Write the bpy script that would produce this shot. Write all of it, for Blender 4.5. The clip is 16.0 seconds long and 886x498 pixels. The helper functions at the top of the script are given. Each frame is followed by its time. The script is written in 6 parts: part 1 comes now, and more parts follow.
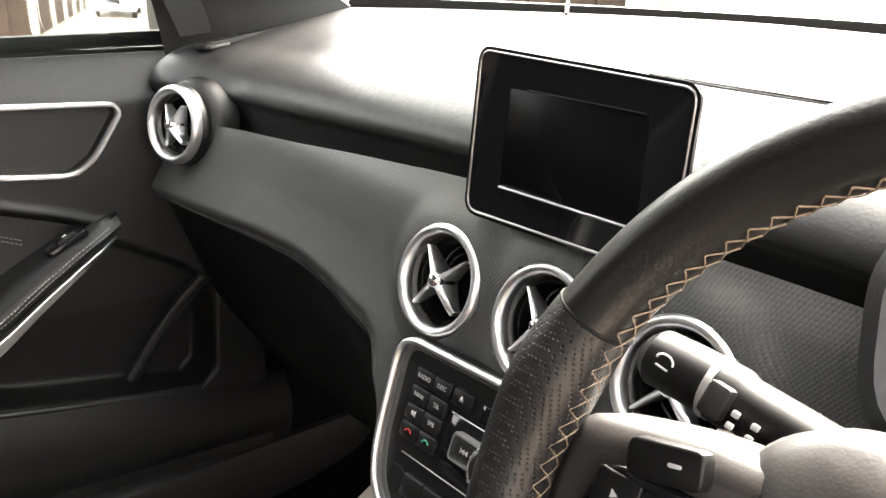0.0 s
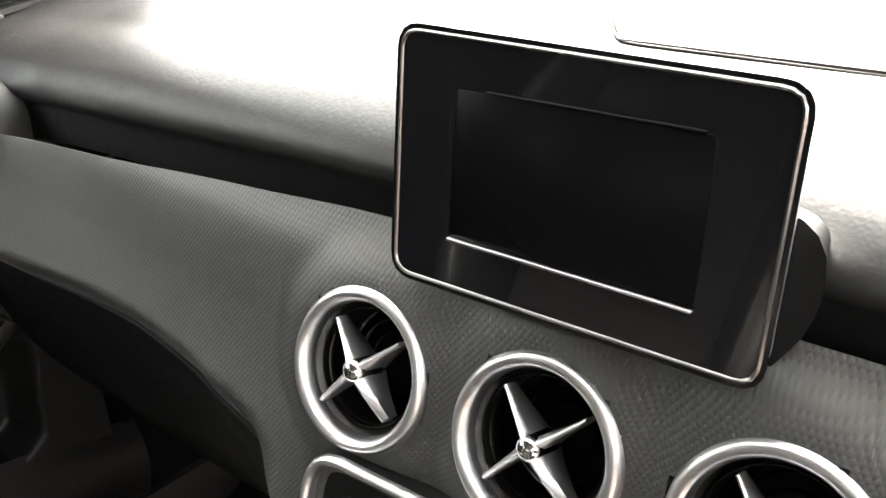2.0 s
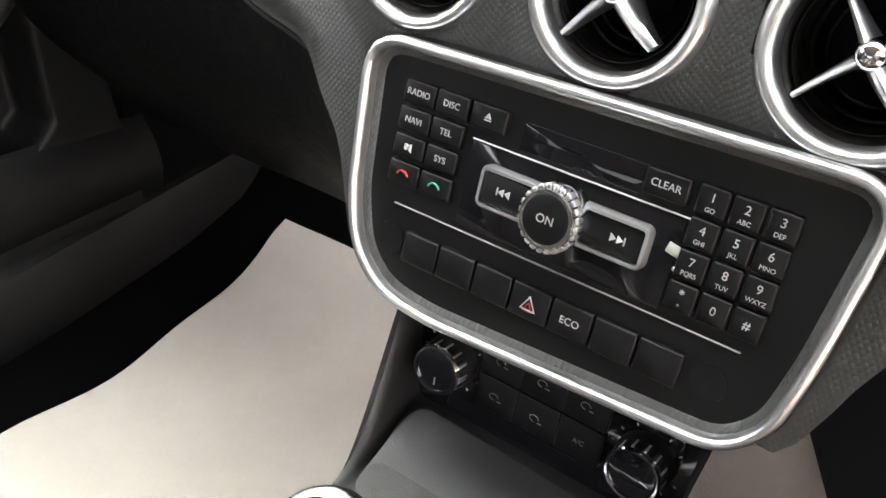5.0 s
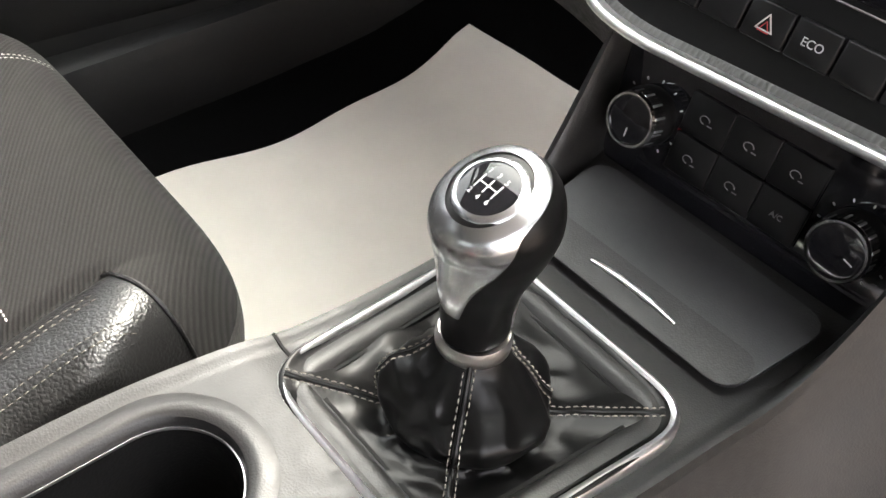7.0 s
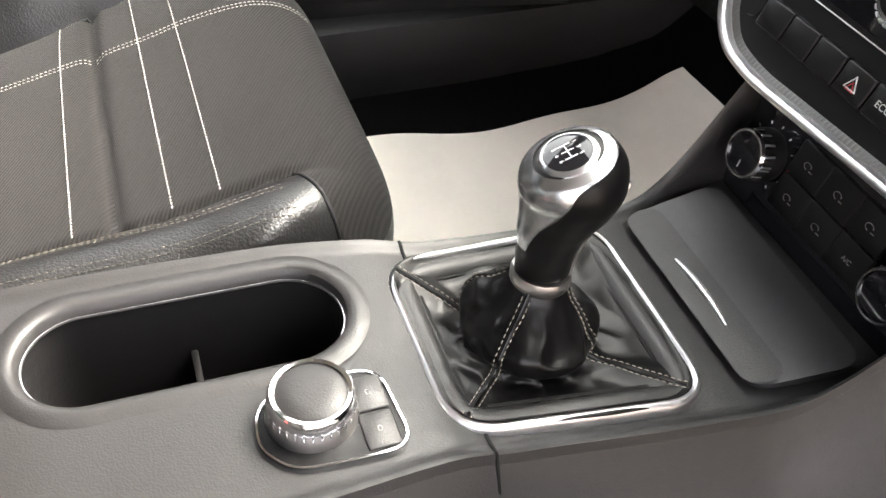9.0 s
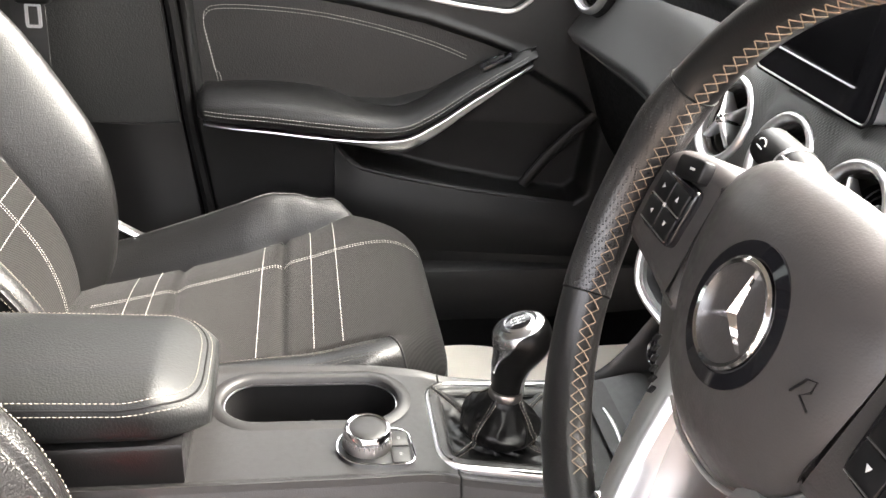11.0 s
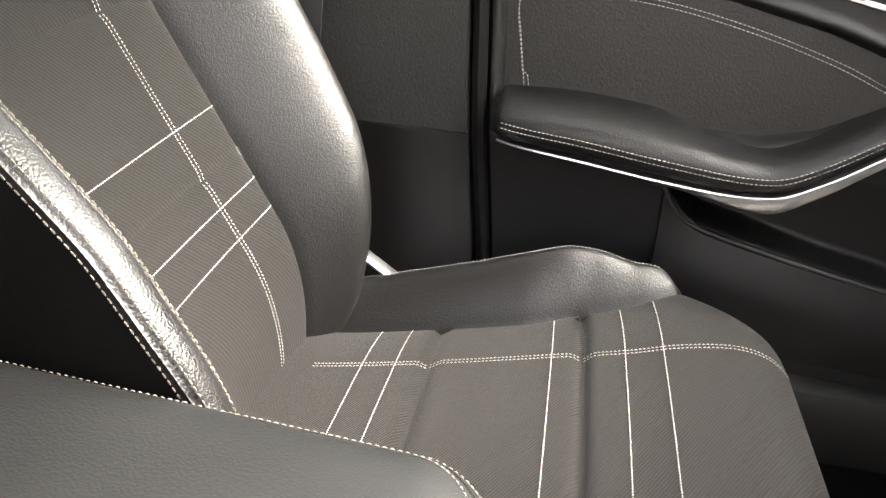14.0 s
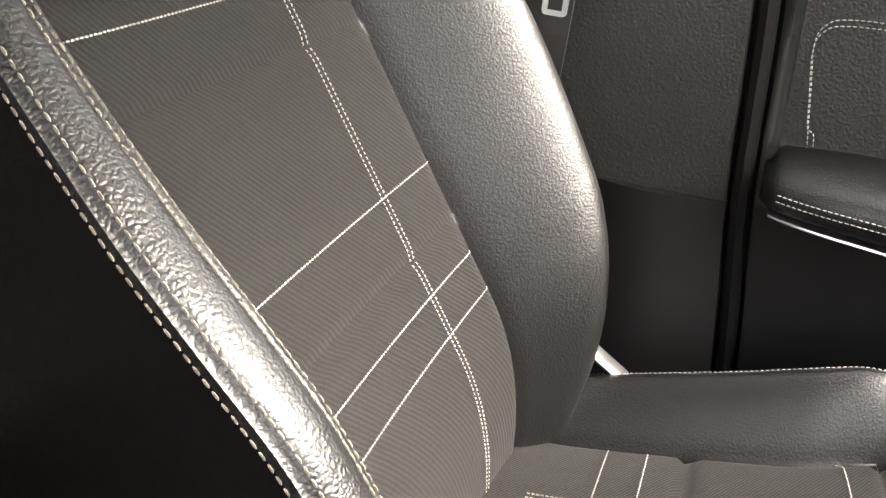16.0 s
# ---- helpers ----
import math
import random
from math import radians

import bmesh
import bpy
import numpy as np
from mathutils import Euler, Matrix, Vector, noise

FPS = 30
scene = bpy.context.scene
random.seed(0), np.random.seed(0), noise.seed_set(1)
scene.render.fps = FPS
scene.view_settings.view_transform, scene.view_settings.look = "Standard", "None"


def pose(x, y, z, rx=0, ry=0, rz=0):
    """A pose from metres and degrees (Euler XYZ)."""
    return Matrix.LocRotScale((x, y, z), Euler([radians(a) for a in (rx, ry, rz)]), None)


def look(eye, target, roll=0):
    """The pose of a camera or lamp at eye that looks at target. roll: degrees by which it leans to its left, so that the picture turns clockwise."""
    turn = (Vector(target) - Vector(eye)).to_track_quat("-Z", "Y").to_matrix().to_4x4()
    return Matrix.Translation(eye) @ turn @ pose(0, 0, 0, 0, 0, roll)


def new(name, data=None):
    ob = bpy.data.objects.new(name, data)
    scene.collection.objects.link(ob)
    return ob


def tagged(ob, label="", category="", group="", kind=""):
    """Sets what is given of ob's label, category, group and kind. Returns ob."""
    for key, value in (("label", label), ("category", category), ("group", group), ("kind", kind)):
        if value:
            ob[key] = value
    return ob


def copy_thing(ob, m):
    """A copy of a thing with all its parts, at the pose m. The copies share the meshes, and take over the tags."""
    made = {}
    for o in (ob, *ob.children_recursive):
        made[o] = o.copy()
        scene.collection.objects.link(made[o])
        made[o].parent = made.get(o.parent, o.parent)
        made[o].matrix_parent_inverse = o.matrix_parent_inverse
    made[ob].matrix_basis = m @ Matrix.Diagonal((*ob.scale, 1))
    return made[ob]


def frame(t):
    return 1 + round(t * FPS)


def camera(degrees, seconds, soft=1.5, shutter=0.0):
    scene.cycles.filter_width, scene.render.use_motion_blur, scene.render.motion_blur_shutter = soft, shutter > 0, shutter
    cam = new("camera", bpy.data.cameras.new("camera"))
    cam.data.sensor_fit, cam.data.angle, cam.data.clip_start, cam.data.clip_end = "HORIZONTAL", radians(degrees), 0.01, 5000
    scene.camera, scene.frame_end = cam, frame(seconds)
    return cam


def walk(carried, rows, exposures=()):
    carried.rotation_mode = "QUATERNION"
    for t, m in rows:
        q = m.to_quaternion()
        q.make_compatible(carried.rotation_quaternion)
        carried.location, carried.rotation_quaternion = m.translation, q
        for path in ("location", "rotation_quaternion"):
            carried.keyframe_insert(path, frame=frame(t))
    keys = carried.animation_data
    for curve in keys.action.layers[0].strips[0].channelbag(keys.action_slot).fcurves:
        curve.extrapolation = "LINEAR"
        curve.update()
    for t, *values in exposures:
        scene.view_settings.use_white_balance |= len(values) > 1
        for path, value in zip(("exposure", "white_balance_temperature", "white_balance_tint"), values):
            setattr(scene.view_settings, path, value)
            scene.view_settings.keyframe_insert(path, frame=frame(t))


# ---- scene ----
cam = camera(53.0, 16.0)
PATH = [
    (0, (0.367, 0.051, 0.912), (-1.064, 1.279, 0.248), 1.5),
    (0.5, (0.283, 0.1, 0.924), (-1.14, 1.345, 0.272), 1.1),
    (1, (0.225, 0.149, 0.922), (-1.125, 1.474, 0.272), 0.7),
    (1.5, (0.186, 0.166, 0.911), (-1.051, 1.581, 0.227), 0.4),
    (2, (0.172, 0.174, 0.905), (-0.972, 1.609, 0.11), -0.2),
    (2.5, (0.166, 0.167, 0.893), (-0.912, 1.602, 0.01), -0.2),
    (3, (0.165, 0.16, 0.879), (-0.868, 1.569, -0.094), -0.3),
    (3.5, (0.161, 0.149, 0.866), (-0.835, 1.532, -0.181), -0.1),
    (3.7, (0.161, 0.145, 0.859), (-0.832, 1.512, -0.211), -0.1),
    (5.8, (0.155, 0.096, 0.778), (-0.781, 1.269, -0.544), 1.1),
    (6, (0.154, 0.093, 0.768), (-0.793, 1.228, -0.579), 1.4),
    (6.5, (0.157, 0.078, 0.74), (-0.853, 1.127, -0.63), 2.4),
    (7, (0.166, 0.073, 0.72), (-0.899, 1.021, -0.682), 2.8),
    (7.5, (0.182, 0.074, 0.711), (-0.932, 0.934, -0.71), 3.3),
    (8, (0.207, 0.074, 0.715), (-0.956, 0.837, -0.722), 3.6),
    (8.5, (0.242, 0.068, 0.73), (-0.997, 0.741, -0.688), 4.4),
    (9, (0.282, 0.066, 0.762), (-1.057, 0.628, -0.613), 4.5),
    (9.5, (0.362, 0.061, 0.809), (-1.119, 0.537, -0.448), 4.6),
    (9.7, (0.406, 0.055, 0.83), (-1.131, 0.505, -0.367), 4.8),
    (11.8, (0.747, 0.062, 0.956), (-1.045, 0.333, 0.109), 3.5),
    (12, (0.76, 0.066, 0.958), (-1.036, 0.333, 0.119), 3.6),
    (12.5, (0.672, 0.053, 0.928), (-1.132, 0.286, 0.097), 3.9),
    (13, (0.486, 0.015, 0.873), (-1.32, 0.122, 0.021), 4.7),
    (13.5, (0.344, 0.0, 0.818), (-1.458, -0.092, -0.045), 4.9),
    (14, (0.288, -0.02, 0.786), (-1.495, -0.237, -0.095), 5.5),
    (14.5, (0.227, -0.038, 0.757), (-1.535, -0.355, -0.134), 5.4),
    (15, (0.157, -0.077, 0.737), (-1.59, -0.457, -0.161), 5.5),
    (15.5, (0.107, -0.111, 0.744), (-1.626, -0.568, -0.145), 5.2),
    (16, (0.115, -0.135, 0.762), (-1.589, -0.683, -0.131), 5.2),
]
EXPOSURE = [(0.0, 4.6, 7250, 13), (1.0, 4.45, 7250, 13), (1.5, 4.5, 7250, 13), (2.5, 4.9, 7100, 12), (3.5, 5.22, 7050, 14), (6.0, 4.9, 6900, 12), (8.5, 4.8, 6950, 15), (12.0, 4.8, 6950, 15), (12.5, 4.45, 6950, 15), (13.0, 4.4, 6950, 15), (13.5, 4.65, 7050, 16), (14.3, 4.68, 7150, 16), (16.0, 4.55, 7200, 17)]
walk(cam, [(t, look(eye, target, roll)) for t, eye, target, roll in PATH], EXPOSURE)

# ---------------------------------------------------------------- light
world = bpy.data.worlds.new("overcast_sky")
scene.world = world
world.use_nodes = True
wn = world.node_tree
for n in list(wn.nodes):
    wn.nodes.remove(n)
sky = wn.nodes.new("ShaderNodeTexSky")
sky.sky_type = "NISHITA"
sky.sun_disc = False
sky.sun_elevation = radians(42)
sky.sun_rotation = radians(-10)
sky.air_density = 1.0
sky.dust_density = 6.0
grey = wn.nodes.new("ShaderNodeHueSaturation")
grey.inputs["Saturation"].default_value = 0.25
bg = wn.nodes.new("ShaderNodeBackground")
bg.inputs["Strength"].default_value = 0.15
wo = wn.nodes.new("ShaderNodeOutputWorld")
wn.links.new(sky.outputs[0], grey.inputs["Color"])
wn.links.new(grey.outputs[0], bg.inputs["Color"])
wn.links.new(bg.outputs[0], wo.inputs["Surface"])

sun_data = bpy.data.lights.new("sun", "SUN")
sun_data.energy, sun_data.angle, sun_data.color = 0.8, radians(30), (1.0, 0.96, 0.91)
sun = new("sun", sun_data)
sun.matrix_world = look((-0.391, 2.216, 2.026), (0, 0, 0))


# ---------------------------------------------------------------- materials
def shader(name, base, rough=0.5, metal=0.0, coat=0.0, spec=0.5):
    m = bpy.data.materials.new(name)
    m.use_nodes = True
    b = m.node_tree.nodes["Principled BSDF"]
    b.inputs["Base Color"].default_value = (*base, 1)
    b.inputs["Roughness"].default_value = rough
    b.inputs["Metallic"].default_value = metal
    b.inputs["Coat Weight"].default_value = coat
    b.inputs["Coat Roughness"].default_value = 0.06
    b.inputs["Specular IOR Level"].default_value = spec
    return m, m.node_tree, b


def coords(t, scale=(1, 1, 1), turn=(0, 0, 0)):
    c = t.nodes.new("ShaderNodeTexCoord")
    mp = t.nodes.new("ShaderNodeMapping")
    mp.inputs["Scale"].default_value = scale
    mp.inputs["Rotation"].default_value = [radians(a) for a in turn]
    t.links.new(c.outputs["Object"], mp.inputs["Vector"])
    return mp.outputs["Vector"]


def noise_tex(t, vec, scale, detail=3.0, rough=0.55):
    n = t.nodes.new("ShaderNodeTexNoise")
    n.inputs["Scale"].default_value, n.inputs["Detail"].default_value, n.inputs["Roughness"].default_value = scale, detail, rough
    t.links.new(vec, n.inputs["Vector"])
    return n.outputs["Fac"]


def spread(t, fac, lo, hi):
    r = t.nodes.new("ShaderNodeMapRange")
    r.inputs["From Min"].default_value, r.inputs["From Max"].default_value = 0.3, 0.7
    r.inputs["To Min"].default_value, r.inputs["To Max"].default_value = lo, hi
    t.links.new(fac, r.inputs["Value"])
    return r.outputs["Result"]


def tint(t, b, fac, base, lo, hi):
    """Varies the base colour between lo and hi times itself."""
    mix = t.nodes.new("ShaderNodeMix")
    mix.data_type = "RGBA"
    mix.inputs["A"].default_value = (*[c * lo for c in base], 1)
    mix.inputs["B"].default_value = (*[min(1, c * hi) for c in base], 1)
    t.links.new(fac, mix.inputs["Factor"])
    t.links.new(mix.outputs["Result"], b.inputs["Base Color"])


def relief(t, b, heights):
    """Stacks bump nodes: pairs of height socket, (strength, distance)."""
    last = None
    for h, (strength, dist) in heights:
        bump = t.nodes.new("ShaderNodeBump")
        bump.inputs["Strength"].default_value, bump.inputs["Distance"].default_value = strength, dist
        t.links.new(h, bump.inputs["Height"])
        if last:
            t.links.new(last, bump.inputs["Normal"])
        last = bump.outputs["Normal"]
    t.links.new(last, b.inputs["Normal"])


def grained(name, base, rough=0.5, grain=420, depth=0.0006, strength=0.5, wear=0.12, spec=0.5, coat=0.0):
    """Leather or moulded soft plastic: pebble grain, uneven gloss, faint dust."""
    m, t, b = shader(name, base, rough, spec=spec, coat=coat)
    v = coords(t)
    vor = t.nodes.new("ShaderNodeTexVoronoi")
    vor.feature = "F1"
    vor.inputs["Scale"].default_value = grain
    wob = t.nodes.new("ShaderNodeVectorMath")
    wob.operation = "ADD"
    ns = t.nodes.new("ShaderNodeTexNoise")
    ns.inputs["Scale"].default_value = grain * 0.35
    t.links.new(v, ns.inputs["Vector"])
    sc = t.nodes.new("ShaderNodeVectorMath")
    sc.operation = "SCALE"
    sc.inputs["Scale"].default_value = 1.6 / grain
    t.links.new(ns.outputs["Color"], sc.inputs[0])
    t.links.new(v, wob.inputs[0])
    t.links.new(sc.outputs[0], wob.inputs[1])
    t.links.new(wob.outputs[0], vor.inputs["Vector"])
    big = noise_tex(t, v, 9, 4)
    fine = noise_tex(t, v, 160, 3)
    tint(t, b, spread(t, big, 0, 1), base, 1 - wear, 1 + wear)
    t.links.new(spread(t, fine, rough - 0.06, rough + 0.08), b.inputs["Roughness"])
    relief(t, b, [(vor.outputs["Distance"], (strength, depth)), (big, (0.08, 0.001))])
    return m


def hide(name, base, rough, scale, strength, spec=0.5):
    """Tanned leather: uneven pebbles with creases between them, worn gloss."""
    m, t, b = shader(name, base, rough, spec=spec)
    v = coords(t)
    big = noise_tex(t, v, 7, 3)
    tint(t, b, spread(t, big, 0, 1), base, 0.8, 1.25)
    t.links.new(spread(t, big, rough - 0.03, rough + 0.05), b.inputs["Roughness"])
    bent = t.nodes.new("ShaderNodeVectorMath")
    bent.operation = "MULTIPLY_ADD"
    ns = t.nodes.new("ShaderNodeTexNoise")
    ns.inputs["Scale"].default_value = scale * 0.6
    t.links.new(v, ns.inputs["Vector"])
    t.links.new(ns.outputs["Color"], bent.inputs[0])
    bent.inputs[1].default_value = (1.5 / scale,) * 3
    t.links.new(v, bent.inputs[2])
    cells = t.nodes.new("ShaderNodeTexVoronoi")
    cells.feature = "SMOOTH_F1"
    cells.inputs["Scale"].default_value = scale
    cells.inputs["Smoothness"].default_value = 0.4
    t.links.new(bent.outputs[0], cells.inputs["Vector"])
    pebble = spread(t, cells.outputs["Distance"], 1.0, 0.0)
    relief(t, b, [(pebble, (strength * 0.5, 0.0009)), (noise_tex(t, v, 45, 2), (0.06, 0.002))])
    return m


def metal(name, base, rough, brush=0.0):
    m, t, b = shader(name, base, rough, 1.0)
    v = coords(t)
    n = noise_tex(t, v, 25, 3)
    t.links.new(spread(t, n, rough, rough + 0.03), b.inputs["Roughness"])
    if brush:
        relief(t, b, [(noise_tex(t, coords(t, (900, 900, 900)), 1.0, 2), (brush, 0.0002))])
    return m


def gloss(name, base, rough=0.06):
    m, t, b = shader(name, base, rough, spec=0.4 if base[0] < 0.1 else 0.5)
    v = coords(t)
    dust = noise_tex(t, v, 900, 2)
    cr = t.nodes.new("ShaderNodeMapRange")
    cr.inputs["From Min"].default_value, cr.inputs["From Max"].default_value = 0.72, 0.78
    cr.inputs["To Min"].default_value, cr.inputs["To Max"].default_value = rough, rough + 0.35
    t.links.new(dust, cr.inputs["Value"])
    t.links.new(cr.outputs["Result"], b.inputs["Roughness"])
    return m


def plain(name, base, rough=0.5, var=0.08, scale=120, spec=0.5):
    m, t, b = shader(name, base, rough, spec=spec)
    tint(t, b, spread(t, noise_tex(t, coords(t), scale, 4), 0, 1), base, 1 - var, 1 + var)
    return m


def cloth(name, base, pitch=125, turn=(0, 0, 32)):
    """Woven twill: fine diagonal ribs crossed by threads, with lint."""
    m, t, b = shader(name, base, 0.85, spec=0.12)
    b.inputs["Sheen Weight"].default_value = 0.04
    v = coords(t, (1, 1, 1), turn)
    mul = t.nodes.new("ShaderNodeTexWave")
    mul.bands_direction = "Y"
    mul.inputs["Scale"].default_value = pitch
    mul.inputs["Distortion"].default_value = 0.5
    mul.inputs["Detail"].default_value = 2.0
    mul.inputs["Detail Scale"].default_value = 4.0
    t.links.new(v, mul.inputs["Vector"])
    sp = noise_tex(t, coords(t), 700, 2)
    big = noise_tex(t, coords(t), 14, 4)
    mixf = t.nodes.new("ShaderNodeMath")
    mixf.operation = "MULTIPLY"
    t.links.new(mul.outputs["Fac"], mixf.inputs[0])
    t.links.new(spread(t, sp, 0.6, 1.0), mixf.inputs[1])
    tint(t, b, mixf.outputs[0], base, 0.30, 1.75)
    relief(t, b, [(mul.outputs["Fac"], (0.6, 0.0005)), (sp, (0.3, 0.0004)), (big, (0.3, 0.002))])
    return m


def dimpled(name, base, rough=0.42):
    """Dash trim foil: staggered small lozenges pressed into the skin."""
    m, t, b = shader(name, base, rough)
    c = t.nodes.new("ShaderNodeTexCoord")
    sep = t.nodes.new("ShaderNodeSeparateXYZ")
    t.links.new(c.outputs["Object"], sep.inputs[0])
    add = t.nodes.new("ShaderNodeMath")
    add.operation = "SUBTRACT"
    t.links.new(sep.outputs["Z"], add.inputs[0])
    half = t.nodes.new("ShaderNodeMath")
    half.operation = "MULTIPLY"
    half.inputs[1].default_value = 0.8
    t.links.new(sep.outputs["Y"], half.inputs[0])
    t.links.new(half.outputs[0], add.inputs[1])
    com = t.nodes.new("ShaderNodeCombineXYZ")
    t.links.new(sep.outputs["X"], com.inputs["X"])
    t.links.new(add.outputs[0], com.inputs["Y"])
    turn45 = t.nodes.new("ShaderNodeMapping")
    turn45.inputs["Rotation"].default_value = (0, 0, radians(45))
    turn45.inputs["Scale"].default_value = (1 / 0.0022,) * 3
    t.links.new(com.outputs[0], turn45.inputs["Vector"])
    vor = t.nodes.new("ShaderNodeTexVoronoi")
    vor.voronoi_dimensions = "2D"
    vor.inputs["Scale"].default_value = 1.0
    vor.inputs["Randomness"].default_value = 0.0
    t.links.new(turn45.outputs[0], vor.inputs["Vector"])
    dot = t.nodes.new("ShaderNodeMapRange")
    dot.inputs["From Min"].default_value, dot.inputs["From Max"].default_value = 0.20, 0.48
    dot.inputs["To Min"].default_value, dot.inputs["To Max"].default_value = 1.0, 0.0
    t.links.new(vor.outputs["Distance"], dot.inputs["Value"])
    big = noise_tex(t, coords(t), 10, 4)
    tint(t, b, spread(t, big, 0, 1), base, 0.9, 1.12)
    relief(t, b, [(dot.outputs["Result"], (0.36, 0.0005)), (noise_tex(t, coords(t), 700, 2), (0.15, 0.0003))])
    return m


def perforated(name, base, pitch=0.0052):
    """Leather with rows of punched holes."""
    m, t, b = shader(name, base, 0.34)
    v = coords(t, (1 / pitch,) * 3)
    vor = t.nodes.new("ShaderNodeTexVoronoi")
    vor.inputs["Scale"].default_value = 1.0
    vor.inputs["Randomness"].default_value = 0.0
    t.links.new(v, vor.inputs["Vector"])
    r = t.nodes.new("ShaderNodeMapRange")
    r.inputs["From Min"].default_value, r.inputs["From Max"].default_value = 0.18, 0.36
    t.links.new(vor.outputs["Distance"], r.inputs["Value"])
    tint(t, b, r.outputs["Result"], base, 0.15, 1.1)
    relief(t, b, [(r.outputs["Result"], (0.7, 0.0008)), (noise_tex(t, coords(t), 500, 2), (0.3, 0.0004))])
    return m


PAD = grained("dash_skin", (0.007, 0.007, 0.0072), 0.43, 420, 0.0003, 0.3)
SOFT = grained("soft_plastic", (0.006, 0.006, 0.006), 0.47, 640, 0.0004, 0.35, spec=0.36)
CONS = grained("console_plastic", (0.0085, 0.0082, 0.0080), 0.46, 900, 0.0003, 0.25, spec=0.38)
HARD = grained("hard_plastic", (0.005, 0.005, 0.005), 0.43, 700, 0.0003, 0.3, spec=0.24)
TRIM = dimpled("dash_trim_foil", (0.048, 0.0485, 0.047), 0.36)
LEATHER = hide("black_leather", (0.0042, 0.0043, 0.0042), 0.39, 560, 0.50)
ARMLEATHER = hide("armrest_leather", (0.006, 0.0066, 0.0066), 0.50, 520, 0.28, 0.24)
GAITER = hide("gaiter_leather", (0.0025, 0.0025, 0.0025), 0.30, 700, 0.03, 0.16)
RIML = hide("wheel_leather", (0.006, 0.0058, 0.0058), 0.34, 700, 0.14)
AIRBAG = grained("airbag_skin", (0.030, 0.0278, 0.0272), 0.40, 800, 0.0002, 0.25)
RINGBLACK = gloss("gloss_black_ring", (0.010, 0.010, 0.010), 0.16)
# Duller black for the glovebox lid; also paints shade on the backrest side.
GLOVE_SHADE = grained("glovebox_and_shade_black", (0.0035, 0.0035, 0.0035), 0.5, 700, 0.0003, 0.3, spec=0.12)
LIPGREY = metal("dark_grey_lip", (0.075, 0.073, 0.07), 0.36)
GREYSATIN = metal("satin_grey_metal", (0.30, 0.29, 0.285), 0.28)
PERF = perforated("perforated_leather", (0.011, 0.0105, 0.0105), 0.0019)
CLOTH = cloth("seat_cloth", (0.0088, 0.0083, 0.0078))
DOORCLOTH = grained("door_insert_vinyl", (0.006, 0.006, 0.0057), 0.42, 420, 0.0006, 0.6, 0.2, spec=0.5)
PILLARCLOTH = grained("pillar_vinyl", (0.0095, 0.0100, 0.0095), 0.50, 420, 0.0006, 0.55, 0.2, spec=0.36)
CARPET = plain("carpet", (0.003, 0.003, 0.003), 0.95, 0.5, 900, 0.05)
SILVER = metal("satin_silver", (0.66, 0.66, 0.67), 0.32)
DULLSILVER = metal("dull_silver", (0.42, 0.41, 0.40), 0.33)
CHROME = metal("chrome", (0.80, 0.80, 0.81), 0.08)
PIANO = gloss("piano_black", (0.006, 0.006, 0.007), 0.05)
SCREEN = shader("screen_glass", (0.003, 0.003, 0.0035), 0.25, spec=0.08)[0]
KEY = plain("key_black", (0.0045, 0.0045, 0.0047), 0.40, 0.1, 300, 0.22)
DARK = plain("cavity_black", (0.003, 0.003, 0.003), 0.7, 0.2, 200, 0.15)
THREAD = plain("pale_thread", (0.29, 0.28, 0.26), 0.8, 0.2, 500)
BOLTHREAD = plain("grey_tan_thread", (0.17, 0.155, 0.13), 0.8, 0.2, 500)
TAN = plain("tan_thread", (0.20, 0.145, 0.10), 0.8, 0.2, 500)
INK = plain("white_print", (0.42, 0.42, 0.42), 0.5, 0.05)
DIMINK = plain("dim_print", (0.16, 0.16, 0.16), 0.5, 0.05)
REDINK = plain("red_print", (0.45, 0.03, 0.03), 0.5, 0.05)
GREENINK = plain("green_print", (0.03, 0.25, 0.16), 0.5, 0.05)
PAPER = plain("paper_mat", (0.90, 0.84, 0.75), 0.75, 0.05, 8)
REDPLASTIC = plain("red_plastic", (0.55, 0.03, 0.02), 0.4, 0.08)
WEB = plain("belt_webbing", (0.012, 0.012, 0.012), 0.75, 0.3, 600)
BODYWHITE = gloss("white_car_paint", (0.78, 0.78, 0.76), 0.1)
HEADLINER = plain("headliner", (0.26, 0.25, 0.235), 0.9, 0.06, 300)
WOOD = plain("fence_wood", (0.045, 0.028, 0.020), 0.85, 0.35, 9)
BLOCKWALL = plain("blocking_wall_brown", (0.37, 0.33, 0.30), 0.9, 0.3, 14)
RENDERWALL = plain("pale_wall", (0.45, 0.44, 0.40), 0.9, 0.06, 5)
CONCRETE = plain("forecourt_concrete", (0.20, 0.165, 0.135), 0.9, 0.18, 7)
FRIT = plain("black_frit", (0.003, 0.003, 0.003), 0.9, 0.2, 200, 0.0)
RUBBER = plain("seal_rubber", (0.005, 0.005, 0.005), 0.6, 0.2, 200, 0.12)
# Glass for the unseen rear windows, its tint added to cut light from behind.
DIMGLASS = bpy.data.materials.new("rear_dimming_glass")
DIMGLASS.use_nodes = True
tt = DIMGLASS.node_tree
tt.nodes.remove(tt.nodes["Principled BSDF"])
t_tr = tt.nodes.new("ShaderNodeBsdfTransparent")
t_tr.inputs["Color"].default_value = (0.45, 0.47, 0.46, 1)
tt.links.new(t_tr.outputs[0], tt.nodes["Material Output"].inputs["Surface"])
MIRROR = metal("mirror_glass", (0.85, 0.86, 0.87), 0.02)
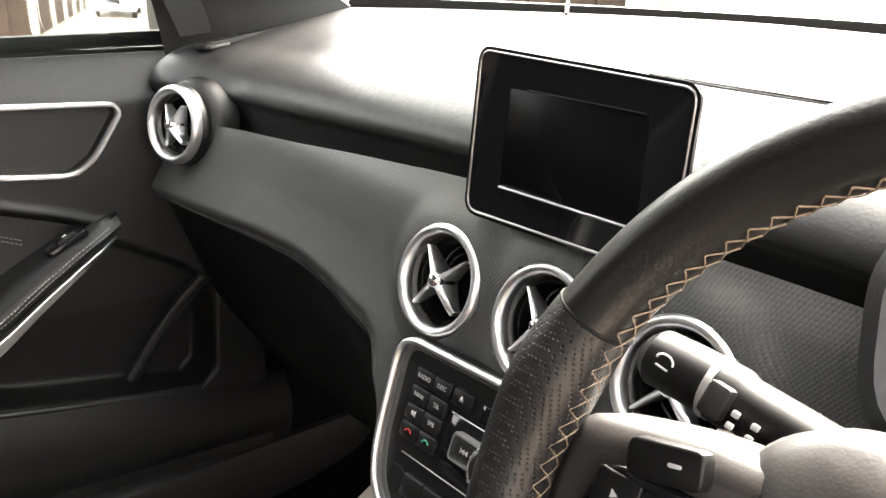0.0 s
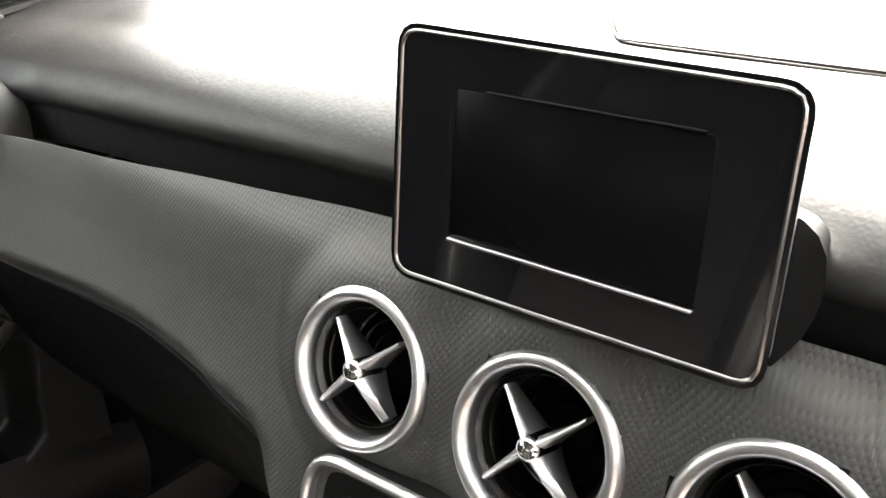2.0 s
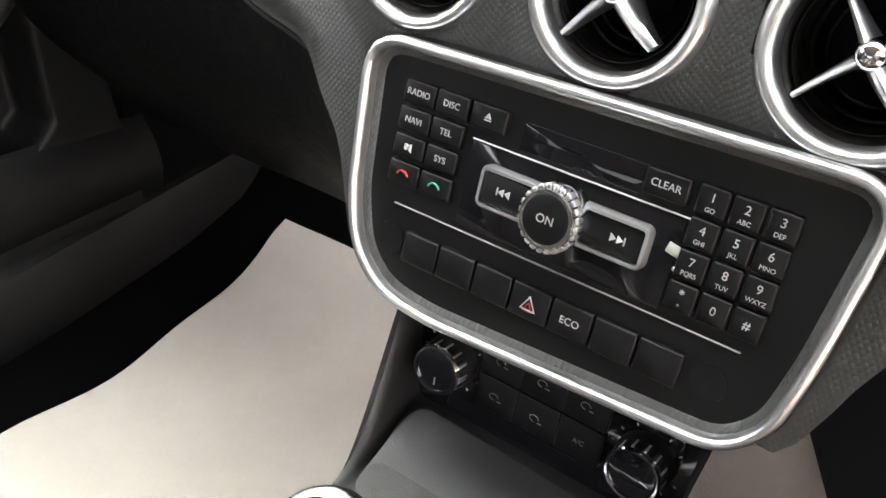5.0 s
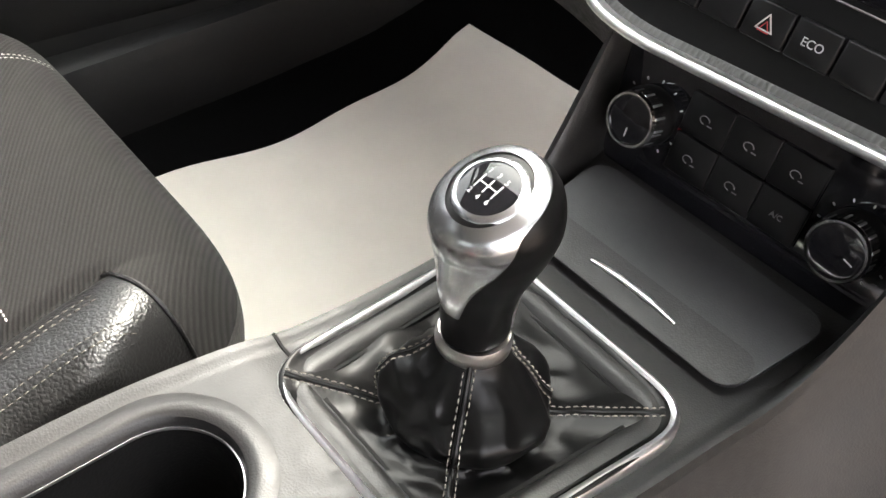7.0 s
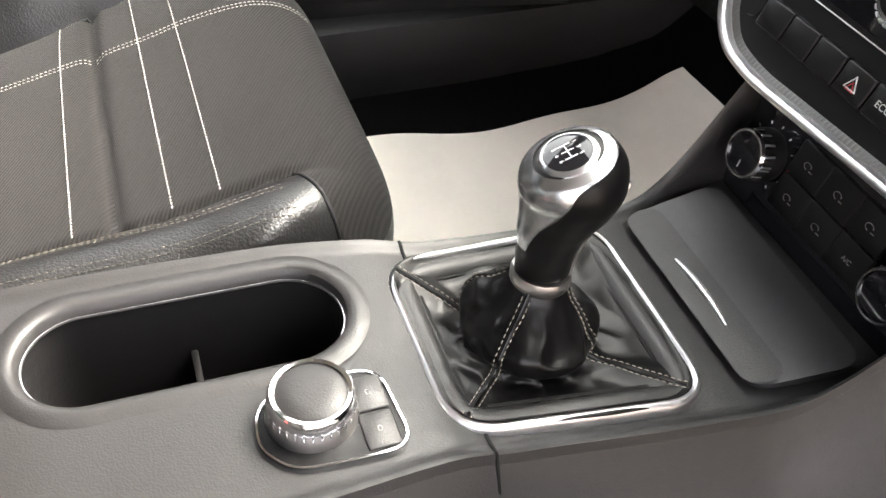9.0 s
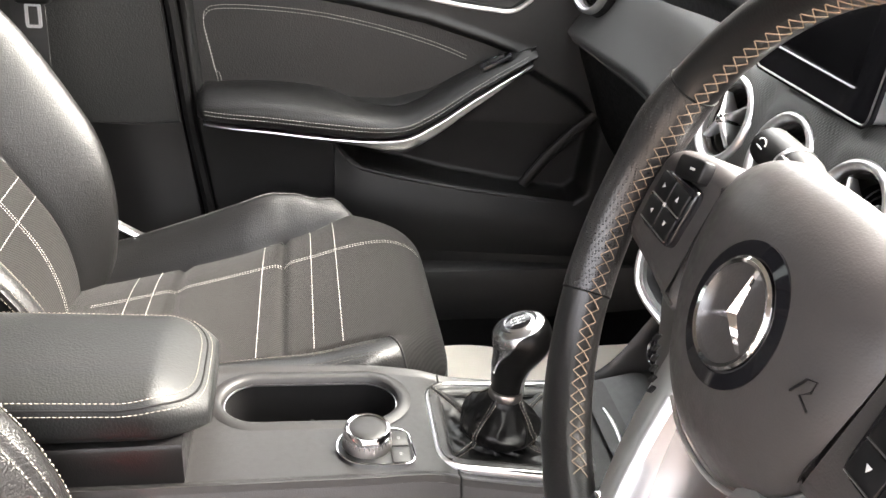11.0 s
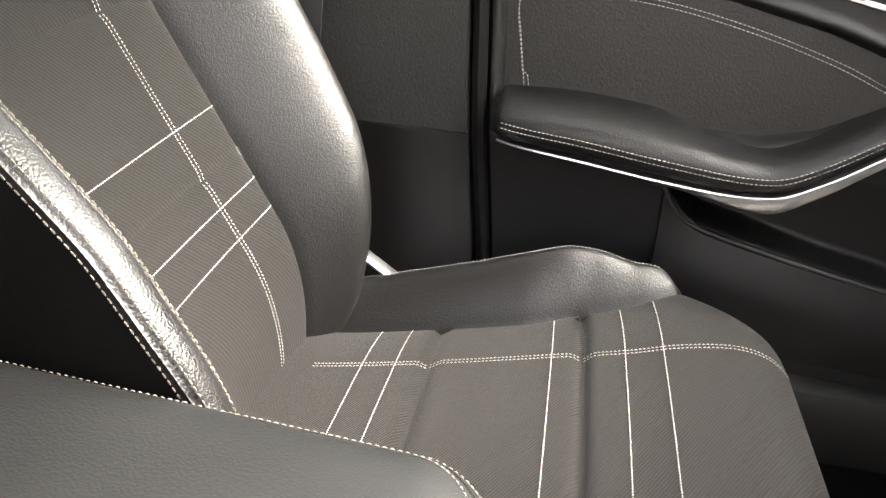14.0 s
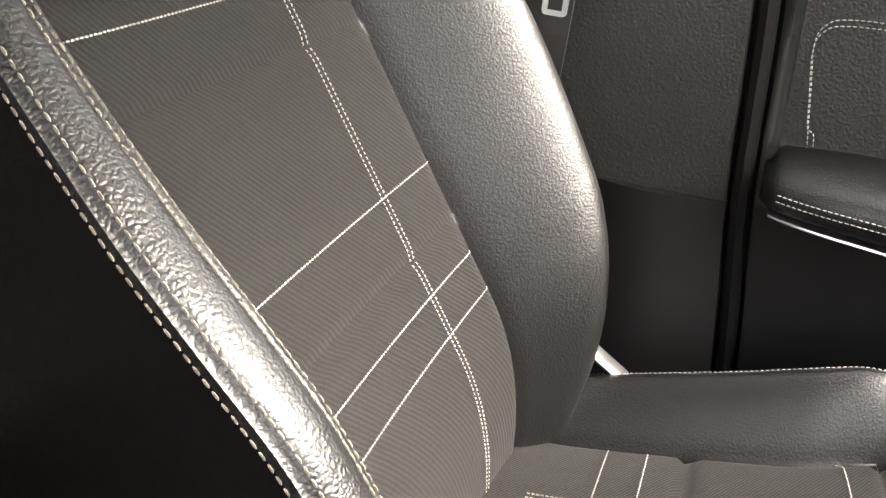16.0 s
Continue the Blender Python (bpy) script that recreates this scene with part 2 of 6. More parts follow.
GLASS = bpy.data.materials.new("window_glass")
GLASS.use_nodes = True
gt = GLASS.node_tree
gt.nodes.remove(gt.nodes["Principled BSDF"])
g_tr, g_gl, g_mix = gt.nodes.new("ShaderNodeBsdfTransparent"), gt.nodes.new("ShaderNodeBsdfGlossy"), gt.nodes.new("ShaderNodeMixShader")
g_gl.inputs["Roughness"].default_value = 0.0
g_tr.inputs["Color"].default_value = (0.90, 0.93, 0.91, 1)
g_mix.inputs[0].default_value = 0.06
gt.links.new(g_tr.outputs[0], g_mix.inputs[1])
gt.links.new(g_gl.outputs[0], g_mix.inputs[2])
gt.links.new(g_mix.outputs[0], gt.nodes["Material Output"].inputs["Surface"])


# ---------------------------------------------------------------- mesh helpers
def thing(name, at, label, category, group="", kind=""):
    ob = new(name)
    ob.empty_display_size = 0.03
    ob.location = at
    return tagged(ob, label, category, group, kind)


def put(name, bm, material, smooth=True, angle=38):
    """Links a bmesh, built in world places, as one mesh object."""
    me = bpy.data.meshes.new(name)
    bmesh.ops.recalc_face_normals(bm, faces=bm.faces[:])
    bm.to_mesh(me)
    bm.free()
    me.materials.append(material)
    if smooth:
        for p in me.polygons:
            p.use_smooth = True
        me.set_sharp_from_angle(angle=radians(angle))
    return new(name, me)


def part(name, bm, material, parent, label="", smooth=True, angle=38):
    ob = put(name, bm, material, smooth, angle)
    attach(ob, parent)
    if label:
        ob["label"] = label
    return ob


def attach(ob, parent):
    ob.parent = parent
    place, p = Matrix(), parent
    while p:
        place = p.matrix_basis.copy() if p.parent is None else place
        p = p.parent
    ob.matrix_parent_inverse = place.inverted() if parent.parent is None else Matrix()
    return ob


def loft(sections, closed=True, caps=True, bm=None):
    bm = bm or bmesh.new()
    rings = [[bm.verts.new(p) for p in s] for s in sections]
    n = len(rings[0])
    for a, b in zip(rings, rings[1:]):
        for i in range(n if closed else n - 1):
            j = (i + 1) % n
            bm.faces.new((a[i], a[j], b[j], b[i]))
    if caps and closed:
        bm.faces.new(rings[0])
        bm.faces.new(rings[-1])
    return bm


def sheet(f, us, vs, thick=0.0, bm=None):
    """A surface f(u, v); thick gives it a back, along its own normals."""
    bm = bm or bmesh.new()
    vv = [[bm.verts.new(f(u, v)) for v in vs] for u in us]
    faces = [bm.faces.new((vv[i][j], vv[i][j + 1], vv[i + 1][j + 1], vv[i + 1][j])) for i in range(len(us) - 1) for j in range(len(vs) - 1)]
    if thick:
        bmesh.ops.recalc_face_normals(bm, faces=faces)
        bmesh.ops.solidify(bm, geom=faces, thickness=thick)
    return bm


def steps(a, b, n):
    return [a + (b - a) * i / n for i in range(n + 1)]


def rrect(w, h, r, k=5):
    """A rounded rectangle's loop, anticlockwise, round the origin."""
    r = min(r, w / 2 - 1e-5, h / 2 - 1e-5)
    out = []
    for cx, cy, a0 in ((w / 2 - r, h / 2 - r, 0), (-w / 2 + r, h / 2 - r, 90), (-w / 2 + r, -h / 2 + r, 180), (w / 2 - r, -h / 2 + r, 270)):
        for i in range(k + 1):
            a = radians(a0 + 90 * i / k)
            out.append((cx + r * math.cos(a), cy + r * math.sin(a)))
    return out


def even(loop, n=160):
    """Places n points evenly round a closed loop."""
    pts = [Vector(p) for p in loop] + [Vector(loop[0])]
    run = [0.0]
    for a, b in zip(pts, pts[1:]):
        run.append(run[-1] + (b - a).length)
    out, k = [], 0
    for i in range(n):
        s = run[-1] * i / n
        while run[k + 1] < s:
            k += 1
        q = pts[k].lerp(pts[k + 1], (s - run[k]) / max(1e-9, run[k + 1] - run[k]))
        out.append((q.x, q.y))
    return out


def circle(r, n=48):
    return [(r * math.cos(2 * math.pi * i / n), r * math.sin(2 * math.pi * i / n)) for i in range(n)]


def inset(loop, d):
    out, n = [], len(loop)
    for i in range(n):
        (x0, y0), (x1, y1), (x2, y2) = loop[i - 1], loop[i], loop[(i + 1) % n]
        ex, ey = x2 - x0, y2 - y0
        q = math.hypot(ex, ey) or 1
        out.append((x1 - ey / q * d, y1 + ex / q * d))
    return out


def slab(loop, w0, w1, bevel=0.001, m=Matrix(), bm=None, bottom=True):
    """A plate of that outline between heights w0 and w1, its upper edge rounded, moved by m."""
    b2 = bevel * 0.35
    levels = [(0, w0), (0, w1 - bevel), (b2, w1 - b2), (bevel, w1)]
    secs = [[m @ Vector((x, y, w)) for x, y in (inset(loop, d) if d else loop)] for d, w in levels]
    return loft(secs, True, True, bm)


def ring(profile, m=Matrix(), n=64, bm=None, closed=True):
    """Turns a profile of (radius, height) round the local z axis."""
    secs = [[m @ Vector((r * math.cos(2 * math.pi * i / n), r * math.sin(2 * math.pi * i / n), h)) for r, h in profile] for i in range(n)]
    bm = bm or bmesh.new()
    rings = [[bm.verts.new(p) for p in s] for s in secs]
    k = len(profile)
    for i in range(n):
        a, b = rings[i], rings[(i + 1) % n]
        for j in range(k if closed else k - 1):
            q = (j + 1) % k
            bm.faces.new((a[j], a[q], b[q], b[j]))
    return bm


def turned(profile, m=Matrix(), n=48, bm=None):
    """A solid of revolution; the profile runs from bottom to top, and is capped."""
    secs = [[m @ Vector((r * math.cos(2 * math.pi * i / n), r * math.sin(2 * math.pi * i / n), h)) for i in range(n)] for r, h in profile]
    return loft(secs, True, True, bm)


def tube(points, r, n=8, bm=None, flat=1.0, up=(0, 0, 1), caps=True):
    pts = [Vector(p) for p in points]
    secs = []
    for i, p in enumerate(pts):
        d = (pts[min(i + 1, len(pts) - 1)] - pts[max(i - 1, 0)]).normalized()
        s = d.cross(Vector(up))
        s = s.normalized() if s.length > 1e-4 else Vector((1, 0, 0))
        t = s.cross(d)
        rr = r(i / (len(pts) - 1)) if callable(r) else r
        secs.append([p + rr * (math.cos(2 * math.pi * j / n) * s + flat * math.sin(2 * math.pi * j / n) * t) for j in range(n)])
    return loft(secs, True, caps, bm)


def smoothed(points, n=8):
    """A Catmull-Rom line through the points."""
    p = [Vector(q) for q in points]
    p = [2 * p[0] - p[1]] + p + [2 * p[-1] - p[-2]]
    out = []
    for i in range(1, len(p) - 2):
        for k in range(n):
            t = k / n
            a, b, c, d = p[i - 1], p[i], p[i + 1], p[i + 2]
            out.append(0.5 * ((2 * b) + (c - a) * t + (2 * a - 5 * b + 4 * c - d) * t * t + (3 * b - a - 3 * c + d) * t ** 3))
    out.append(p[-2])
    return out


def curve1(knots):
    """A smooth function through (x, y) knots, flat beyond the ends."""
    xs, ys = [k[0] for k in knots], [k[1] for k in knots]

    def f(x):
        if x <= xs[0]:
            return ys[0]
        if x >= xs[-1]:
            return ys[-1]
        i = max(k for k in range(len(xs) - 1) if xs[k] <= x)
        h = xs[i + 1] - xs[i]
        t = (x - xs[i]) / h
        sl = [(ys[k + 1] - ys[k]) / (xs[k + 1] - xs[k]) for k in range(len(xs) - 1)]

        def slope(k):
            if k == 0 or k == len(xs) - 1:
                return sl[0] if k == 0 else sl[-1]
            return 0 if sl[k - 1] * sl[k] <= 0 else 2 * sl[k - 1] * sl[k] / (sl[k - 1] + sl[k])
        a, b = slope(i) * h, slope(i + 1) * h
        return (2 * t ** 3 - 3 * t * t + 1) * ys[i] + (t ** 3 - 2 * t * t + t) * a + (3 * t * t - 2 * t ** 3) * ys[i + 1] + (t ** 3 - t * t) * b
    return f


def stitches(line, up, length=0.0042, gap=0.0016, width=0.0011, bm=None, lift=0.0006):
    """A row of raised thread stitches along a line of points."""
    bm = bm or bmesh.new()
    length, gap, width = length * 0.9, gap * 0.7, width * 0.85
    pts = [Vector(p) for p in line]
    lens = [0.0]
    for a, b in zip(pts, pts[1:]):
        lens.append(lens[-1] + (b - a).length)

    def at(s):
        for i in range(len(pts) - 1):
            if lens[i + 1] >= s:
                return pts[i].lerp(pts[i + 1], (s - lens[i]) / max(1e-9, lens[i + 1] - lens[i]))
        return pts[-1]
    s = 0.0
    while s + length <= lens[-1]:
        a, c = at(s), at(s + length)
        u = Vector(up(a) if callable(up) else up).normalized()
        d = (c - a).normalized()
        e = d.cross(u).normalized() * width * 0.5
        m = (a + c) / 2 + u * (lift + width * 0.45)
        base = [bm.verts.new(q) for q in (a - e * 0.4, a + e * 0.4, c + e * 0.4, c - e * 0.4)]
        low = [bm.verts.new(q) for q in (a.lerp(c, 0.25) - e + u * lift * 0.5, a.lerp(c, 0.25) + e + u * lift * 0.5, a.lerp(c, 0.75) + e + u * lift * 0.5, a.lerp(c, 0.75) - e + u * lift * 0.5)]
        top = [bm.verts.new(m - d * length * 0.22), bm.verts.new(m + d * length * 0.22)]
        bm.faces.new((low[0], low[3], top[1], top[0]))
        bm.faces.new((low[1], top[0], top[1], low[2]))
        bm.faces.new((base[0], base[1], low[1], top[0]))
        bm.faces.new((base[0], top[0], low[0]))
        bm.faces.new((base[2], base[3], low[3], top[1]))
        bm.faces.new((base[2], top[1], low[2]))
        s += length + gap
    return bm


def lettering(text, size, m, material, parent, name="lettering"):
    """Raised print in the built-in font, centred on the place m, facing m's z."""
    cu = bpy.data.curves.new(name, "FONT")
    cu.body, cu.size, cu.align_x, cu.align_y, cu.extrude = text, size, "CENTER", "CENTER", 0.00008
    tmp = bpy.data.objects.new(name, cu)
    me = bpy.data.meshes.new_from_object(tmp)
    bpy.data.objects.remove(tmp)
    bpy.data.curves.remove(cu)
    me.transform(m)
    me.name = name
    me.materials.clear()
    me.materials.append(material)
    ob = new(name, me)
    return attach(ob, parent)


def frame_of(origin, right, up):
    """A local frame: x right, y up, z out of the surface."""
    x = Vector(right).normalized()
    z = x.cross(Vector(up)).normalized()
    y = z.cross(x)
    m = Matrix((x, y, z)).transposed().to_4x4()
    m.translation = Vector(origin)
    return m


def at(m, x, y, z=0.0, turn=0.0):
    return m @ pose(x, y, z, 0, 0, turn)


def band(loop, prof, m=Matrix(), bm=None):
    """A frame along a loop; prof is a closed run of (inset, height)."""
    bm = bm or bmesh.new()
    runs = [[bm.verts.new(m @ Vector((x, y, w))) for x, y in (inset(loop, d) if d else loop)] for d, w in prof]
    n = len(loop)
    for k in range(len(runs)):
        a, b = runs[k], runs[(k + 1) % len(runs)]
        for i in range(n):
            j = (i + 1) % n
            bm.faces.new((a[i], a[j], b[j], b[i]))
    return bm


def box(x0, x1, y0, y1, z0, z1, bevel=0.0, bm=None):
    bm = bm or bmesh.new()
    new_bm = bmesh.new()
    bmesh.ops.create_cube(new_bm, size=1, matrix=Matrix.LocRotScale(((x0 + x1) / 2, (y0 + y1) / 2, (z0 + z1) / 2), None, (x1 - x0, y1 - y0, z1 - z0)))
    if bevel:
        bmesh.ops.bevel(new_bm, geom=new_bm.edges[:], offset=bevel, segments=2, affect="EDGES", profile=0.6)
    idx = {v: bm.verts.new(v.co) for v in new_bm.verts}
    for f in new_bm.faces:
        bm.faces.new([idx[v] for v in f.verts])
    new_bm.free()
    return bm


def inside(poly, x, y):
    """Signed distance to a polygon: positive inside."""
    best, odd, n = 1e9, False, len(poly)
    for i in range(n):
        (ax, ay), (bx, by) = poly[i], poly[(i + 1) % n]
        dx, dy = bx - ax, by - ay
        t = max(0, min(1, ((x - ax) * dx + (y - ay) * dy) / (dx * dx + dy * dy)))
        best = min(best, math.hypot(x - ax - t * dx, y - ay - t * dy))
        if (ay > y) != (by > y) and x < ax + (y - ay) / (by - ay) * dx:
            odd = not odd
    return best if odd else -best


def step01(v, a, b):
    t = max(0.0, min(1.0, (v - a) / (b - a)))
    return t * t * (3 - 2 * t)


def rounded_poly(pts, r, k=4):
    """Rounds a polygon's corners."""
    out, n = [], len(pts)
    for i in range(n):
        p, a, b = Vector(pts[i]), Vector(pts[i - 1]), Vector(pts[(i + 1) % n])
        d = min(r, (a - p).length * 0.45, (b - p).length * 0.45)
        s, e = p + (a - p).normalized() * d, p + (b - p).normalized() * d
        for j in range(k + 1):
            t = j / k
            q = (1 - t) ** 2 * s + 2 * t * (1 - t) * p + t * t * e
            out.append((q.x, q.y))
    return out


# ================================================================ dashboard
edge_z = curve1([(-0.64, 0.690), (-0.50, 0.708), (-0.34, 0.721), (-0.22, 0.731), (-0.10, 0.738), (0.10, 0.738), (0.64, 0.70)])
low_z = curve1([(-0.64, 0.600), (-0.50, 0.608), (-0.34, 0.617), (-0.26, 0.609), (-0.235, 0.602), (-0.19, 0.592), (-0.165, 0.578), (-0.150, 0.565), (-0.138, 0.545), (-0.128, 0.52), (-0.118, 0.503), (0.126, 0.503), (0.136, 0.52), (0.146, 0.545), (0.158, 0.565), (0.20, 0.58), (0.64, 0.59)])
trim_y = curve1([(0.36, 0.352), (0.42, 0.378), (0.50, 0.405), (0.55, 0.424), (0.615, 0.447), (0.64, 0.456), (0.668, 0.464), (0.69, 0.469), (0.715, 0.476), (0.735, 0.487), (0.76, 0.50)])


def bow(x):
    return 0.028 * (min(abs(x), 0.62) / 0.55) ** 2


def drop(x):
    return 0.026 * (max(0.0, abs(x) - 0.08) / 0.50) ** 1.4


def pad_end(x):
    """Where the dash top meets the windscreen."""
    return 0.745 + 0.118 * (1 - min(1.0, abs(x) / 0.6) ** 1.3)


dashboard = thing("dashboard", (0, 0.5, 0.6), "black soft-touch car dashboard with textured trim band", "dashboard")
pad_run = smoothed([(0, 0.86, 0.842), (0, 0.80, 0.836), (0, 0.72, 0.825), (0, 0.64, 0.813), (0, 0.575, 0.802), (0, 0.541, 0.794), (0, 0.517, 0.7815), (0, 0.5035, 0.767), (0, 0.5005, 0.755), (0, 0.507, 0.746)], 5)


def tip(x):
    """The dash ends come forward and up over the outer vents."""
    return step01(abs(x), 0.535, 0.665)


def pad(x, v):
    if v >= len(pad_run):
        a, d = pad(x, len(pad_run) - 1), (v - len(pad_run) + 1) / 5
        return (x, a[1] + (0.5125 + bow(x) - a[1]) * d, a[2] + (edge_z(x) - 0.014 - a[2]) * d)
    p = pad_run[v]
    far = step01(p.y, 0.50, 0.80)
    y = p.y if p.y < 0.58 else 0.58 + (p.y - 0.58) * (pad_end(x) - 0.58) / 0.28
    return (x, y + (bow(x) - 0.062 * tip(x)) * (1 - far), p.z - drop(x) * (1 - 0.45 * far) + 0.016 * tip(x) * (1 - far))


pad_xs = steps(-0.672, 0.62, 110)
part("dash_pad", sheet(pad, pad_xs, list(range(len(pad_run) + 5)), 0.006), PAD, dashboard, "grained black dash top pad")


def trim(x, v):
    top, low = edge_z(x) + 0.001, low_z(x)
    z = top + (low - top) * v
    y = trim_y(z) + bow(x) * (0.35 + 0.65 * step01(z, 0.58, 0.70)) * step01(abs(x), 0.10, 0.3)
    near = min(math.hypot(x - vx, (z - 0.6685) * 1.04) for vx in (-0.106, 0.0, 0.106))
    y -= 0.007 * (1 - step01(near, 0.044, 0.070))
    y += 0.016 * step01(v, 0.82, 1.0) * step01(abs(x), 0.15, 0.20)
    return (x, y, z)


txs = steps(-0.662, -0.26, 48) + steps(-0.256, -0.145, 36) + steps(-0.14, 0.14, 36) + steps(0.145, 0.24, 20)
bm = sheet(trim, txs, steps(0, 1, 60))
VENTS = ((-0.106, 0.6685), (0.0, 0.6685), (0.106, 0.6685))
bmesh.ops.delete(bm, geom=[f for f in bm.faces if any(math.hypot(f.calc_center_median().x - vx, (f.calc_center_median().z - vz) * 1.05) < 0.0415 for vx, vz in VENTS)], context="FACES")
bmesh.ops.recalc_face_normals(bm, faces=bm.faces[:])
bmesh.ops.solidify(bm, geom=bm.faces[:], thickness=0.003)
part("trim_band", bm, TRIM, dashboard, "dark dimple-textured dash trim band")


def under(x, v):
    z = low_z(x) - 0.004 - v * 0.29
    return (x, trim_y(low_z(x)) + bow(x) * 0.75 + 0.018 + 0.16 * v ** 1.3 + 0.004 * math.sin(v * 9), z)


part("glovebox_lid", sheet(under, steps(-0.662, -0.140, 46), steps(0, 1, 16), 0.006), GLOVE_SHADE, dashboard, "matt black glovebox lid")
seam = [Vector((x, trim_y(low_z(x)) + bow(x) * 0.75 + 0.012, low_z(x) - 0.003)) for x in steps(-0.655, -0.150, 64)]
part("lid_gap_seal", tube(seam, 0.0022, 6), RUBBER, dashboard)
part("lid_catch", slab(rrect(0.028, 0.006, 0.002), 0, 0.003, 0.001, frame_of((-0.43, 0.492, 0.583), (1, 0.03, 0), (0, 0.3, 1))), KEY, dashboard)

# driver's side lower dash and column shroud
part("lower_dash", sheet(lambda x, v: (x, 0.43 + 0.16 * v, 0.60 - 0.24 * v), steps(0.17, 0.62, 20), steps(0, 1, 10), 0.01), HARD, dashboard)


def dash_top_z(x, y):
    pts = [pad(x, k) for k in range(len(pad_run))]
    for p, q in zip(pts, pts[1:]):
        if q[1] <= y <= p[1]:
            return q[2] + (p[2] - q[2]) * (y - q[1]) / (p[1] - q[1])
    return pts[0][2]


# speaker or sensor cover recessed in the middle of the dash top
cover = rounded_poly([(-0.066, 0.633), (0.16, 0.633), (0.16, 0.712), (-0.121, 0.712)], 0.012)
part("speaker_cover", sheet(lambda x, y: Vector((x - 0.055 * (y - 0.634) / 0.077 * max(0, -x / 0.066), y, dash_top_z(x, y) + 0.0006)), steps(-0.066, 0.16, 20), steps(0.634, 0.711, 12), -0.0015), grained("speaker_mesh", (0.017, 0.017, 0.017), 0.62, 1100, 0.0004, 0.6), dashboard, "finely perforated black speaker cover")
cover_edge = [Vector((x, y, dash_top_z(x, y) + 0.0008)) for x, y in inset(cover, -0.001)]
part("cover_edge", tube(cover_edge + cover_edge[:1], 0.0008, 6), PAD, dashboard)

# side demister grille on the dash top
gm = frame_of((-0.640, 0.592, dash_top_z(-0.640, 0.592) - 0.0004), (-0.10, 0.99, 0.14), (-0.99, -0.10, -0.07))
part("demister_frame", band(rrect(0.150, 0.028, 0.012), [(0, -0.004), (0, 0.0008), (0.002, 0.0018), (0.005, 0.0012), (0.006, -0.004)], gm), SOFT, dashboard)
part("demister_cavity", slab(rrect(0.140, 0.020, 0.009), -0.002, 0.0012, 0.0003, gm), DARK, dashboard)
for i in range(7):
    part("demister_fin", slab(rrect(0.004, 0.024, 0.0018), -0.003, 0.0016, 0.001, at(gm, -0.056 + i * 0.0187, 0)), SOFT, dashboard)
part("demister_badge", slab(rrect(0.030, 0.012, 0.004), -0.002, 0.0012, 0.0006, at(gm, -0.066, -0.032)), SOFT, dashboard)


# ---- round turbine vents
def vent(center, normal, r, name="air_vent", turn=0.0, tip=(0, 0)):
    """A chrome ring round a black barrel, with a four-armed chrome cross in it."""
    right = Vector((1, 0, 0)) - Vector(normal) * Vector(normal).x
    n = Vector(normal).normalized()
    m = frame_of(center, right, n.cross(right.normalized()))
    bezel = part(name, ring([(r * 1.05, -0.014), (r * 1.05, -0.0060), (r * 1.042, -0.0030), (r * 1.03, -0.0010), (r * 1.01, 0.000), (r * 0.96, -0.002), (r * 0.96, -0.014)], m, 80), SOFT, dashboard)
    part("chrome_ring", ring([(r * 0.812, -0.010)] + [(r * (0.922 - 0.110 * math.cos(radians(q))), 0.0010 + 0.0085 * math.sin(radians(q))) for q in range(0, 181, 12)] + [(r * 1.032, -0.008)], m, 96), SILVER, bezel, "satin chrome vent ring")
    part("inner_lip", ring([(r * 0.70, -0.018), (r * 0.70, -0.0085), (r * 0.715, -0.0070), (r * 0.76, -0.0045), (r * 0.815, -0.0005), (r * 0.83, -0.003), (r * 0.83, -0.018)], m, 64), LIPGREY, bezel, "dark grey inner lip")
    part("barrel", ring([(r * 0.72, -0.003), (r * 0.735, -0.003), (r * 0.735, -0.045), (r * 0.60, -0.050), (r * 0.001, -0.050), (r * 0.001, -0.048), (r * 0.60, -0.048), (r * 0.70, -0.040)], m, 48), DARK, bezel)
    for k, rr in enumerate((0.34, 0.52, 0.66)):
        part("barrel_ring", ring([(r * rr, -0.030), (r * rr, -0.026), (r * (rr + 0.025), -0.025), (r * (rr + 0.03), -0.030)], m, 40), RINGBLACK, bezel)
    fm = m @ pose(0, 0, 0.003, tip[0], tip[1], turn)
    for k, a in enumerate((133, 43, 223, 309)):
        secs = []
        for s in steps(0, 1, 10):
            rad = 0.004 + s * (r * 0.70 - 0.004)
            wide = (0.0034 - 0.0023 * s ** 0.6) if k != 3 else (0.0041 - 0.0014 * s)
            high = 0.0085 - 0.0065 * s ** 0.8
            ca, sa = math.cos(radians(a + 8 * s * (k == 3))), math.sin(radians(a + 10 * s * (k > 1)))
            c = Vector((ca * rad, sa * rad, 0))
            t = Vector((-sa, ca, 0))
            deep = 0.006 + 0.008 * (1 - s)
            secs.append([fm @ (c + t * wide * u + Vector((0, 0, w))) for u, w in ((-1, -deep), (-1, high * 0.35), (-0.45, high * 0.85), (0, high), (0.45, high * 0.85), (1, high * 0.35), (1, -deep))])
        part("vane_arm", loft(secs), SILVER, bezel, "polished chrome vane arm")
    part("vane_hub", turned([(0.0066, -0.010), (0.0064, 0.005), (0.0052, 0.0082), (0.0030, 0.0096), (0.0008, 0.0100)], fm, 32), CHROME, bezel)
    return bezel


VN = Vector((0, -0.955, 0.296))
for vx, tr in ((-0.106, 0), (0.0, 0), (0.106, -4)):
    vent((vx, 0.4575, 0.6672), VN + Vector((0.02 * (vx < -0.05), 0, 0)), 0.0428, turn=tr)
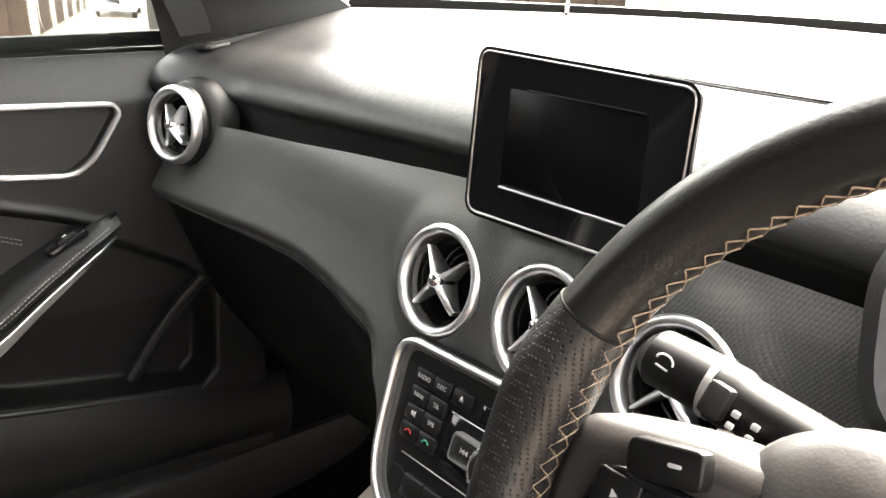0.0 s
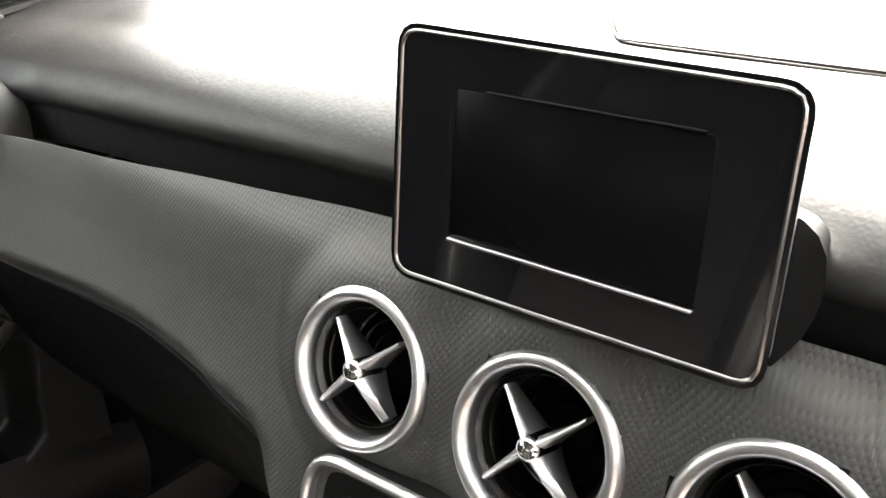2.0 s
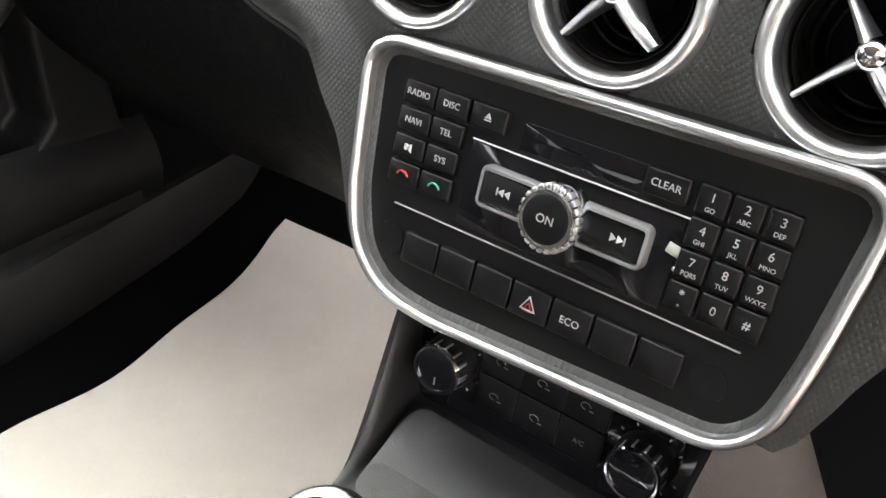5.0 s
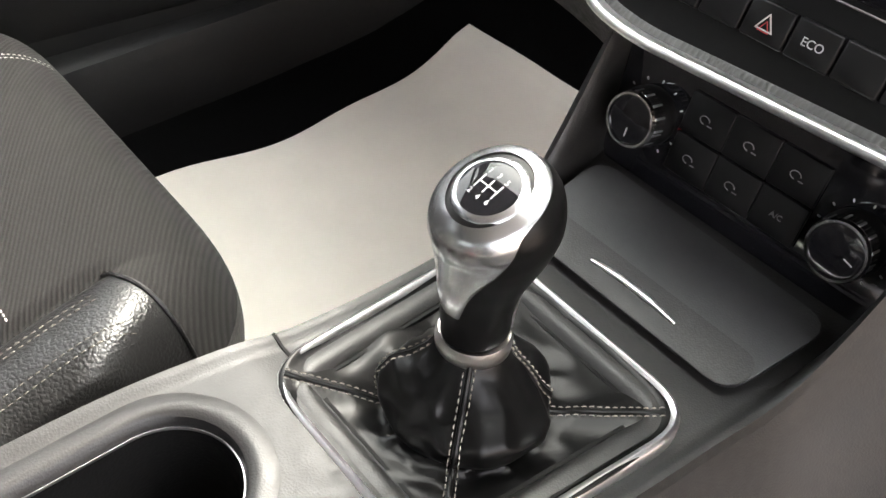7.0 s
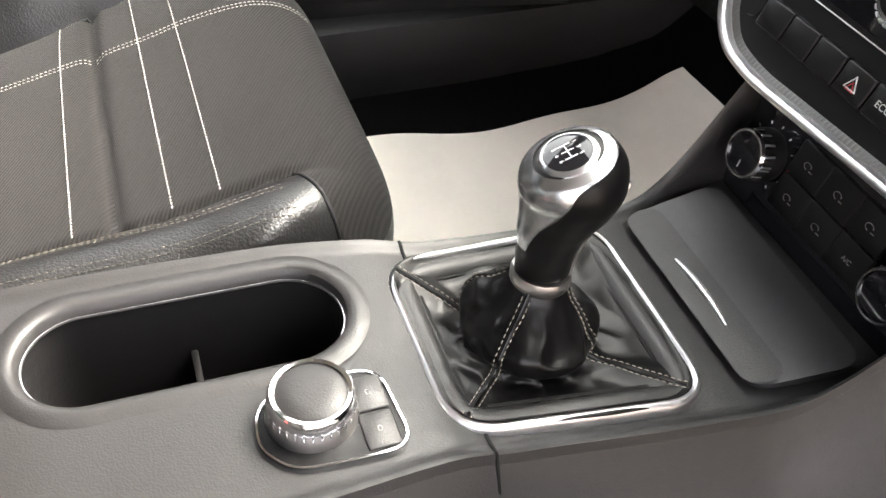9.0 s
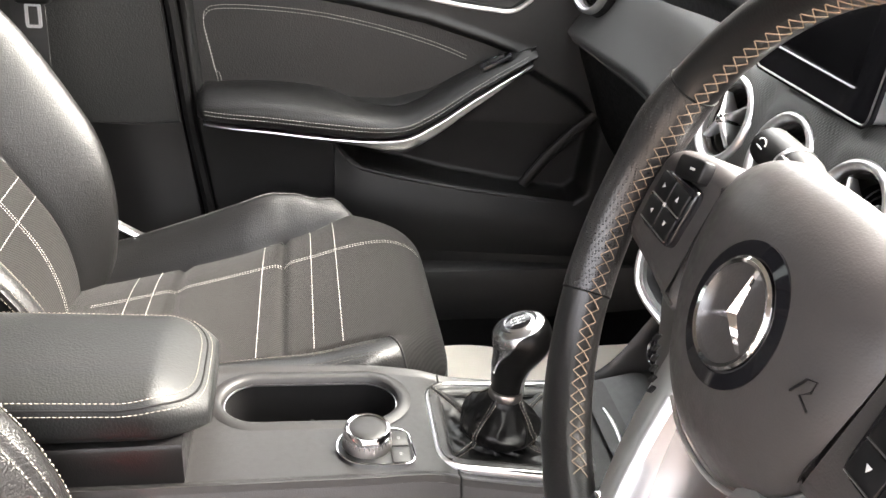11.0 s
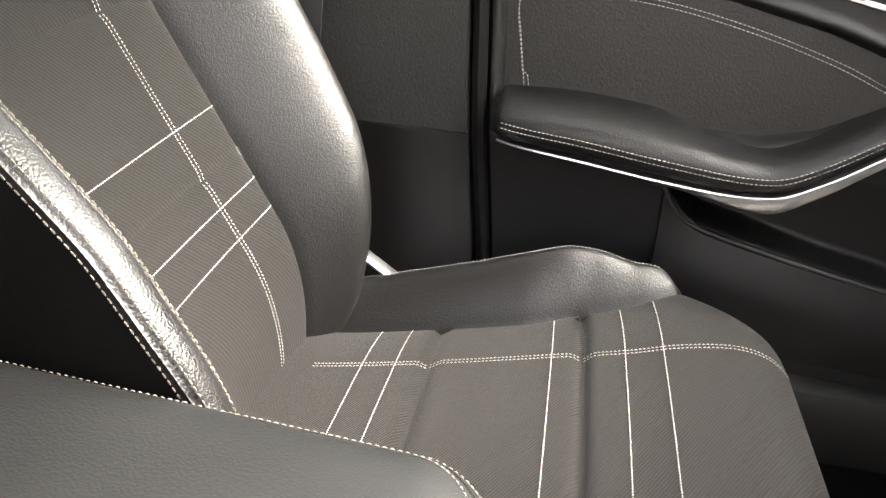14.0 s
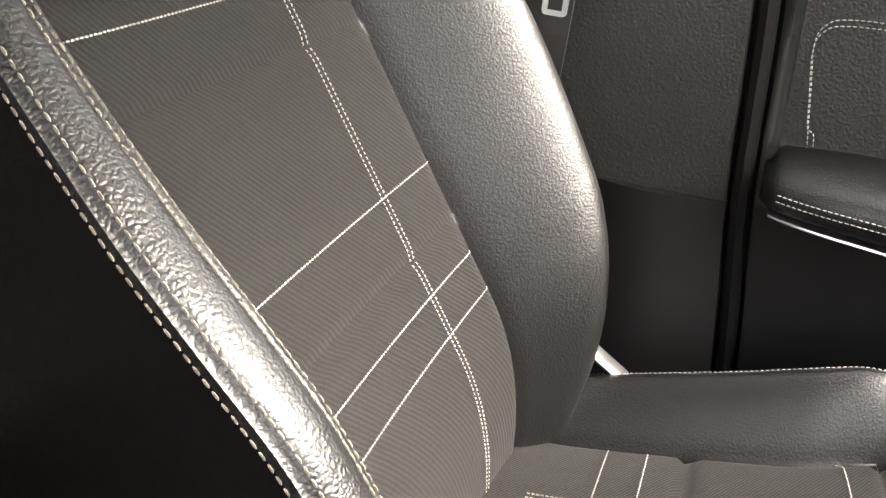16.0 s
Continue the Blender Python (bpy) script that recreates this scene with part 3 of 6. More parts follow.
vent((-0.600, 0.472, 0.700), Vector((0.22, -0.95, 0.15)), 0.044, turn=8, tip=(0, -14))
# pod behind the outer vent
vm = frame_of((-0.600, 0.484, 0.700), Vector((1, 0.23, 0)), (0, 0.15, 1))
part("vent_pod", ring([(0.030, -0.03), (0.058, -0.03), (0.054, -0.012), (0.048, 0.000), (0.044, 0.002), (0.030, 0.0)], vm, 56), HARD, dashboard)
# ================================================================ centre display
display = thing("display_screen", (0, 0.49, 0.735), "switched-off dashboard display with gloss black bezel and silver edge", "screen")
dm = frame_of((0.0, 0.4665, 0.784), (1, 0, 0), (0, 0.075, 1))
outline = rounded_poly([(-0.0840, 0.0550), (0.0875, 0.0525), (0.0870, -0.0535), (-0.0850, -0.0550)], 0.0075)
part("housing", slab(outline, -0.016, 0.0006, 0.0012, dm), metal("display_edge", (0.60, 0.60, 0.61), 0.42), display, "dull silver display edge")
part("edge_bead", band(even(outline), [(0, -0.003), (0, 0.0010), (0.0005, 0.0019), (0.0012, 0.0022), (0.0019, 0.0016), (0.0022, -0.003)], dm), GREYSATIN, display, "thin grey metal edge bead")
part("bezel", slab(inset(outline, 0.0028), -0.003, 0.0012, 0.0012, dm), PIANO, display, "gloss black bezel")
glass_loop = rrect(0.116, 0.0665, 0.003)
part("screen_panel", slab(glass_loop, 0.0, 0.0016, 0.0003, at(dm, 0.003, 0.001)), SCREEN, display, "dark unlit screen")
part("screen_lip", slab(rrect(0.116, 0.0015, 0.0006), 0.0, 0.0034, 0.0005, at(dm, 0.003, -0.0328)), SILVER, display, "bright lower screen edge")
part("screen_top_edge", slab(rrect(0.095, 0.0008, 0.0003), 0.0, 0.0024, 0.0003, at(dm, 0.009, 0.0348)), KEY, display)
part("mount", slab(rounded_poly([(-0.05, 0.02), (0.094, 0.000), (0.095, -0.03), (0.07, -0.070), (-0.05, -0.070)], 0.018), -0.045, -0.017, 0.006, dm), HARD, display, "black display mount")

# ================================================================ radio unit
TAN_V = 0.37
pm0 = frame_of((0.004, 0.4122, 0.5516), (1, 0, 0), (0, 0.347, 0.938))
radio = thing("radio_unit", (0, 0.42, 0.49), "black car radio panel with many keys in a satin silver frame", "car radio")
face = even(rounded_poly([(-0.1210, 0.0715), (0.1275, 0.0765), (0.1195, 0.0), (0.1130, -0.032), (0.0980, -0.0465), (-0.0600, -0.0545), (-0.0880, -0.0510), (-0.1060, -0.036), (-0.1155, -0.008)], 0.016))
part("face_plate", slab(inset(face, 0.004), -0.03, 0.001, 0.001, pm0), KEY, radio, "satin black face plate")
part("frame", band(face, [(0.001, -0.02), (0.001, 0.006)] + [(0.0040 - 0.0030 * math.cos(radians(q)), 0.006 + 0.0045 * math.sin(radians(q))) for q in range(12, 181, 14)] + [(0.0070, 0.0005), (0.0070, -0.02)], pm0), SILVER, radio, "satin silver surround")
part("frame_gasket", band(face, [(0.0046, -0.01), (0.0046, 0.0098), (0.0060, 0.0088), (0.0080, 0.0012), (0.0080, -0.01)], pm0), KEY, radio, "black inner edge")
part("outer_shoulder", band(inset(face, -0.007), [(0, -0.03), (0.0005, -0.006), (0.002, -0.001), (0.005, 0.002), (0.0082, 0.0030), (0.0082, -0.03)], pm0), TRIM, radio)


def key(u, v, w, h, text="", sub="", ink=INK, size=0.0052, lift=0.0045, parent=None):
    kb = part("key", slab(rrect(w, h, 0.0012, 2), 0.0, lift, 0.0012, at(pm0, u, v)), KEY, parent or radio)
    if text:
        lettering(text, size, at(pm0, u, v + (0.0018 if sub else 0), lift + 0.0002), ink, kb)
    if sub:
        lettering(sub, 0.0030, at(pm0, u, v - 0.0036, lift + 0.0002), INK, kb)
    return kb


rows_v = (0.0520, 0.0379, 0.0238, 0.0097)
for (a, b), v in zip((("RADIO", "DISC"), ("NAVI", "TEL"), ("", "SYS"), ("", "")), rows_v):
    ka, kb = key(-0.0918, v + 0.001, 0.0192, 0.0120, a, size=0.0046), key(-0.0716, v + 0.001, 0.0192, 0.0120, b, size=0.0046)
    if not a and b:
        part("symbol", slab(rrect(0.0022, 0.0034, 0.0004, 1), 0.0045, 0.0048, 0.0001, at(pm0, -0.0931, v + 0.001)), INK, ka)
        part("symbol", slab([(0.0, -0.0011), (0.0022, -0.0024), (0.0022, 0.0024), (0.0, 0.0011)], 0.0045, 0.0048, 0.0001, at(pm0, -0.0917, v + 0.001)), INK, ka)
    if not a and not b:
        for u0, ink, kk in ((-0.0918, REDINK, ka), (-0.0716, GREENINK, kb)):
            arc = [at(pm0, u0, v - 0.0012, 0.0048) @ Vector((0.0036 * math.cos(radians(q)), 0.0036 * math.sin(radians(q)), 0)) for q in range(20, 161, 14)]
            part("handset_symbol", tube(arc, 0.0006, 6), ink, kk)
eject = key(-0.0500, 0.0530, 0.0205, 0.0122)
part("eject_symbol", slab([(-0.0020, -0.0003), (0.0020, -0.0003), (0.0, 0.0026)], 0.0045, 0.0048, 0.0001, at(pm0, -0.050, 0.0530)), INK, eject)
part("eject_bar", slab([(-0.0020, -0.0014), (0.0020, -0.0014), (0.0020, -0.0009), (-0.0020, -0.0009)], 0.0045, 0.0048, 0.0001, at(pm0, -0.050, 0.0530)), INK, eject)
part("disc_slot_panel", slab(rrect(0.070, 0.014, 0.001, 2), 0.0, 0.0016, 0.0004, at(pm0, 0.0035, 0.0500)), PIANO, radio)
part("centre_panel", slab(rrect(0.112, 0.0440, 0.0015, 2), 0.0, 0.0016, 0.0004, at(pm0, -0.001, 0.0180)), PIANO, radio, "gloss black centre panel")
part("centre_line", slab(rrect(0.114, 0.0008, 0.0003, 1), 0.0015, 0.0026, 0.0003, at(pm0, 0.0, 0.0408)), SILVER, radio)
part("centre_line", slab(rrect(0.190, 0.0008, 0.0003, 1), 0.0010, 0.0022, 0.0003, at(pm0, 0.0, -0.0068)), DULLSILVER, radio)
skip = rrect(0.090, 0.0215, 0.004, 4)
part("skip_bar", slab(inset(skip, 0.0026), 0.0, 0.0065, 0.0012, at(pm0, -0.001, 0.0215)), KEY, radio)
part("skip_bar_edge", band(skip, [(0, 0.001), (0, 0.0062), (0.0008, 0.0076), (0.0024, 0.0076), (0.0030, 0.001)], at(pm0, -0.001, 0.0215)), SILVER, radio, "chrome edge")
for sgn in (-1, 1):
    for k in (0, 1):
        part("skip_symbol", slab([(-0.0016 * sgn, -0.0020 * sgn), (0.0016 * sgn, 0.0), (-0.0016 * sgn, 0.0020 * sgn)], 0.0063, 0.0068, 0.0001, at(pm0, -0.001 + sgn * (0.0285 + 0.0034 * k), 0.0215)), INK, radio)
    part("skip_symbol", slab(rrect(0.0007, 0.0040, 0.0002, 1), 0.0063, 0.0068, 0.0001, at(pm0, -0.001 + sgn * 0.0340, 0.0215)), INK, radio)
km = at(pm0, -0.0012, 0.0215, 0.003)
knob = part("volume_knob", turned([(0.0158, 0.0), (0.0158, 0.004), (0.0150, 0.0135), (0.0136, 0.0162), (0.0118, 0.0162)], km, 48), CHROME, radio, "chrome rotary volume knob")
for i in range(24):
    a = 2 * math.pi * i / 24
    part("knob_rib", slab(rrect(0.0016, 0.003, 0.0006, 1), 0.009, 0.0145, 0.0006, km @ pose(0.0146 * math.cos(a), 0.0158 * math.sin(a), 0, 0, 0, math.degrees(a))), SILVER, knob)
cap = part("knob_cap", turned([(0.0119, 0.014), (0.0117, 0.0163), (0.0105, 0.0167)], km, 40), KEY, knob)
lettering("ON", 0.0058, at(km, 0, 0, 0.0170), INK, knob)
clear = key(0.0428, 0.0514, 0.0210, 0.0122, "CLEAR", size=0.0048)
pads = (("1", "GO"), ("2", "ABC"), ("3", "DEF"), ("4", "GHI"), ("5", "JKL"), ("6", "MNO"), ("7", "PQRS"), ("8", "TUV"), ("9", "WXYZ"), ("*", "+"), ("0", ""), ("#", ""))
for i, (d, s) in enumerate(pads):
    key(0.0637 + 0.0150 * (i % 3), 0.0512 - 0.0149 * (i // 3), 0.0138, 0.0134, d, s, size=0.0056, lift=0.0042)
part("card_label", slab(rrect(0.008, 0.0052, 0.0006, 2), 0.0014, 0.0020, 0.0002, at(pm0, 0.0545, 0.0250, 0, -12)), plain("grey_label", (0.42, 0.43, 0.38), 0.6), radio)
part("card_label", slab(rrect(0.005, 0.002, 0.0005, 2), 0.0014, 0.0020, 0.0002, at(pm0, 0.0580, 0.0170)), plain("pale_label", (0.55, 0.55, 0.52), 0.6), radio)
low_keys = []
for i in range(7):
    low_keys.append(key(-0.0718 + 0.0225 * i, -0.0262, 0.0216, 0.0170, "ECO" if i == 4 else "", size=0.0052, lift=0.0050))
tri_l = [(-0.0044, -0.0034), (0.0044, -0.0034), (0.0, 0.0042)]
part("hazard_triangle", band(tri_l, [(0, 0.004), (0, 0.0055), (0.0010, 0.0055), (0.0010, 0.004)], at(pm0, -0.0043, -0.0262)), INK, low_keys[3], smooth=False)
part("hazard_triangle", band(inset(tri_l, 0.0018), [(0, 0.004), (0, 0.0055), (0.0006, 0.0055), (0.0006, 0.004)], at(pm0, -0.0043, -0.0277)), REDINK, low_keys[3], smooth=False)
for su in (-1, 1):
    part("corner_recess", ring([(0.0005, 0.0), (0.0090, 0.0), (0.0085, 0.0018), (0.0005, 0.0012)], at(pm0, -0.0035 + su * 0.090, -0.026), 24), KEY, radio)

# ================================================================ climate panel
cm = frame_of((-0.001, 0.4285, 0.4335), (1, 0, 0), (0, 0.26, 0.97))
climate = thing("climate_panel", (0, 0.43, 0.40), "black climate control panel with two chrome-ringed knobs", "climate control")
part("panel", slab(rounded_poly([(-0.092, 0.048), (0.092, 0.048), (0.084, -0.040), (-0.084, -0.040)], 0.01), -0.012, 0.0, 0.001, cm), PIANO, climate, "gloss black panel")
for sgn in (-1, 1):
    kc = at(cm, sgn * 0.064, -0.003) @ Matrix.Scale(0.88, 4)
    kn = part("knob", turned([(0.0195, 0.0), (0.0195, 0.006), (0.0178, 0.0095), (0.0172, 0.019), (0.0160, 0.0205)], kc, 48), HARD, climate, "black rotary knob with chrome ring")
    part("knob_ring", ring([(0.0156, 0.0195), (0.0158, 0.0226), (0.0172, 0.0226), (0.0182, 0.0205), (0.0174, 0.0185)], kc, 48), CHROME, kn, "chrome ring")
    part("knob_face", turned([(0.0160, 0.019), (0.0155, 0.0212), (0.014, 0.0214)], kc, 40), PIANO, kn)
    part("pointer", slab(rrect(0.0008, 0.0060, 0.0003, 1), 0.0212, 0.0217, 0.0002, kc @ pose(0, 0, 0, 0, 0, 182 if sgn < 0 else 255) @ pose(0, 0.0085, 0)), INK, kn)
    for i in range(40):
        a = 2 * math.pi * i / 40
        part("knurl", slab(rrect(0.0012, 0.0016, 0.0003, 1), 0.010, 0.019, 0.0004, kc @ pose(0.0174 * math.cos(a), 0.0174 * math.sin(a), 0, 0, 0, math.degrees(a))), HARD if i % 3 else SILVER, kn)
    for i in range(11):
        a = radians(230 - 28 * i)
        part("scale_mark", slab(rrect(0.0010, 0.0022, 0.0003, 1), 0.0, 0.0006, 0.0002, kc @ pose(0.0232 * math.cos(a), 0.0232 * math.sin(a), 0, 0, 0, math.degrees(a) - 90)), INK if i != 8 else REDINK, climate)
for i, (u, v) in enumerate(((-0.030, 0.012), (-0.002, 0.012), (0.026, 0.012), (-0.030, -0.012), (-0.002, -0.012), (0.026, -0.012))):
    kb = part("key", slab(rrect(0.0276, 0.0228, 0.0008, 2), 0.0, 0.0024, 0.0006, at(cm, u, v)), KEY, climate)
    if i == 5:
        lettering("A/C", 0.0044, at(cm, u, v, 0.0033), DIMINK, kb)
    else:
        part("symbol", tube([at(cm, u, v, 0.0031) @ Vector((0.0030 * math.cos(radians(q)) - 0.001, 0.0022 * math.sin(radians(q)), 0)) for q in range(0, 300, 30)], 0.0003, 5), DIMINK, kb)
        part("symbol", slab(rrect(0.0030, 0.0006, 0.0002, 1), 0.003, 0.0034, 0.0001, at(cm, u + 0.0028, v - 0.002)), DIMINK, kb)

# ================================================================ centre console
ctop = curve1([(-0.42, 0.425), (-0.03, 0.420), (0.12, 0.416), (0.165, 0.412), (0.20, 0.402), (0.31, 0.388), (0.36, 0.386), (0.42, 0.396), (0.47, 0.41)])
chalf = curve1([(-0.42, 0.088), (-0.03, 0.086), (0.10, 0.084), (0.19, 0.078), (0.30, 0.084), (0.40, 0.096), (0.47, 0.106)])
console = thing("centre_console", (0, 0.1, 0.1), "grained black plastic centre console between the seats", "centre console")
CUP = (-0.031, 0.063, 0.0345, 0.044)      # middle x, middle y, half width, half straight length
CUPY = 0.049


def cup_sd(x, y, grow=0.0):
    """Distance inside the long round-ended opening."""
    dy = max(0.0, abs(y - CUP[1]) - CUPY)
    return CUP[2] + grow - math.hypot(x - CUP[0], dy)


def rail(y):
    """How far the console's side rails rise towards the dash."""
    return 0.105 * step01(y, 0.33, 0.47) ** 1.3 + 0.006


def con_point(y, u):
    w, z = chalf(y), ctop(y)
    x = u * w
    e = step01(abs(u), 0.86, 0.97)
    return (x, y, z + e * (rail(y) - 0.003) - 0.006 * step01(abs(u), 0.97, 1.0))


bm = bmesh.new()
ys, us = steps(-0.40, 0.47, 190), steps(-1, 1, 76)
vv = [[bm.verts.new(con_point(y, u)) for u in us] for y in ys]
for i in range(len(ys) - 1):
    for j in range(len(us) - 1):
        c = (vv[i][j].co + vv[i + 1][j + 1].co) / 2
        if cup_sd(c.x, c.y) < 0.0 and not (abs(c.x) < 0.052 and 0.184 < c.y < 0.304):
            bm.faces.new((vv[i][j], vv[i][j + 1], vv[i + 1][j + 1], vv[i + 1][j]))
bmesh.ops.delete(bm, geom=[v for v in bm.verts if not v.link_faces], context="VERTS")
part("top_panel", bm, CONS, console, "grained black top panel")
for sgn in (-1, 1):
    def side(y, v, sgn=sgn):
        w, z = chalf(y), ctop(y) + rail(y) - 0.009
        out = w + (0.010 * step01(v, 0, 0.10) + 0.060 * v ** 1.2 if sgn < 0 else 0.044 * min(1.0, v / 0.24) + 0.020 * v) - 0.005 * step01(v, 0.25, 0.28)
        return (sgn * out, y, z - 0.004 * step01(v, 0, 0.05) - v * (z - 0.10))
    part("side_panel", sheet(side, steps(-0.40, 0.47, 80), steps(0, 1, 40), 0.003), CONS, console, "grained side panel")

loop = []
for i in range(64):
    a = 2 * math.pi * i / 64
    loop.append((CUP[0] + CUP[2] * math.cos(a), CUP[1] + CUP[2] * math.sin(a) + (CUPY if math.sin(a) > 0 else -CUPY)))
cup_m = Matrix(((1, 0, 0, 0), (0, 1, 0, 0), (0, -0.027, 1, 0.4202), (0, 0, 0, 1)))
part("cup_rim", band(loop, [(-0.0095, -0.0006), (-0.006, 0.0008), (-0.003, 0.0014), (0.000, 0.0014), (0.0025, -0.0005), (0.004, -0.006), (0.002, -0.008), (-0.006, -0.004)], cup_m), CONS, console, "rounded cup holder rim")
part("cup_line", band(inset(loop, 0.0034), [(0, -0.007), (0, -0.0055), (0.0010, -0.0055), (0.0010, -0.007)], cup_m), SILVER, console)
part("cup_well", loft([[cup_m @ Vector((x, y, w)) for x, y in inset(loop, d)] for d, w in ((0.002, -0.004), (0.004, -0.02), (0.007, -0.085), (0.012, -0.09))], True, False), HARD, console, "deep black cup holder well")
part("cup_floor", slab(inset(loop, 0.010), -0.095, -0.086, 0.001, cup_m), DARK, console)
part("cup_divider", box(-0.060, -0.002, 0.062, 0.066, 0.335, 0.372, 0.001), HARD, console)
part("panel_joint", tube([con_point(0.188, u) for u in steps(0.64, 1, 10)] + [(0.084, 0.188, 0.39), (0.100, 0.186, 0.33)], 0.0012, 6), DARK, console)
part("panel_joint", tube([con_point(0.188, u) for u in steps(-0.70, -1, 8)], 0.0012, 6), DARK, console)
part("side_crease", tube([(chalf(y) + 0.0488, y, ctop(y) + rail(y) - 0.013 - 0.245 * (ctop(y) + rail(y) - 0.109)) for y in steps(-0.40, 0.46, 40)], 0.0012, 6), DARK, console)

# oddments tray with its sliding lid
lid = rounded_poly([(-0.0745, 0.030), (0.0765, 0.026), (0.0670, -0.035), (-0.0720, -0.035)], 0.012)
lm = frame_of((0, 0.376, 0.3905), (1, 0, 0), (0, 1, 0.17))
part("tray_gap", slab(inset(lid, -0.0025), -0.004, 0.0035, 0.0003, lm), DARK, console)
tray = part("tray_lid", slab(lid, -0.003, 0.0068, 0.0025, lm), grained("tray_lid_plastic", (0.016, 0.016, 0.017), 0.46, 900, 0.0002, 0.25), console, "smooth satin black tray lid")
part("lid_step", slab(rounded_poly([(-0.0710, -0.0165), (0.0675, -0.0165), (0.0655, -0.0340), (-0.0705, -0.0340)], 0.008), 0.004, 0.0082, 0.0035, lm), CONS, tray)
part("lid_grip", tube([lm @ Vector((u, -0.0235 - 0.010 * (u / 0.03) ** 2 * 0.25, 0.0085)) for u in steps(-0.028, 0.028, 24)], lambda s: 0.0022 * math.sin(math.pi * (0.06 + 0.88 * s)) ** 0.6, 8, flat=0.7), SILVER, tray, "silver finger grip")

# ================================================================ gear lever
gear = thing("gear_lever", (0, 0.245, 0.39), "manual gear lever with silver-topped knob and black leather gaiter", "gear lever")
gf = frame_of((0, 0.247, 0.3965), (1, 0, 0), (0, 1, -0.118))
gout = rounded_poly([(-0.0695, 0.067), (0.0665, 0.065), (0.0575, -0.073), (-0.0560, -0.073)], 0.023, 6)
part("surround", band(inset(gout, -0.0125), [(0.0, -0.006), (0.0006, 0.0012), (0.003, 0.0036), (0.007, 0.0048), (0.0105, 0.0042), (0.0128, 0.001), (0.0128, -0.006)], gf), CONS, gear, "black plastic surround")
part("surround_gap", band(inset(gout, -0.0140), [(0.0, -0.004), (0.0, 0.0010), (0.0018, 0.0010), (0.0018, -0.004)], gf), DARK, gear)
part("chrome_frame", band(even(gout), [(0.0, -0.004), (0.0, 0.0040), (0.0010, 0.0058), (0.0026, 0.0066), (0.0042, 0.0058), (0.0052, 0.0040), (0.0052, -0.004)], gf), SILVER, gear, "chrome gaiter frame")

col = gf @ Vector((0.0, -0.012, 0.040))
axis = Vector((0.0, 0.06, 1.0)).normalized()
colm = frame_of(col, (1, 0, 0), axis.cross(Vector((1, 0, 0))))
base_loop = even(inset(gout, 0.0050), 168)
nb = len(base_loop)
# leather let into the frame, sagging to a pinched fold and rising as a loose sleeve to the collar
g_in = curve1([(0, 0), (0.08, 0.06), (0.20, 0.30), (0.36, 0.78), (0.46, 1.0)])
g_rad = curve1([(0.36, 0.0320), (0.46, 0.0305), (0.52, 0.0325), (0.58, 0.0345), (0.65, 0.0335), (0.74, 0.0290), (0.84, 0.0232), (0.93, 0.0178), (1, 0.0150)])
g_rise = curve1([(0, 0.0010), (0.05, 0.0052), (0.10, 0.0050), (0.18, 0.0010), (0.32, -0.0020), (0.46, -0.0035), (0.52, -0.0010), (0.58, 0.0045), (0.65, 0.0115), (0.74, 0.0195), (0.84, 0.0275), (0.93, 0.0350), (1, 0.040)])
CORNERS = [min(range(nb), key=lambda i, c=c: (base_loop[i][0] - c[0]) ** 2 + (base_loop[i][1] - c[1]) ** 2) for c in ((-0.0695, 0.067), (0.0665, 0.065), (0.0575, -0.073), (-0.0560, -0.073))]
gai = []
for s_ in steps(0, 1, 72):
    loop3 = []
    for i, (x, y) in enumerate(base_loop):
        a = math.atan2(y + 0.012, x)
        c, q = math.cos(a), math.sin(a)
        to = min(min(abs(i - k), nb - abs(i - k)) for k in CORNERS) / nb
        rad = g_rad(s_) if s_ >= 0.36 else 0.0320
        rad *= 1 + (0.13 * math.cos(a - 0.35) + 0.09 * math.cos(3 * a + 0.6)) * math.sin(math.pi * step01(s_, 0.42, 0.98))
        cx, cy = rad * c, -0.012 + rad * q
        f = g_in(s_)
        px, py, pz = x + (cx - x) * f, y + (cy - y) * f, g_rise(s_)
        live = math.sin(math.pi * min(1, s_ / 0.93)) ** 0.9
        n1 = noise.noise(Vector((c * 1.25 + 3.1, q * 1.25 + 1.7, s_ * 3.2)))
        n2 = 1 - 2 * abs(noise.noise(Vector((c * 2.3 + 7.3, q * 2.3, s_ * 6.5 + 2))))
        n3 = 1 - 2 * abs(noise.noise(Vector((px * 95, py * 95, s_ * 9))))
        tight = math.exp(-((s_ - 0.50) / 0.13) ** 2)
        out = live * (0.0075 * n1 + 0.0022 * n2) + tight * 0.0010 * n3
        px, py = px + c * out, py + q * out
        pz += live * (0.0060 * n1 + 0.0040 * n2 * (0.4 + 0.6 * tight)) + tight * 0.0014 * n3
        pz += 0.0030 * (1 - step01(s_, 0.18, 0.46)) * step01(s_, 0.10, 0.24) * math.exp(-(to / 0.022) ** 2)
        loop3.append(gf @ Vector((px, py, pz)))
    gai.append(loop3)
part("gaiter", loft(gai, True, False), GAITER, gear, "creased glossy black leather gaiter", angle=80)


def gaiter_normal(k, i):
    d = (gai[min(k + 1, len(gai) - 1)][i] - gai[max(k - 1, 0)][i]).cross(gai[k][(i + 2) % nb] - gai[k][i - 2])
    n = d.normalized() if d.length > 1e-12 else Vector((0, 0, 1))
    mid = gf @ Vector((0, -0.012, -0.03))
    return n if n.dot(gai[k][i] - mid) > 0 else -n


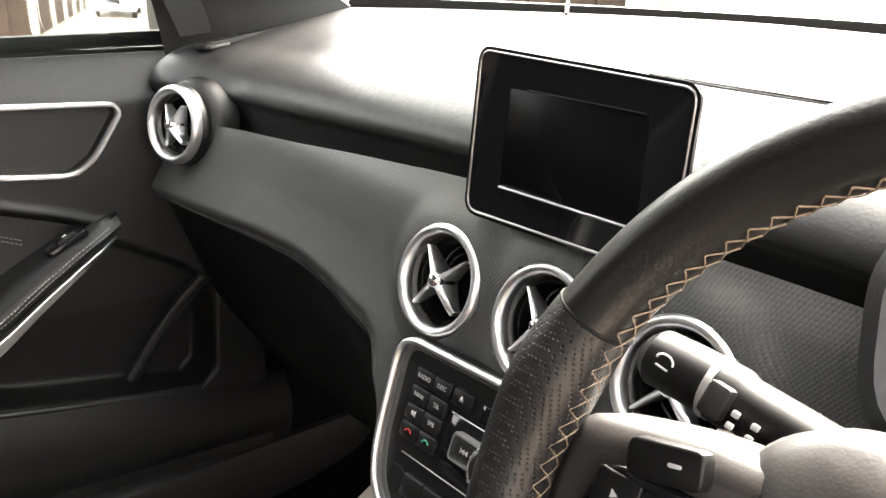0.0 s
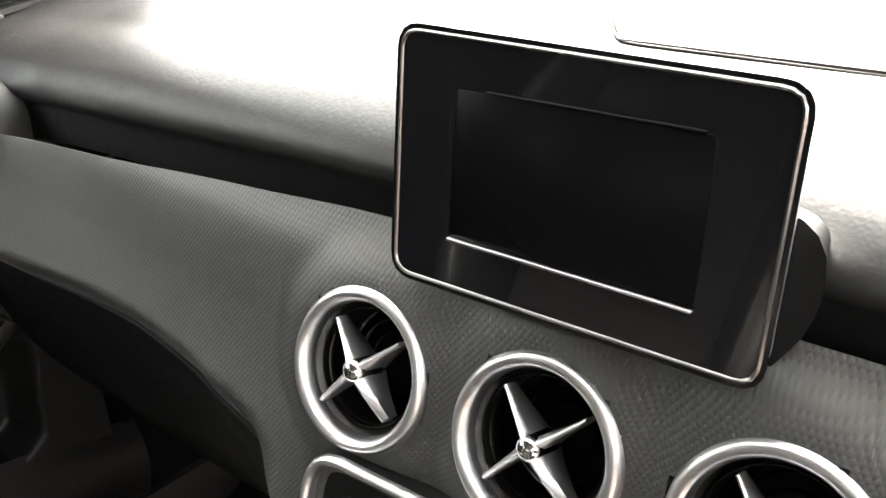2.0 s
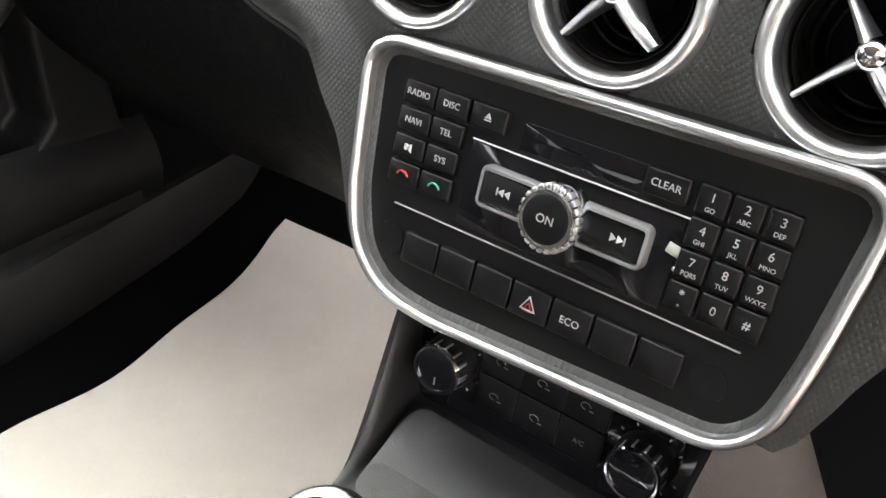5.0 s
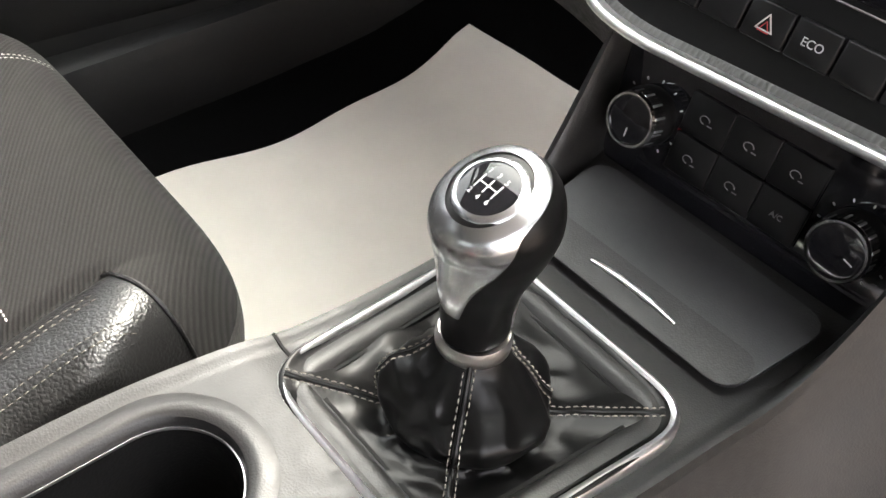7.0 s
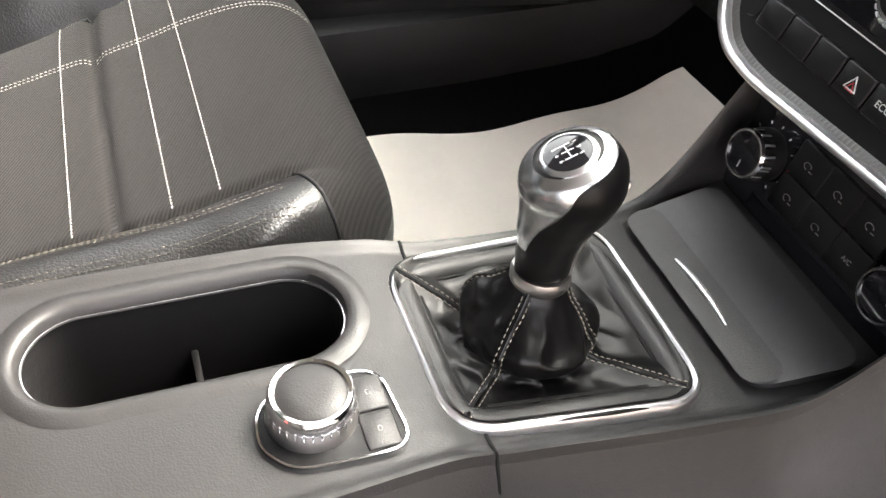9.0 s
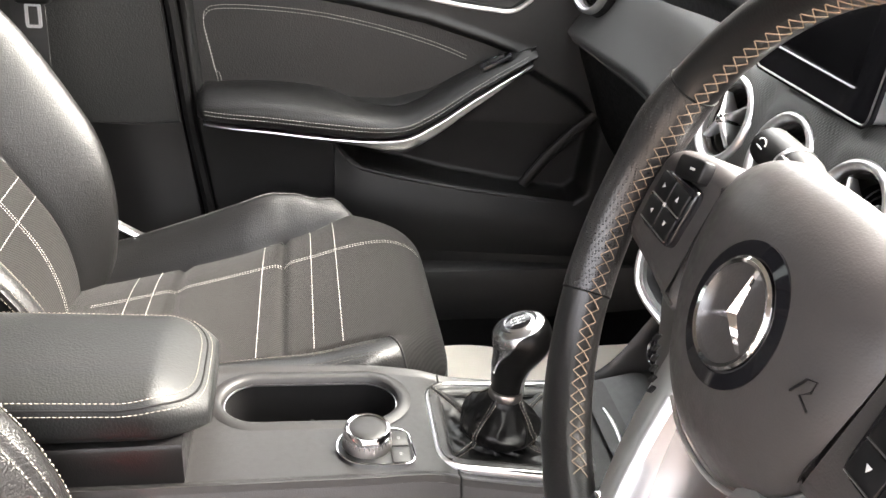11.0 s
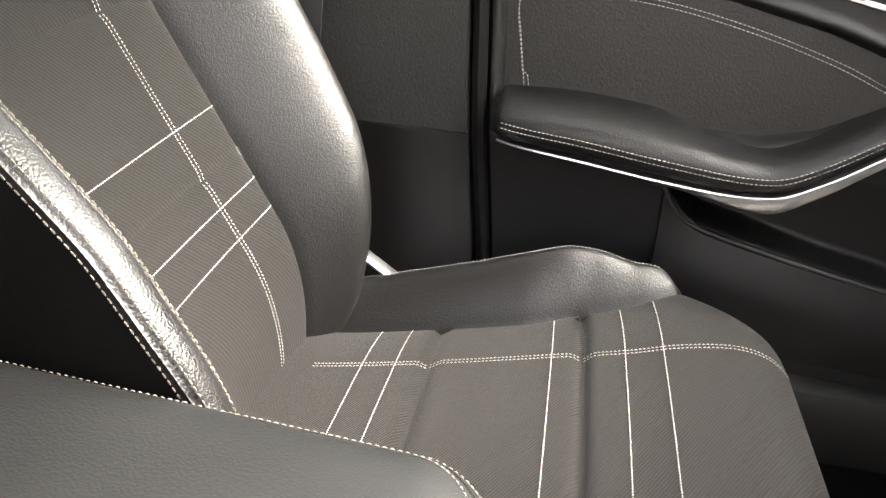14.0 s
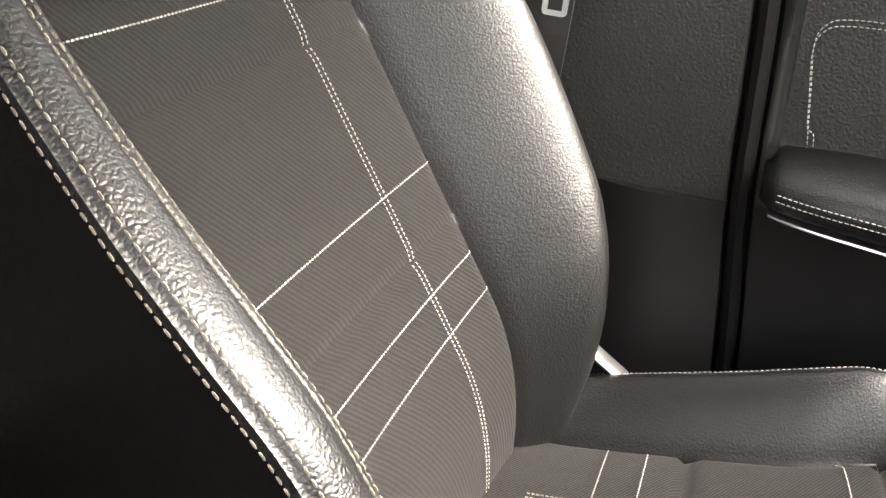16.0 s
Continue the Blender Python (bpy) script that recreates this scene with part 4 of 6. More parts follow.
for ci in CORNERS:
    rows_k = list(range(8, len(gai), 2))
    norms = [gaiter_normal(k, ci) for k in rows_k]
    mids = [gai[k][ci] for k in rows_k]
    for off in (-1, 1):
        line = []
        for k, n, p in zip(rows_k, norms, mids):
            d = (gai[k][(ci + 2) % nb] - gai[k][ci - 2]).normalized()
            line.append(p + d * 0.0023 * off + n * 0.0007)
        part("gaiter_stitching", stitches(smoothed(line, 3), lambda p, m=mids, n=norms: n[min(range(len(m)), key=lambda j: (m[j] - p).length_squared)], 0.0028, 0.0014, 0.0007), BOLTHREAD, gear, "pale thread seam")
    part("gaiter_welt", tube(smoothed([p + n * 0.0002 for p, n in zip(mids, norms)], 2), 0.0013, 8), GAITER, gear)

part("collar", turned([(0.0150, -0.002), (0.0160, 0.0), (0.0162, 0.004), (0.0150, 0.007)], colm, 36), GREYSATIN, gear, "grey plastic collar")
# knob: tilted sections from the slim neck to the broad domed head
knob_path = [(0.008, 0.0132, 0.0150, 0.000), (0.022, 0.0138, 0.0156, -0.0005), (0.036, 0.0150, 0.0172, 0.000), (0.048, 0.0180, 0.0205, 0.002), (0.058, 0.0212, 0.0240, 0.004), (0.068, 0.0234, 0.0262, 0.006), (0.077, 0.0238, 0.0264, 0.007), (0.084, 0.0224, 0.0250, 0.0075), (0.090, 0.0190, 0.0215, 0.0075), (0.0935, 0.0140, 0.0160, 0.0075)]
knob_path = [(0.008 + (k[0] - 0.008) * 0.79, *k[1:]) for k in knob_path]
fx, fy, fo = (curve1([(k[0], k[c]) for k in knob_path]) for c in (1, 2, 3))


def knob_pt(h, a, grow=0.0):
    p = Vector(((fx(h) + grow) * math.cos(a), (fy(h) + grow) * math.sin(a) + fo(h), h))
    lean = radians(24) * step01(h, 0.036, 0.073)
    q = p - Vector((0, 0, 0.046))
    return colm @ (Vector((-0.004 * step01(h, 0.02, 0.07), 0, 0.046)) + Matrix.Rotation(lean, 3, "X") @ q + Vector((0, 0.006, 0)) * step01(h, 0.02, 0.07))


kn_secs = [[knob_pt(h, 2 * math.pi * i / 48) for i in range(48)] for h in steps(0.008, 0.0755, 34)]
part("knob", loft(kn_secs), GAITER, gear, "black leather knob body")


def shell(a0, a1, h0, h1, grow, shape):
    return sheet(lambda h, a: knob_pt(h, radians(a), grow * shape(h, a)), steps(h0, h1, 30), steps(a0, a1, 40))


# satin cap over the head, with a tongue down its back and one down its front
edge_h = curve1([(0, 0.0255), (25, 0.0262), (33, 0.036), (48, 0.051), (66, 0.063), (82, 0.0700), (100, 0.0715), (180, 0.0715)])


def cap_edge(a):
    rear = abs(((a - 266 + 180) % 360) - 180)
    return edge_h(rear)


bm = sheet(lambda u, a: knob_pt(cap_edge(a) + (0.0756 - cap_edge(a)) * u, radians(a), 0.0012 * min(1, 0.2 + 6 * u)), steps(0, 1, 24), steps(0, 360, 144))
bmesh.ops.remove_doubles(bm, verts=bm.verts[:], dist=1e-6)
KNOBCAP = metal("satin_grey_cap", (0.50, 0.51, 0.52), 0.24)
part("knob_cap", bm, KNOBCAP, gear, "satin grey metal cap", angle=60)
spine = curve1([(0.0085, 27), (0.030, 22), (0.045, 12), (0.056, 2)])
bm = sheet(lambda h, a: knob_pt(h, radians(66 + a * spine(h)), 0.0011 * (1 - 0.8 * abs(a) ** 6)), steps(0.0085, 0.056, 26), steps(-1, 1, 16))
part("knob_spine", bm, SILVER, gear, "satin silver spine down the knob's neck", angle=60)
t0 = sum((knob_pt(0.0751, 2 * math.pi * i / 24) for i in range(24)), Vector()) / 24
k_up = Matrix.Rotation(radians(24), 3, "X") @ axis
tm = frame_of(t0 - k_up * 0.0005, (1, 0, 0), k_up.cross(Vector((1, 0, 0))))
part("top_ring", ring([(0.0118, 0.0000), (0.0121, 0.0022), (0.0132, 0.0020), (0.0152, 0.0006), (0.0168, -0.0014), (0.0168, -0.004), (0.0118, -0.004)], tm, 48), KNOBCAP, gear, "satin metal ring")
disc = part("shift_disc", turned([(0.0122, -0.002), (0.0120, 0.0016), (0.0080, 0.0026), (0.003, 0.0030)], tm, 40), PIANO, gear, "gloss black shift pattern disc")
for u in (-0.0045, 0.0, 0.0045):
    part("shift_mark", slab(rrect(0.0006, 0.0066, 0.0002, 1), 0.0020, 0.0031, 0.0001, at(tm, u, 0)), INK, disc)
part("shift_mark", slab(rrect(0.0098, 0.0006, 0.0002, 1), 0.0020, 0.0031, 0.0001, tm), INK, disc)
for txt, u, v in (("1", -0.0045, 0.0052), ("3", 0.0, 0.0056), ("5", 0.0045, 0.0052), ("2", -0.0045, -0.0052), ("4", 0.0, -0.0056), ("6", 0.0045, -0.0052)):
    lettering(txt, 0.0032, at(tm, u, v, 0.0028), INK, disc)

# ================================================================ rotary controller
rc = frame_of((0.038, 0.112, 0.4160), (1, 0, 0), (0, 1, -0.03))
rotary = thing("rotary_controller", (0.034, 0.112, 0.417), "chrome-ringed rotary controller with two flat keys beside it", "control knob")
plate = rounded_poly([(-0.020, 0.034), (0.026, 0.038), (0.026, 0.006), (0.024, -0.016), (0.010, -0.028), (-0.010, -0.026), (-0.022, -0.012)], 0.012, 6)
part("plate", slab(inset(plate, 0.0015), -0.004, 0.0022, 0.0008, rc), KEY, rotary, "black key plate")
part("plate_edge", band(plate, [(0, -0.002), (0, 0.0026), (0.0006, 0.0034), (0.0016, 0.0032), (0.0018, -0.002)], rc), CHROME, rotary, "chrome plate edge")
for v0, u0 in ((0.0300, -0.008), (0.0300, 0.0135)):
    kk = part("key", slab(rrect(0.0205, 0.0165, 0.0014, 2), 0.0, 0.0034, 0.0008, at(rc, u0 + 0.001, v0 - 0.004)), CONS, rotary)
    part("symbol", band(rrect(0.0032, 0.0022, 0.0006, 2), [(0, 0.0034), (0, 0.0037), (0.0004, 0.0037), (0.0004, 0.0034)], at(rc, u0 + 0.001, v0 - 0.004)), DIMINK, kk)
kr = at(rc, -0.003, -0.002, -0.004)
part("dial", turned([(0.0215, 0.0), (0.0220, 0.006), (0.0205, 0.018), (0.0190, 0.0215)], kr, 56), DULLSILVER, rotary, "chrome-sided dial")
part("dial_ring", ring([(0.0168, 0.0205), (0.0170, 0.0232), (0.0188, 0.0236), (0.0204, 0.0212), (0.0208, 0.0165), (0.0195, 0.0165)], kr, 56), CHROME, rotary, "bright chrome ring")
for i in range(32):
    a = 2 * math.pi * i / 32
    part("dial_rib", slab(rrect(0.0016, 0.0018, 0.0006, 1), 0.009, 0.0180, 0.0008, kr @ pose(0.0203 * math.cos(a), 0.0203 * math.sin(a), 0, 0, 0, math.degrees(a))), CHROME, rotary)
part("dial_cap", turned([(0.0168, 0.019), (0.0166, 0.0222), (0.0150, 0.0232), (0.008, 0.0238)], kr, 48), CONS, rotary, "soft black cap")

# ================================================================ centre armrest
def arm_pt(y, a, grow=0.0):
    """Point on the padded lid: y along the car, a round its section in radians."""
    f = 1.0 - step01(y, -0.066, -0.020)
    hw, top, low = 0.052 + 0.026 * f ** 0.45 + grow, 0.477 + (0.018 + 0.07 * max(0.0, -y - 0.03)) * f ** 0.5 + grow, 0.451 - grow
    c, s = math.cos(a), math.sin(a)
    k = 3.4
    r = (abs(c) ** k + abs(s) ** k) ** (-1 / k)
    crown = (0.005 * (1 - (c * r) ** 2) + 0.11 * hw * c * r * s * r) * f if s > 0 else 0
    return Vector((-0.004 + hw * c * r, y, (top + low) / 2 + (top - low) / 2 * s * r + crown))


arm_ys = [-0.40, -0.36, -0.30, -0.24, -0.18, -0.13, -0.09] + steps(-0.072, -0.020, 24)
armrest = part("armrest", loft([[arm_pt(y, 2 * math.pi * i / 64) for i in range(64)] for y in arm_ys]), ARMLEATHER, console, "padded black leather armrest lid with pale stitching", angle=70)


def arm_edge(a0, front, grow):
    """Run round the lid's upper edge: up one side, across the front, back along the other."""
    run = [(y, a0) for y in steps(-0.39, -0.085, 30)]
    for q in steps(0.02, 0.98, 50):
        w = abs(2 * q - 1)
        run.append((front - (front + 0.08) * w ** 5, math.pi / 2 - (math.pi / 2 - a0) * (1 - 2 * q)))
    run += [(y, math.pi - a0) for y in steps(-0.085, -0.39, 30)]
    return [arm_pt(y, a, grow) for y, a in run]


for a0, front in ((0.60, -0.0315), (0.36, -0.0232)):
    part("lid_stitching", stitches(smoothed(arm_edge(a0, front, 0.0003), 3), lambda p: (p - Vector((-0.004, min(p.y, -0.06), 0.455))), 0.0036, 0.0014, 0.0009), BOLTHREAD, armrest, "pale double stitching")
part("lid_seam", tube(arm_edge(0.47, -0.0268, -0.0004), 0.0011, 6), DARK, armrest)
part("box_body", loft([[Vector((x * 0.076 / 0.5, y, z)) for x, z in rrect(1.0, 0.10, 0.02) for y, z in ((yy, 0.412 + z * 0.9),)] for yy in steps(-0.40, -0.040, 10)]), HARD, armrest, "hard black storage box")

# ================================================================ passenger door
def door_x(y):
    return -0.706 + 0.08 * y


door = thing("passenger_door", (-0.7, 0.2, 0.2), "closed black car door lining with leather armrest and silver trim", "car door")
INSERT = [(-0.105, 0.652), (0.02, 0.655), (0.135, 0.640), (0.25, 0.618), (0.35, 0.588), (0.40, 0.570), (0.33, 0.545), (0.26, 0.505), (0.20, 0.488), (-0.095, 0.480)]
POCKET = [(0.100, 0.440), (0.120, 0.412), (0.145, 0.384), (0.30, 0.352), (0.50, 0.322), (0.53, 0.345), (0.54, 0.47), (0.50, 0.505), (0.42, 0.550), (0.22, 0.455)]
BOWL = [(0.138, 0.673), (0.152, 0.695), (0.185, 0.716), (0.30, 0.722), (0.428, 0.716), (0.433, 0.706), (0.40, 0.655), (0.375, 0.638), (0.30, 0.645)]


def door_relief(y, z):
    d = -0.016 * step01(inside(INSERT, y, z), -0.004, 0.010)
    d -= 0.045 * step01(inside(POCKET, y, z), -0.002, 0.016)
    d -= 0.022 * step01(inside(BOWL, y, z), 0.0, 0.010)
    d += 0.020 * (1 - step01(z, 0.18, 0.42)) - 0.026 * step01(z, 0.715, 0.772)
    d += 0.004 * step01(inside([(p[0], p[1]) for p in INSERT], y, z), -0.016, -0.004) * (1 - step01(inside(INSERT, y, z), -0.004, 0.006))
    return d


rear_y = curve1([(0.12, -0.060), (0.294, -0.078), (0.455, -0.100), (0.655, -0.118), (0.86, -0.16)])


def door_pt(u, z):
    y = rear_y(z) + u * (0.60 - rear_y(z))
    return (door_x(y) + door_relief(y, z), y, z)


part("lining", sheet(door_pt, steps(0, 1, 180), steps(0.448, 0.772, 90), -0.004), SOFT, door, "grained black door lining", angle=60)
# Hard plastic low on the door; its duller black also carries shade.
part("lower_lining", sheet(door_pt, steps(0, 1, 180), steps(0.15, 0.450, 76), -0.004), HARD, door, "hard black lower door panel, duller to carry shade low on the door", angle=60)
insert_loop = inset(rounded_poly(INSERT, 0.03, 4), 0.006)
part("insert_panel", slab([(a, b) for a, b in insert_loop], 0.0, 0.004, 0.003, Matrix(((0.08, 0, 1, -0.7225), (1, 0, 0, 0), (0, 1, 0, 0), (0, 0, 0, 1)))), DOORCLOTH, door, "dark vinyl door insert")
DM = Matrix(((0.08, 0, 1, -0.706), (1, 0, 0, 0), (0, 1, 0, 0), (0, 0, 0, 1)))   # door plane: y, z, out
st_line = [(-0.066, 0.503), (-0.0765, 0.56), (-0.084, 0.600), (-0.080, 0.618), (-0.062, 0.6265), (0.0, 0.628), (0.09, 0.622), (0.18, 0.606), (0.26, 0.585), (0.315, 0.565)]
for off in (0.0, 0.006):
    part("insert_stitching", stitches([DM @ Vector((y + off * (0.9 if i < 4 else 0), z - off * (0.9 if i >= 4 else 0.2), -0.0118)) for i, (y, z) in enumerate([(p.x, p.y) for p in smoothed([(a, b, 0) for a, b in st_line], 8)])], (1, 0, 0), 0.0042, 0.0016, 0.0012), THREAD, door, "pale double stitching")

# armrest: a padded ledge that sweeps up towards the front
ay = [-0.098, -0.09, -0.06, 0.0, 0.06, 0.12, 0.165, 0.20, 0.235, 0.28, 0.33, 0.375, 0.405, 0.416]
a_top = curve1([(-0.098, 0.494), (0.0, 0.500), (0.12, 0.492), (0.165, 0.486), (0.20, 0.484), (0.24, 0.497), (0.30, 0.534), (0.36, 0.566), (0.416, 0.586)])
a_low = curve1([(-0.098, 0.466), (0.0, 0.462), (0.10, 0.455), (0.17, 0.452), (0.21, 0.455), (0.26, 0.478), (0.32, 0.518), (0.38, 0.556), (0.416, 0.574)])
a_out = curve1([(-0.098, 0.030), (-0.085, 0.050), (-0.03, 0.062), (0.12, 0.068), (0.22, 0.064), (0.30, 0.052), (0.38, 0.040), (0.416, 0.024)])
secs = []
for y in smoothed([(y, 0, 0) for y in ay], 4):
    y = y.x
    t, lo, o = a_top(y), a_low(y), a_out(y)
    e = 0.013 * (1 - step01(y, 0.075, 0.150)) * step01(y, -0.098, -0.085)
    secs.append([DM @ Vector((y, z, w)) for w, z in ((-0.03, t + e), (-0.012, t + e + 0.001), (-0.006, t + e), (o * 0.45, t + 0.004 + e * 0.42), (o - 0.016, t - 0.001), (o - 0.006, t - 0.0055), (o - 0.001, t - 0.012), (o, (t + lo) / 2 - 0.002), (o - 0.001, lo + 0.003), (o - 0.006, lo - 0.001), (o - 0.014, lo - 0.003), (-0.02, lo - 0.004), (-0.03, lo))])
arm_p = part("armrest", loft(secs), LEATHER, door, "black leather door armrest", angle=70)
for k in (0.0, 0.006):
    part("armrest_stitching", stitches([DM @ Vector((y, a_low(y) + 0.004 + k + (a_top(y) - a_low(y)) * 0.22, a_out(y) + 0.0004)) for y in steps(-0.085, 0.40, 90)], (1, 0, 0.15), 0.0042, 0.0016, 0.0012), THREAD, arm_p, "pale double stitching")
secs = []
ch_w = curve1([(-0.095, 0.0035), (0.05, 0.0045), (0.14, 0.009), (0.22, 0.022), (0.30, 0.017), (0.36, 0.012), (0.41, 0.004)])
for y in steps(-0.088, 0.408, 70):
    lo, o, w = a_low(y) - 0.004, a_out(y), ch_w(y)
    secs.append([DM @ Vector((y, z, q)) for q, z in ((o - 0.014, lo), (o, lo), (o + 0.0006, lo - 0.0015), (o - 0.001 - w * 0.10, lo - w * 0.8), (o - 0.004 - w * 0.2, lo - w), (o - 0.018, lo - w))])
part("armrest_trim", loft(secs), SILVER, door, "satin silver trim strip")
swm = frame_of(DM @ Vector((0.352, a_top(0.352) + 0.0045, 0.020)), (0, 1, 0.50), (-1, 0, 0))
part("switch_plate", slab(rrect(0.052, 0.020, 0.005), -0.004, 0.0025, 0.001, swm), PIANO, door)
part("window_switch", slab(rrect(0.026, 0.012, 0.003), 0.0, 0.0065, 0.002, at(swm, 0.002, 0)), KEY, door, "black window switch")
part("window_switch_mark", slab(rrect(0.005, 0.003, 0.0005, 1), 0.006, 0.0070, 0.0002, at(swm, 0.002, 0)), INK, door)

# handle bowl with its silver frame and lever
bowl = even(rounded_poly(BOWL, 0.02, 5))
part("handle_frame", band(bowl, [(-0.002, -0.003), (-0.002, 0.0025), (0.0, 0.0045), (0.0025, 0.0045), (0.0042, 0.002), (0.0050, -0.012)], DM), SILVER, door, "satin silver handle frame")
part("handle_plate", slab(inset(rounded_poly([(0.26, 0.716), (0.422, 0.712), (0.428, 0.704), (0.395, 0.655), (0.372, 0.643), (0.30, 0.650), (0.262, 0.655)], 0.012), 0.004), -0.020, -0.010, 0.002, DM), CONS, door, "brushed grey plate")
lever = even(rounded_poly([(0.151, 0.680), (0.176, 0.704), (0.190, 0.703), (0.206, 0.692), (0.271, 0.677), (0.272, 0.662), (0.216, 0.668), (0.170, 0.672)], 0.008, 5), 60)
part("handle_cup", slab(inset(lever, -0.004), -0.022, -0.010, 0.002, DM), DARK, door)
part("door_handle", loft([[DM @ Vector((x, y, w)) for x, y in inset(lever, d)] for d, w in ((0.0, -0.012), (0.0, 0.004), (0.0008, 0.007), (0.0022, 0.0092), (0.0040, 0.0105))]), DULLSILVER, door, "satin silver door handle")

# pocket: bright moulded lip, and the ridge of the bottle holder
part("pocket_lip", tube([DM @ Vector((y, z, 0.003)) for y, z in [(p.x, p.y) for p in smoothed([(0.085, 0.428, 0), (0.106, 0.424, 0), (0.122, 0.402, 0), (0.146, 0.381, 0), (0.22, 0.364, 0), (0.32, 0.347, 0), (0.42, 0.333, 0), (0.53, 0.318, 0)], 6)]], 0.0042, 10), CONS, door)
# Pocket front takes the same duller hard plastic, with shade in its colour.
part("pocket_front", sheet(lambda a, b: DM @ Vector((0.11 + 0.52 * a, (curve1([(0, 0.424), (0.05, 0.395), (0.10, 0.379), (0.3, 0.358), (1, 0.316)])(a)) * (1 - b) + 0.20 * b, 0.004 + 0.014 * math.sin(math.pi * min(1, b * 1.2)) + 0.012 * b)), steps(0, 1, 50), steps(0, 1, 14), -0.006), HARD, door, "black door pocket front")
part("bottle_ridge", tube([DM @ Vector(p) for p in ((0.545, 0.492, -0.010), (0.50, 0.445, -0.022), (0.46, 0.395, -0.026), (0.425, 0.345, -0.026))], 0.010, 10, flat=0.6, up=(1, 0, 0)), SOFT, door)

# glass, frame and waist rail above the lining
part("waist_rail", loft([[Vector((door_x(y) + a, y, 0.738 + b)) for a, b in ((-0.016, -0.012), (-0.022, 0.004), (-0.034, 0.013), (-0.052, 0.014), (-0.066, 0.004), (-0.066, -0.03))] for y in steps(-0.15, 0.66, 14)]), SOFT, door)
win = part("window_pane", sheet(lambda y, z: Vector((door_x(y) - 0.055 + 0.30 * (z - 0.78), y, z)), steps(-0.12, 0.56, 4), steps(0.775, 1.14, 4), 0.003), GLASS, door, "clear side window")
win.visible_shadow = False
part("window_frame", tube([(-0.745, 0.60, 0.82), (-0.70, 0.40, 0.97), (-0.64, 0.15, 1.12), (-0.625, -0.14, 1.14)], 0.018, 8), RUBBER, door)

# wing mirror outside the window
mirror = thing("wing_mirror", (-0.86, 0.58, 0.78), "white car wing mirror outside the passenger window", "wing mirror")
mm = frame_of((-0.950, 0.525, 0.790), (0.86, 0.51, 0), (0, 0, 1))
GLN = (0.529, -0.848, 0.047)
mo = even(rounded_poly([(-0.118, 0.060), (-0.07, 0.082), (0.10, 0.078), (0.118, 0.02), (0.112, -0.062), (0.055, -0.076), (-0.075, -0.062), (-0.118, -0.025)], 0.03), 60)
part("housing", loft([[mm @ Vector((x * k, y * k, w)) for x, y in mo] for k, w in ((0.30, -0.10), (0.75, -0.085), (0.95, -0.05), (1.0, -0.01), (0.99, 0.0), (0.93, 0.002), (0.91, -0.006))]), BODYWHITE, mirror, "glossy white housing")
gl = frame_of(mm.translation + Vector(GLN) * 0.004, Vector((-GLN[1], GLN[0], 0)), (0, 0, 1))
mi = [(x * 0.94 - 0.006, y) for x, y in inset(mo, 0.019)]
part("mirror_glass", loft([[gl @ Vector((x * k, y * k, -((x * k) ** 2 + (y * k) ** 2) / 2.6)) for x, y in mi] for k in (1.0, 0.85, 0.7, 0.55, 0.4, 0.25, 0.1, 0.01)]), MIRROR, mirror, "mirror glass")
part("arm", tube([(-0.87, 0.60, 0.750), (-0.80, 0.60, 0.75), (-0.735, 0.58, 0.75)], 0.02, 10), BODYWHITE, mirror)

# ================================================================ seats
XC = -0.335
sit_run = smoothed([(-0.28, 0.285, 0), (-0.20, 0.297, 0), (-0.09, 0.322, 0), (0.004, 0.346, 0), (0.07, 0.363, 0), (0.11, 0.376, 0), (0.15, 0.384, 0), (0.178, 0.383, 0), (0.203, 0.372, 0), (0.219, 0.350, 0), (0.225, 0.318, 0), (0.219, 0.28, 0), (0.206, 0.21, 0), (0.195, 0.15, 0)], 16)
far_h = curve1([(-0.30, 0.047), (-0.20, 0.058), (-0.10, 0.068), (0.0, 0.077), (0.04, 0.066), (0.08, 0.042), (0.11, 0.020), (0.14, 0.004), (0.17, 0.0), (0.25, 0.0)])
near_h = curve1([(-0.30, 0.030), (-0.10, 0.026), (0.03, 0.015), (0.08, 0.011), (0.12, 0.008), (0.17, 0.005), (0.2, 0.0)])
OUT_N, OUT_F, SEAM_N, SEAM_F = -0.112, -0.585, -0.176, -0.512
seam_f = curve1([(-0.30, -0.512), (-0.03, -0.513), (0.015, -0.521), (0.038, -0.528), (0.071, -0.533), (0.102, -0.541), (0.130, -0.555), (0.150, -0.571), (0.162, -0.585), (0.25, -0.585)])


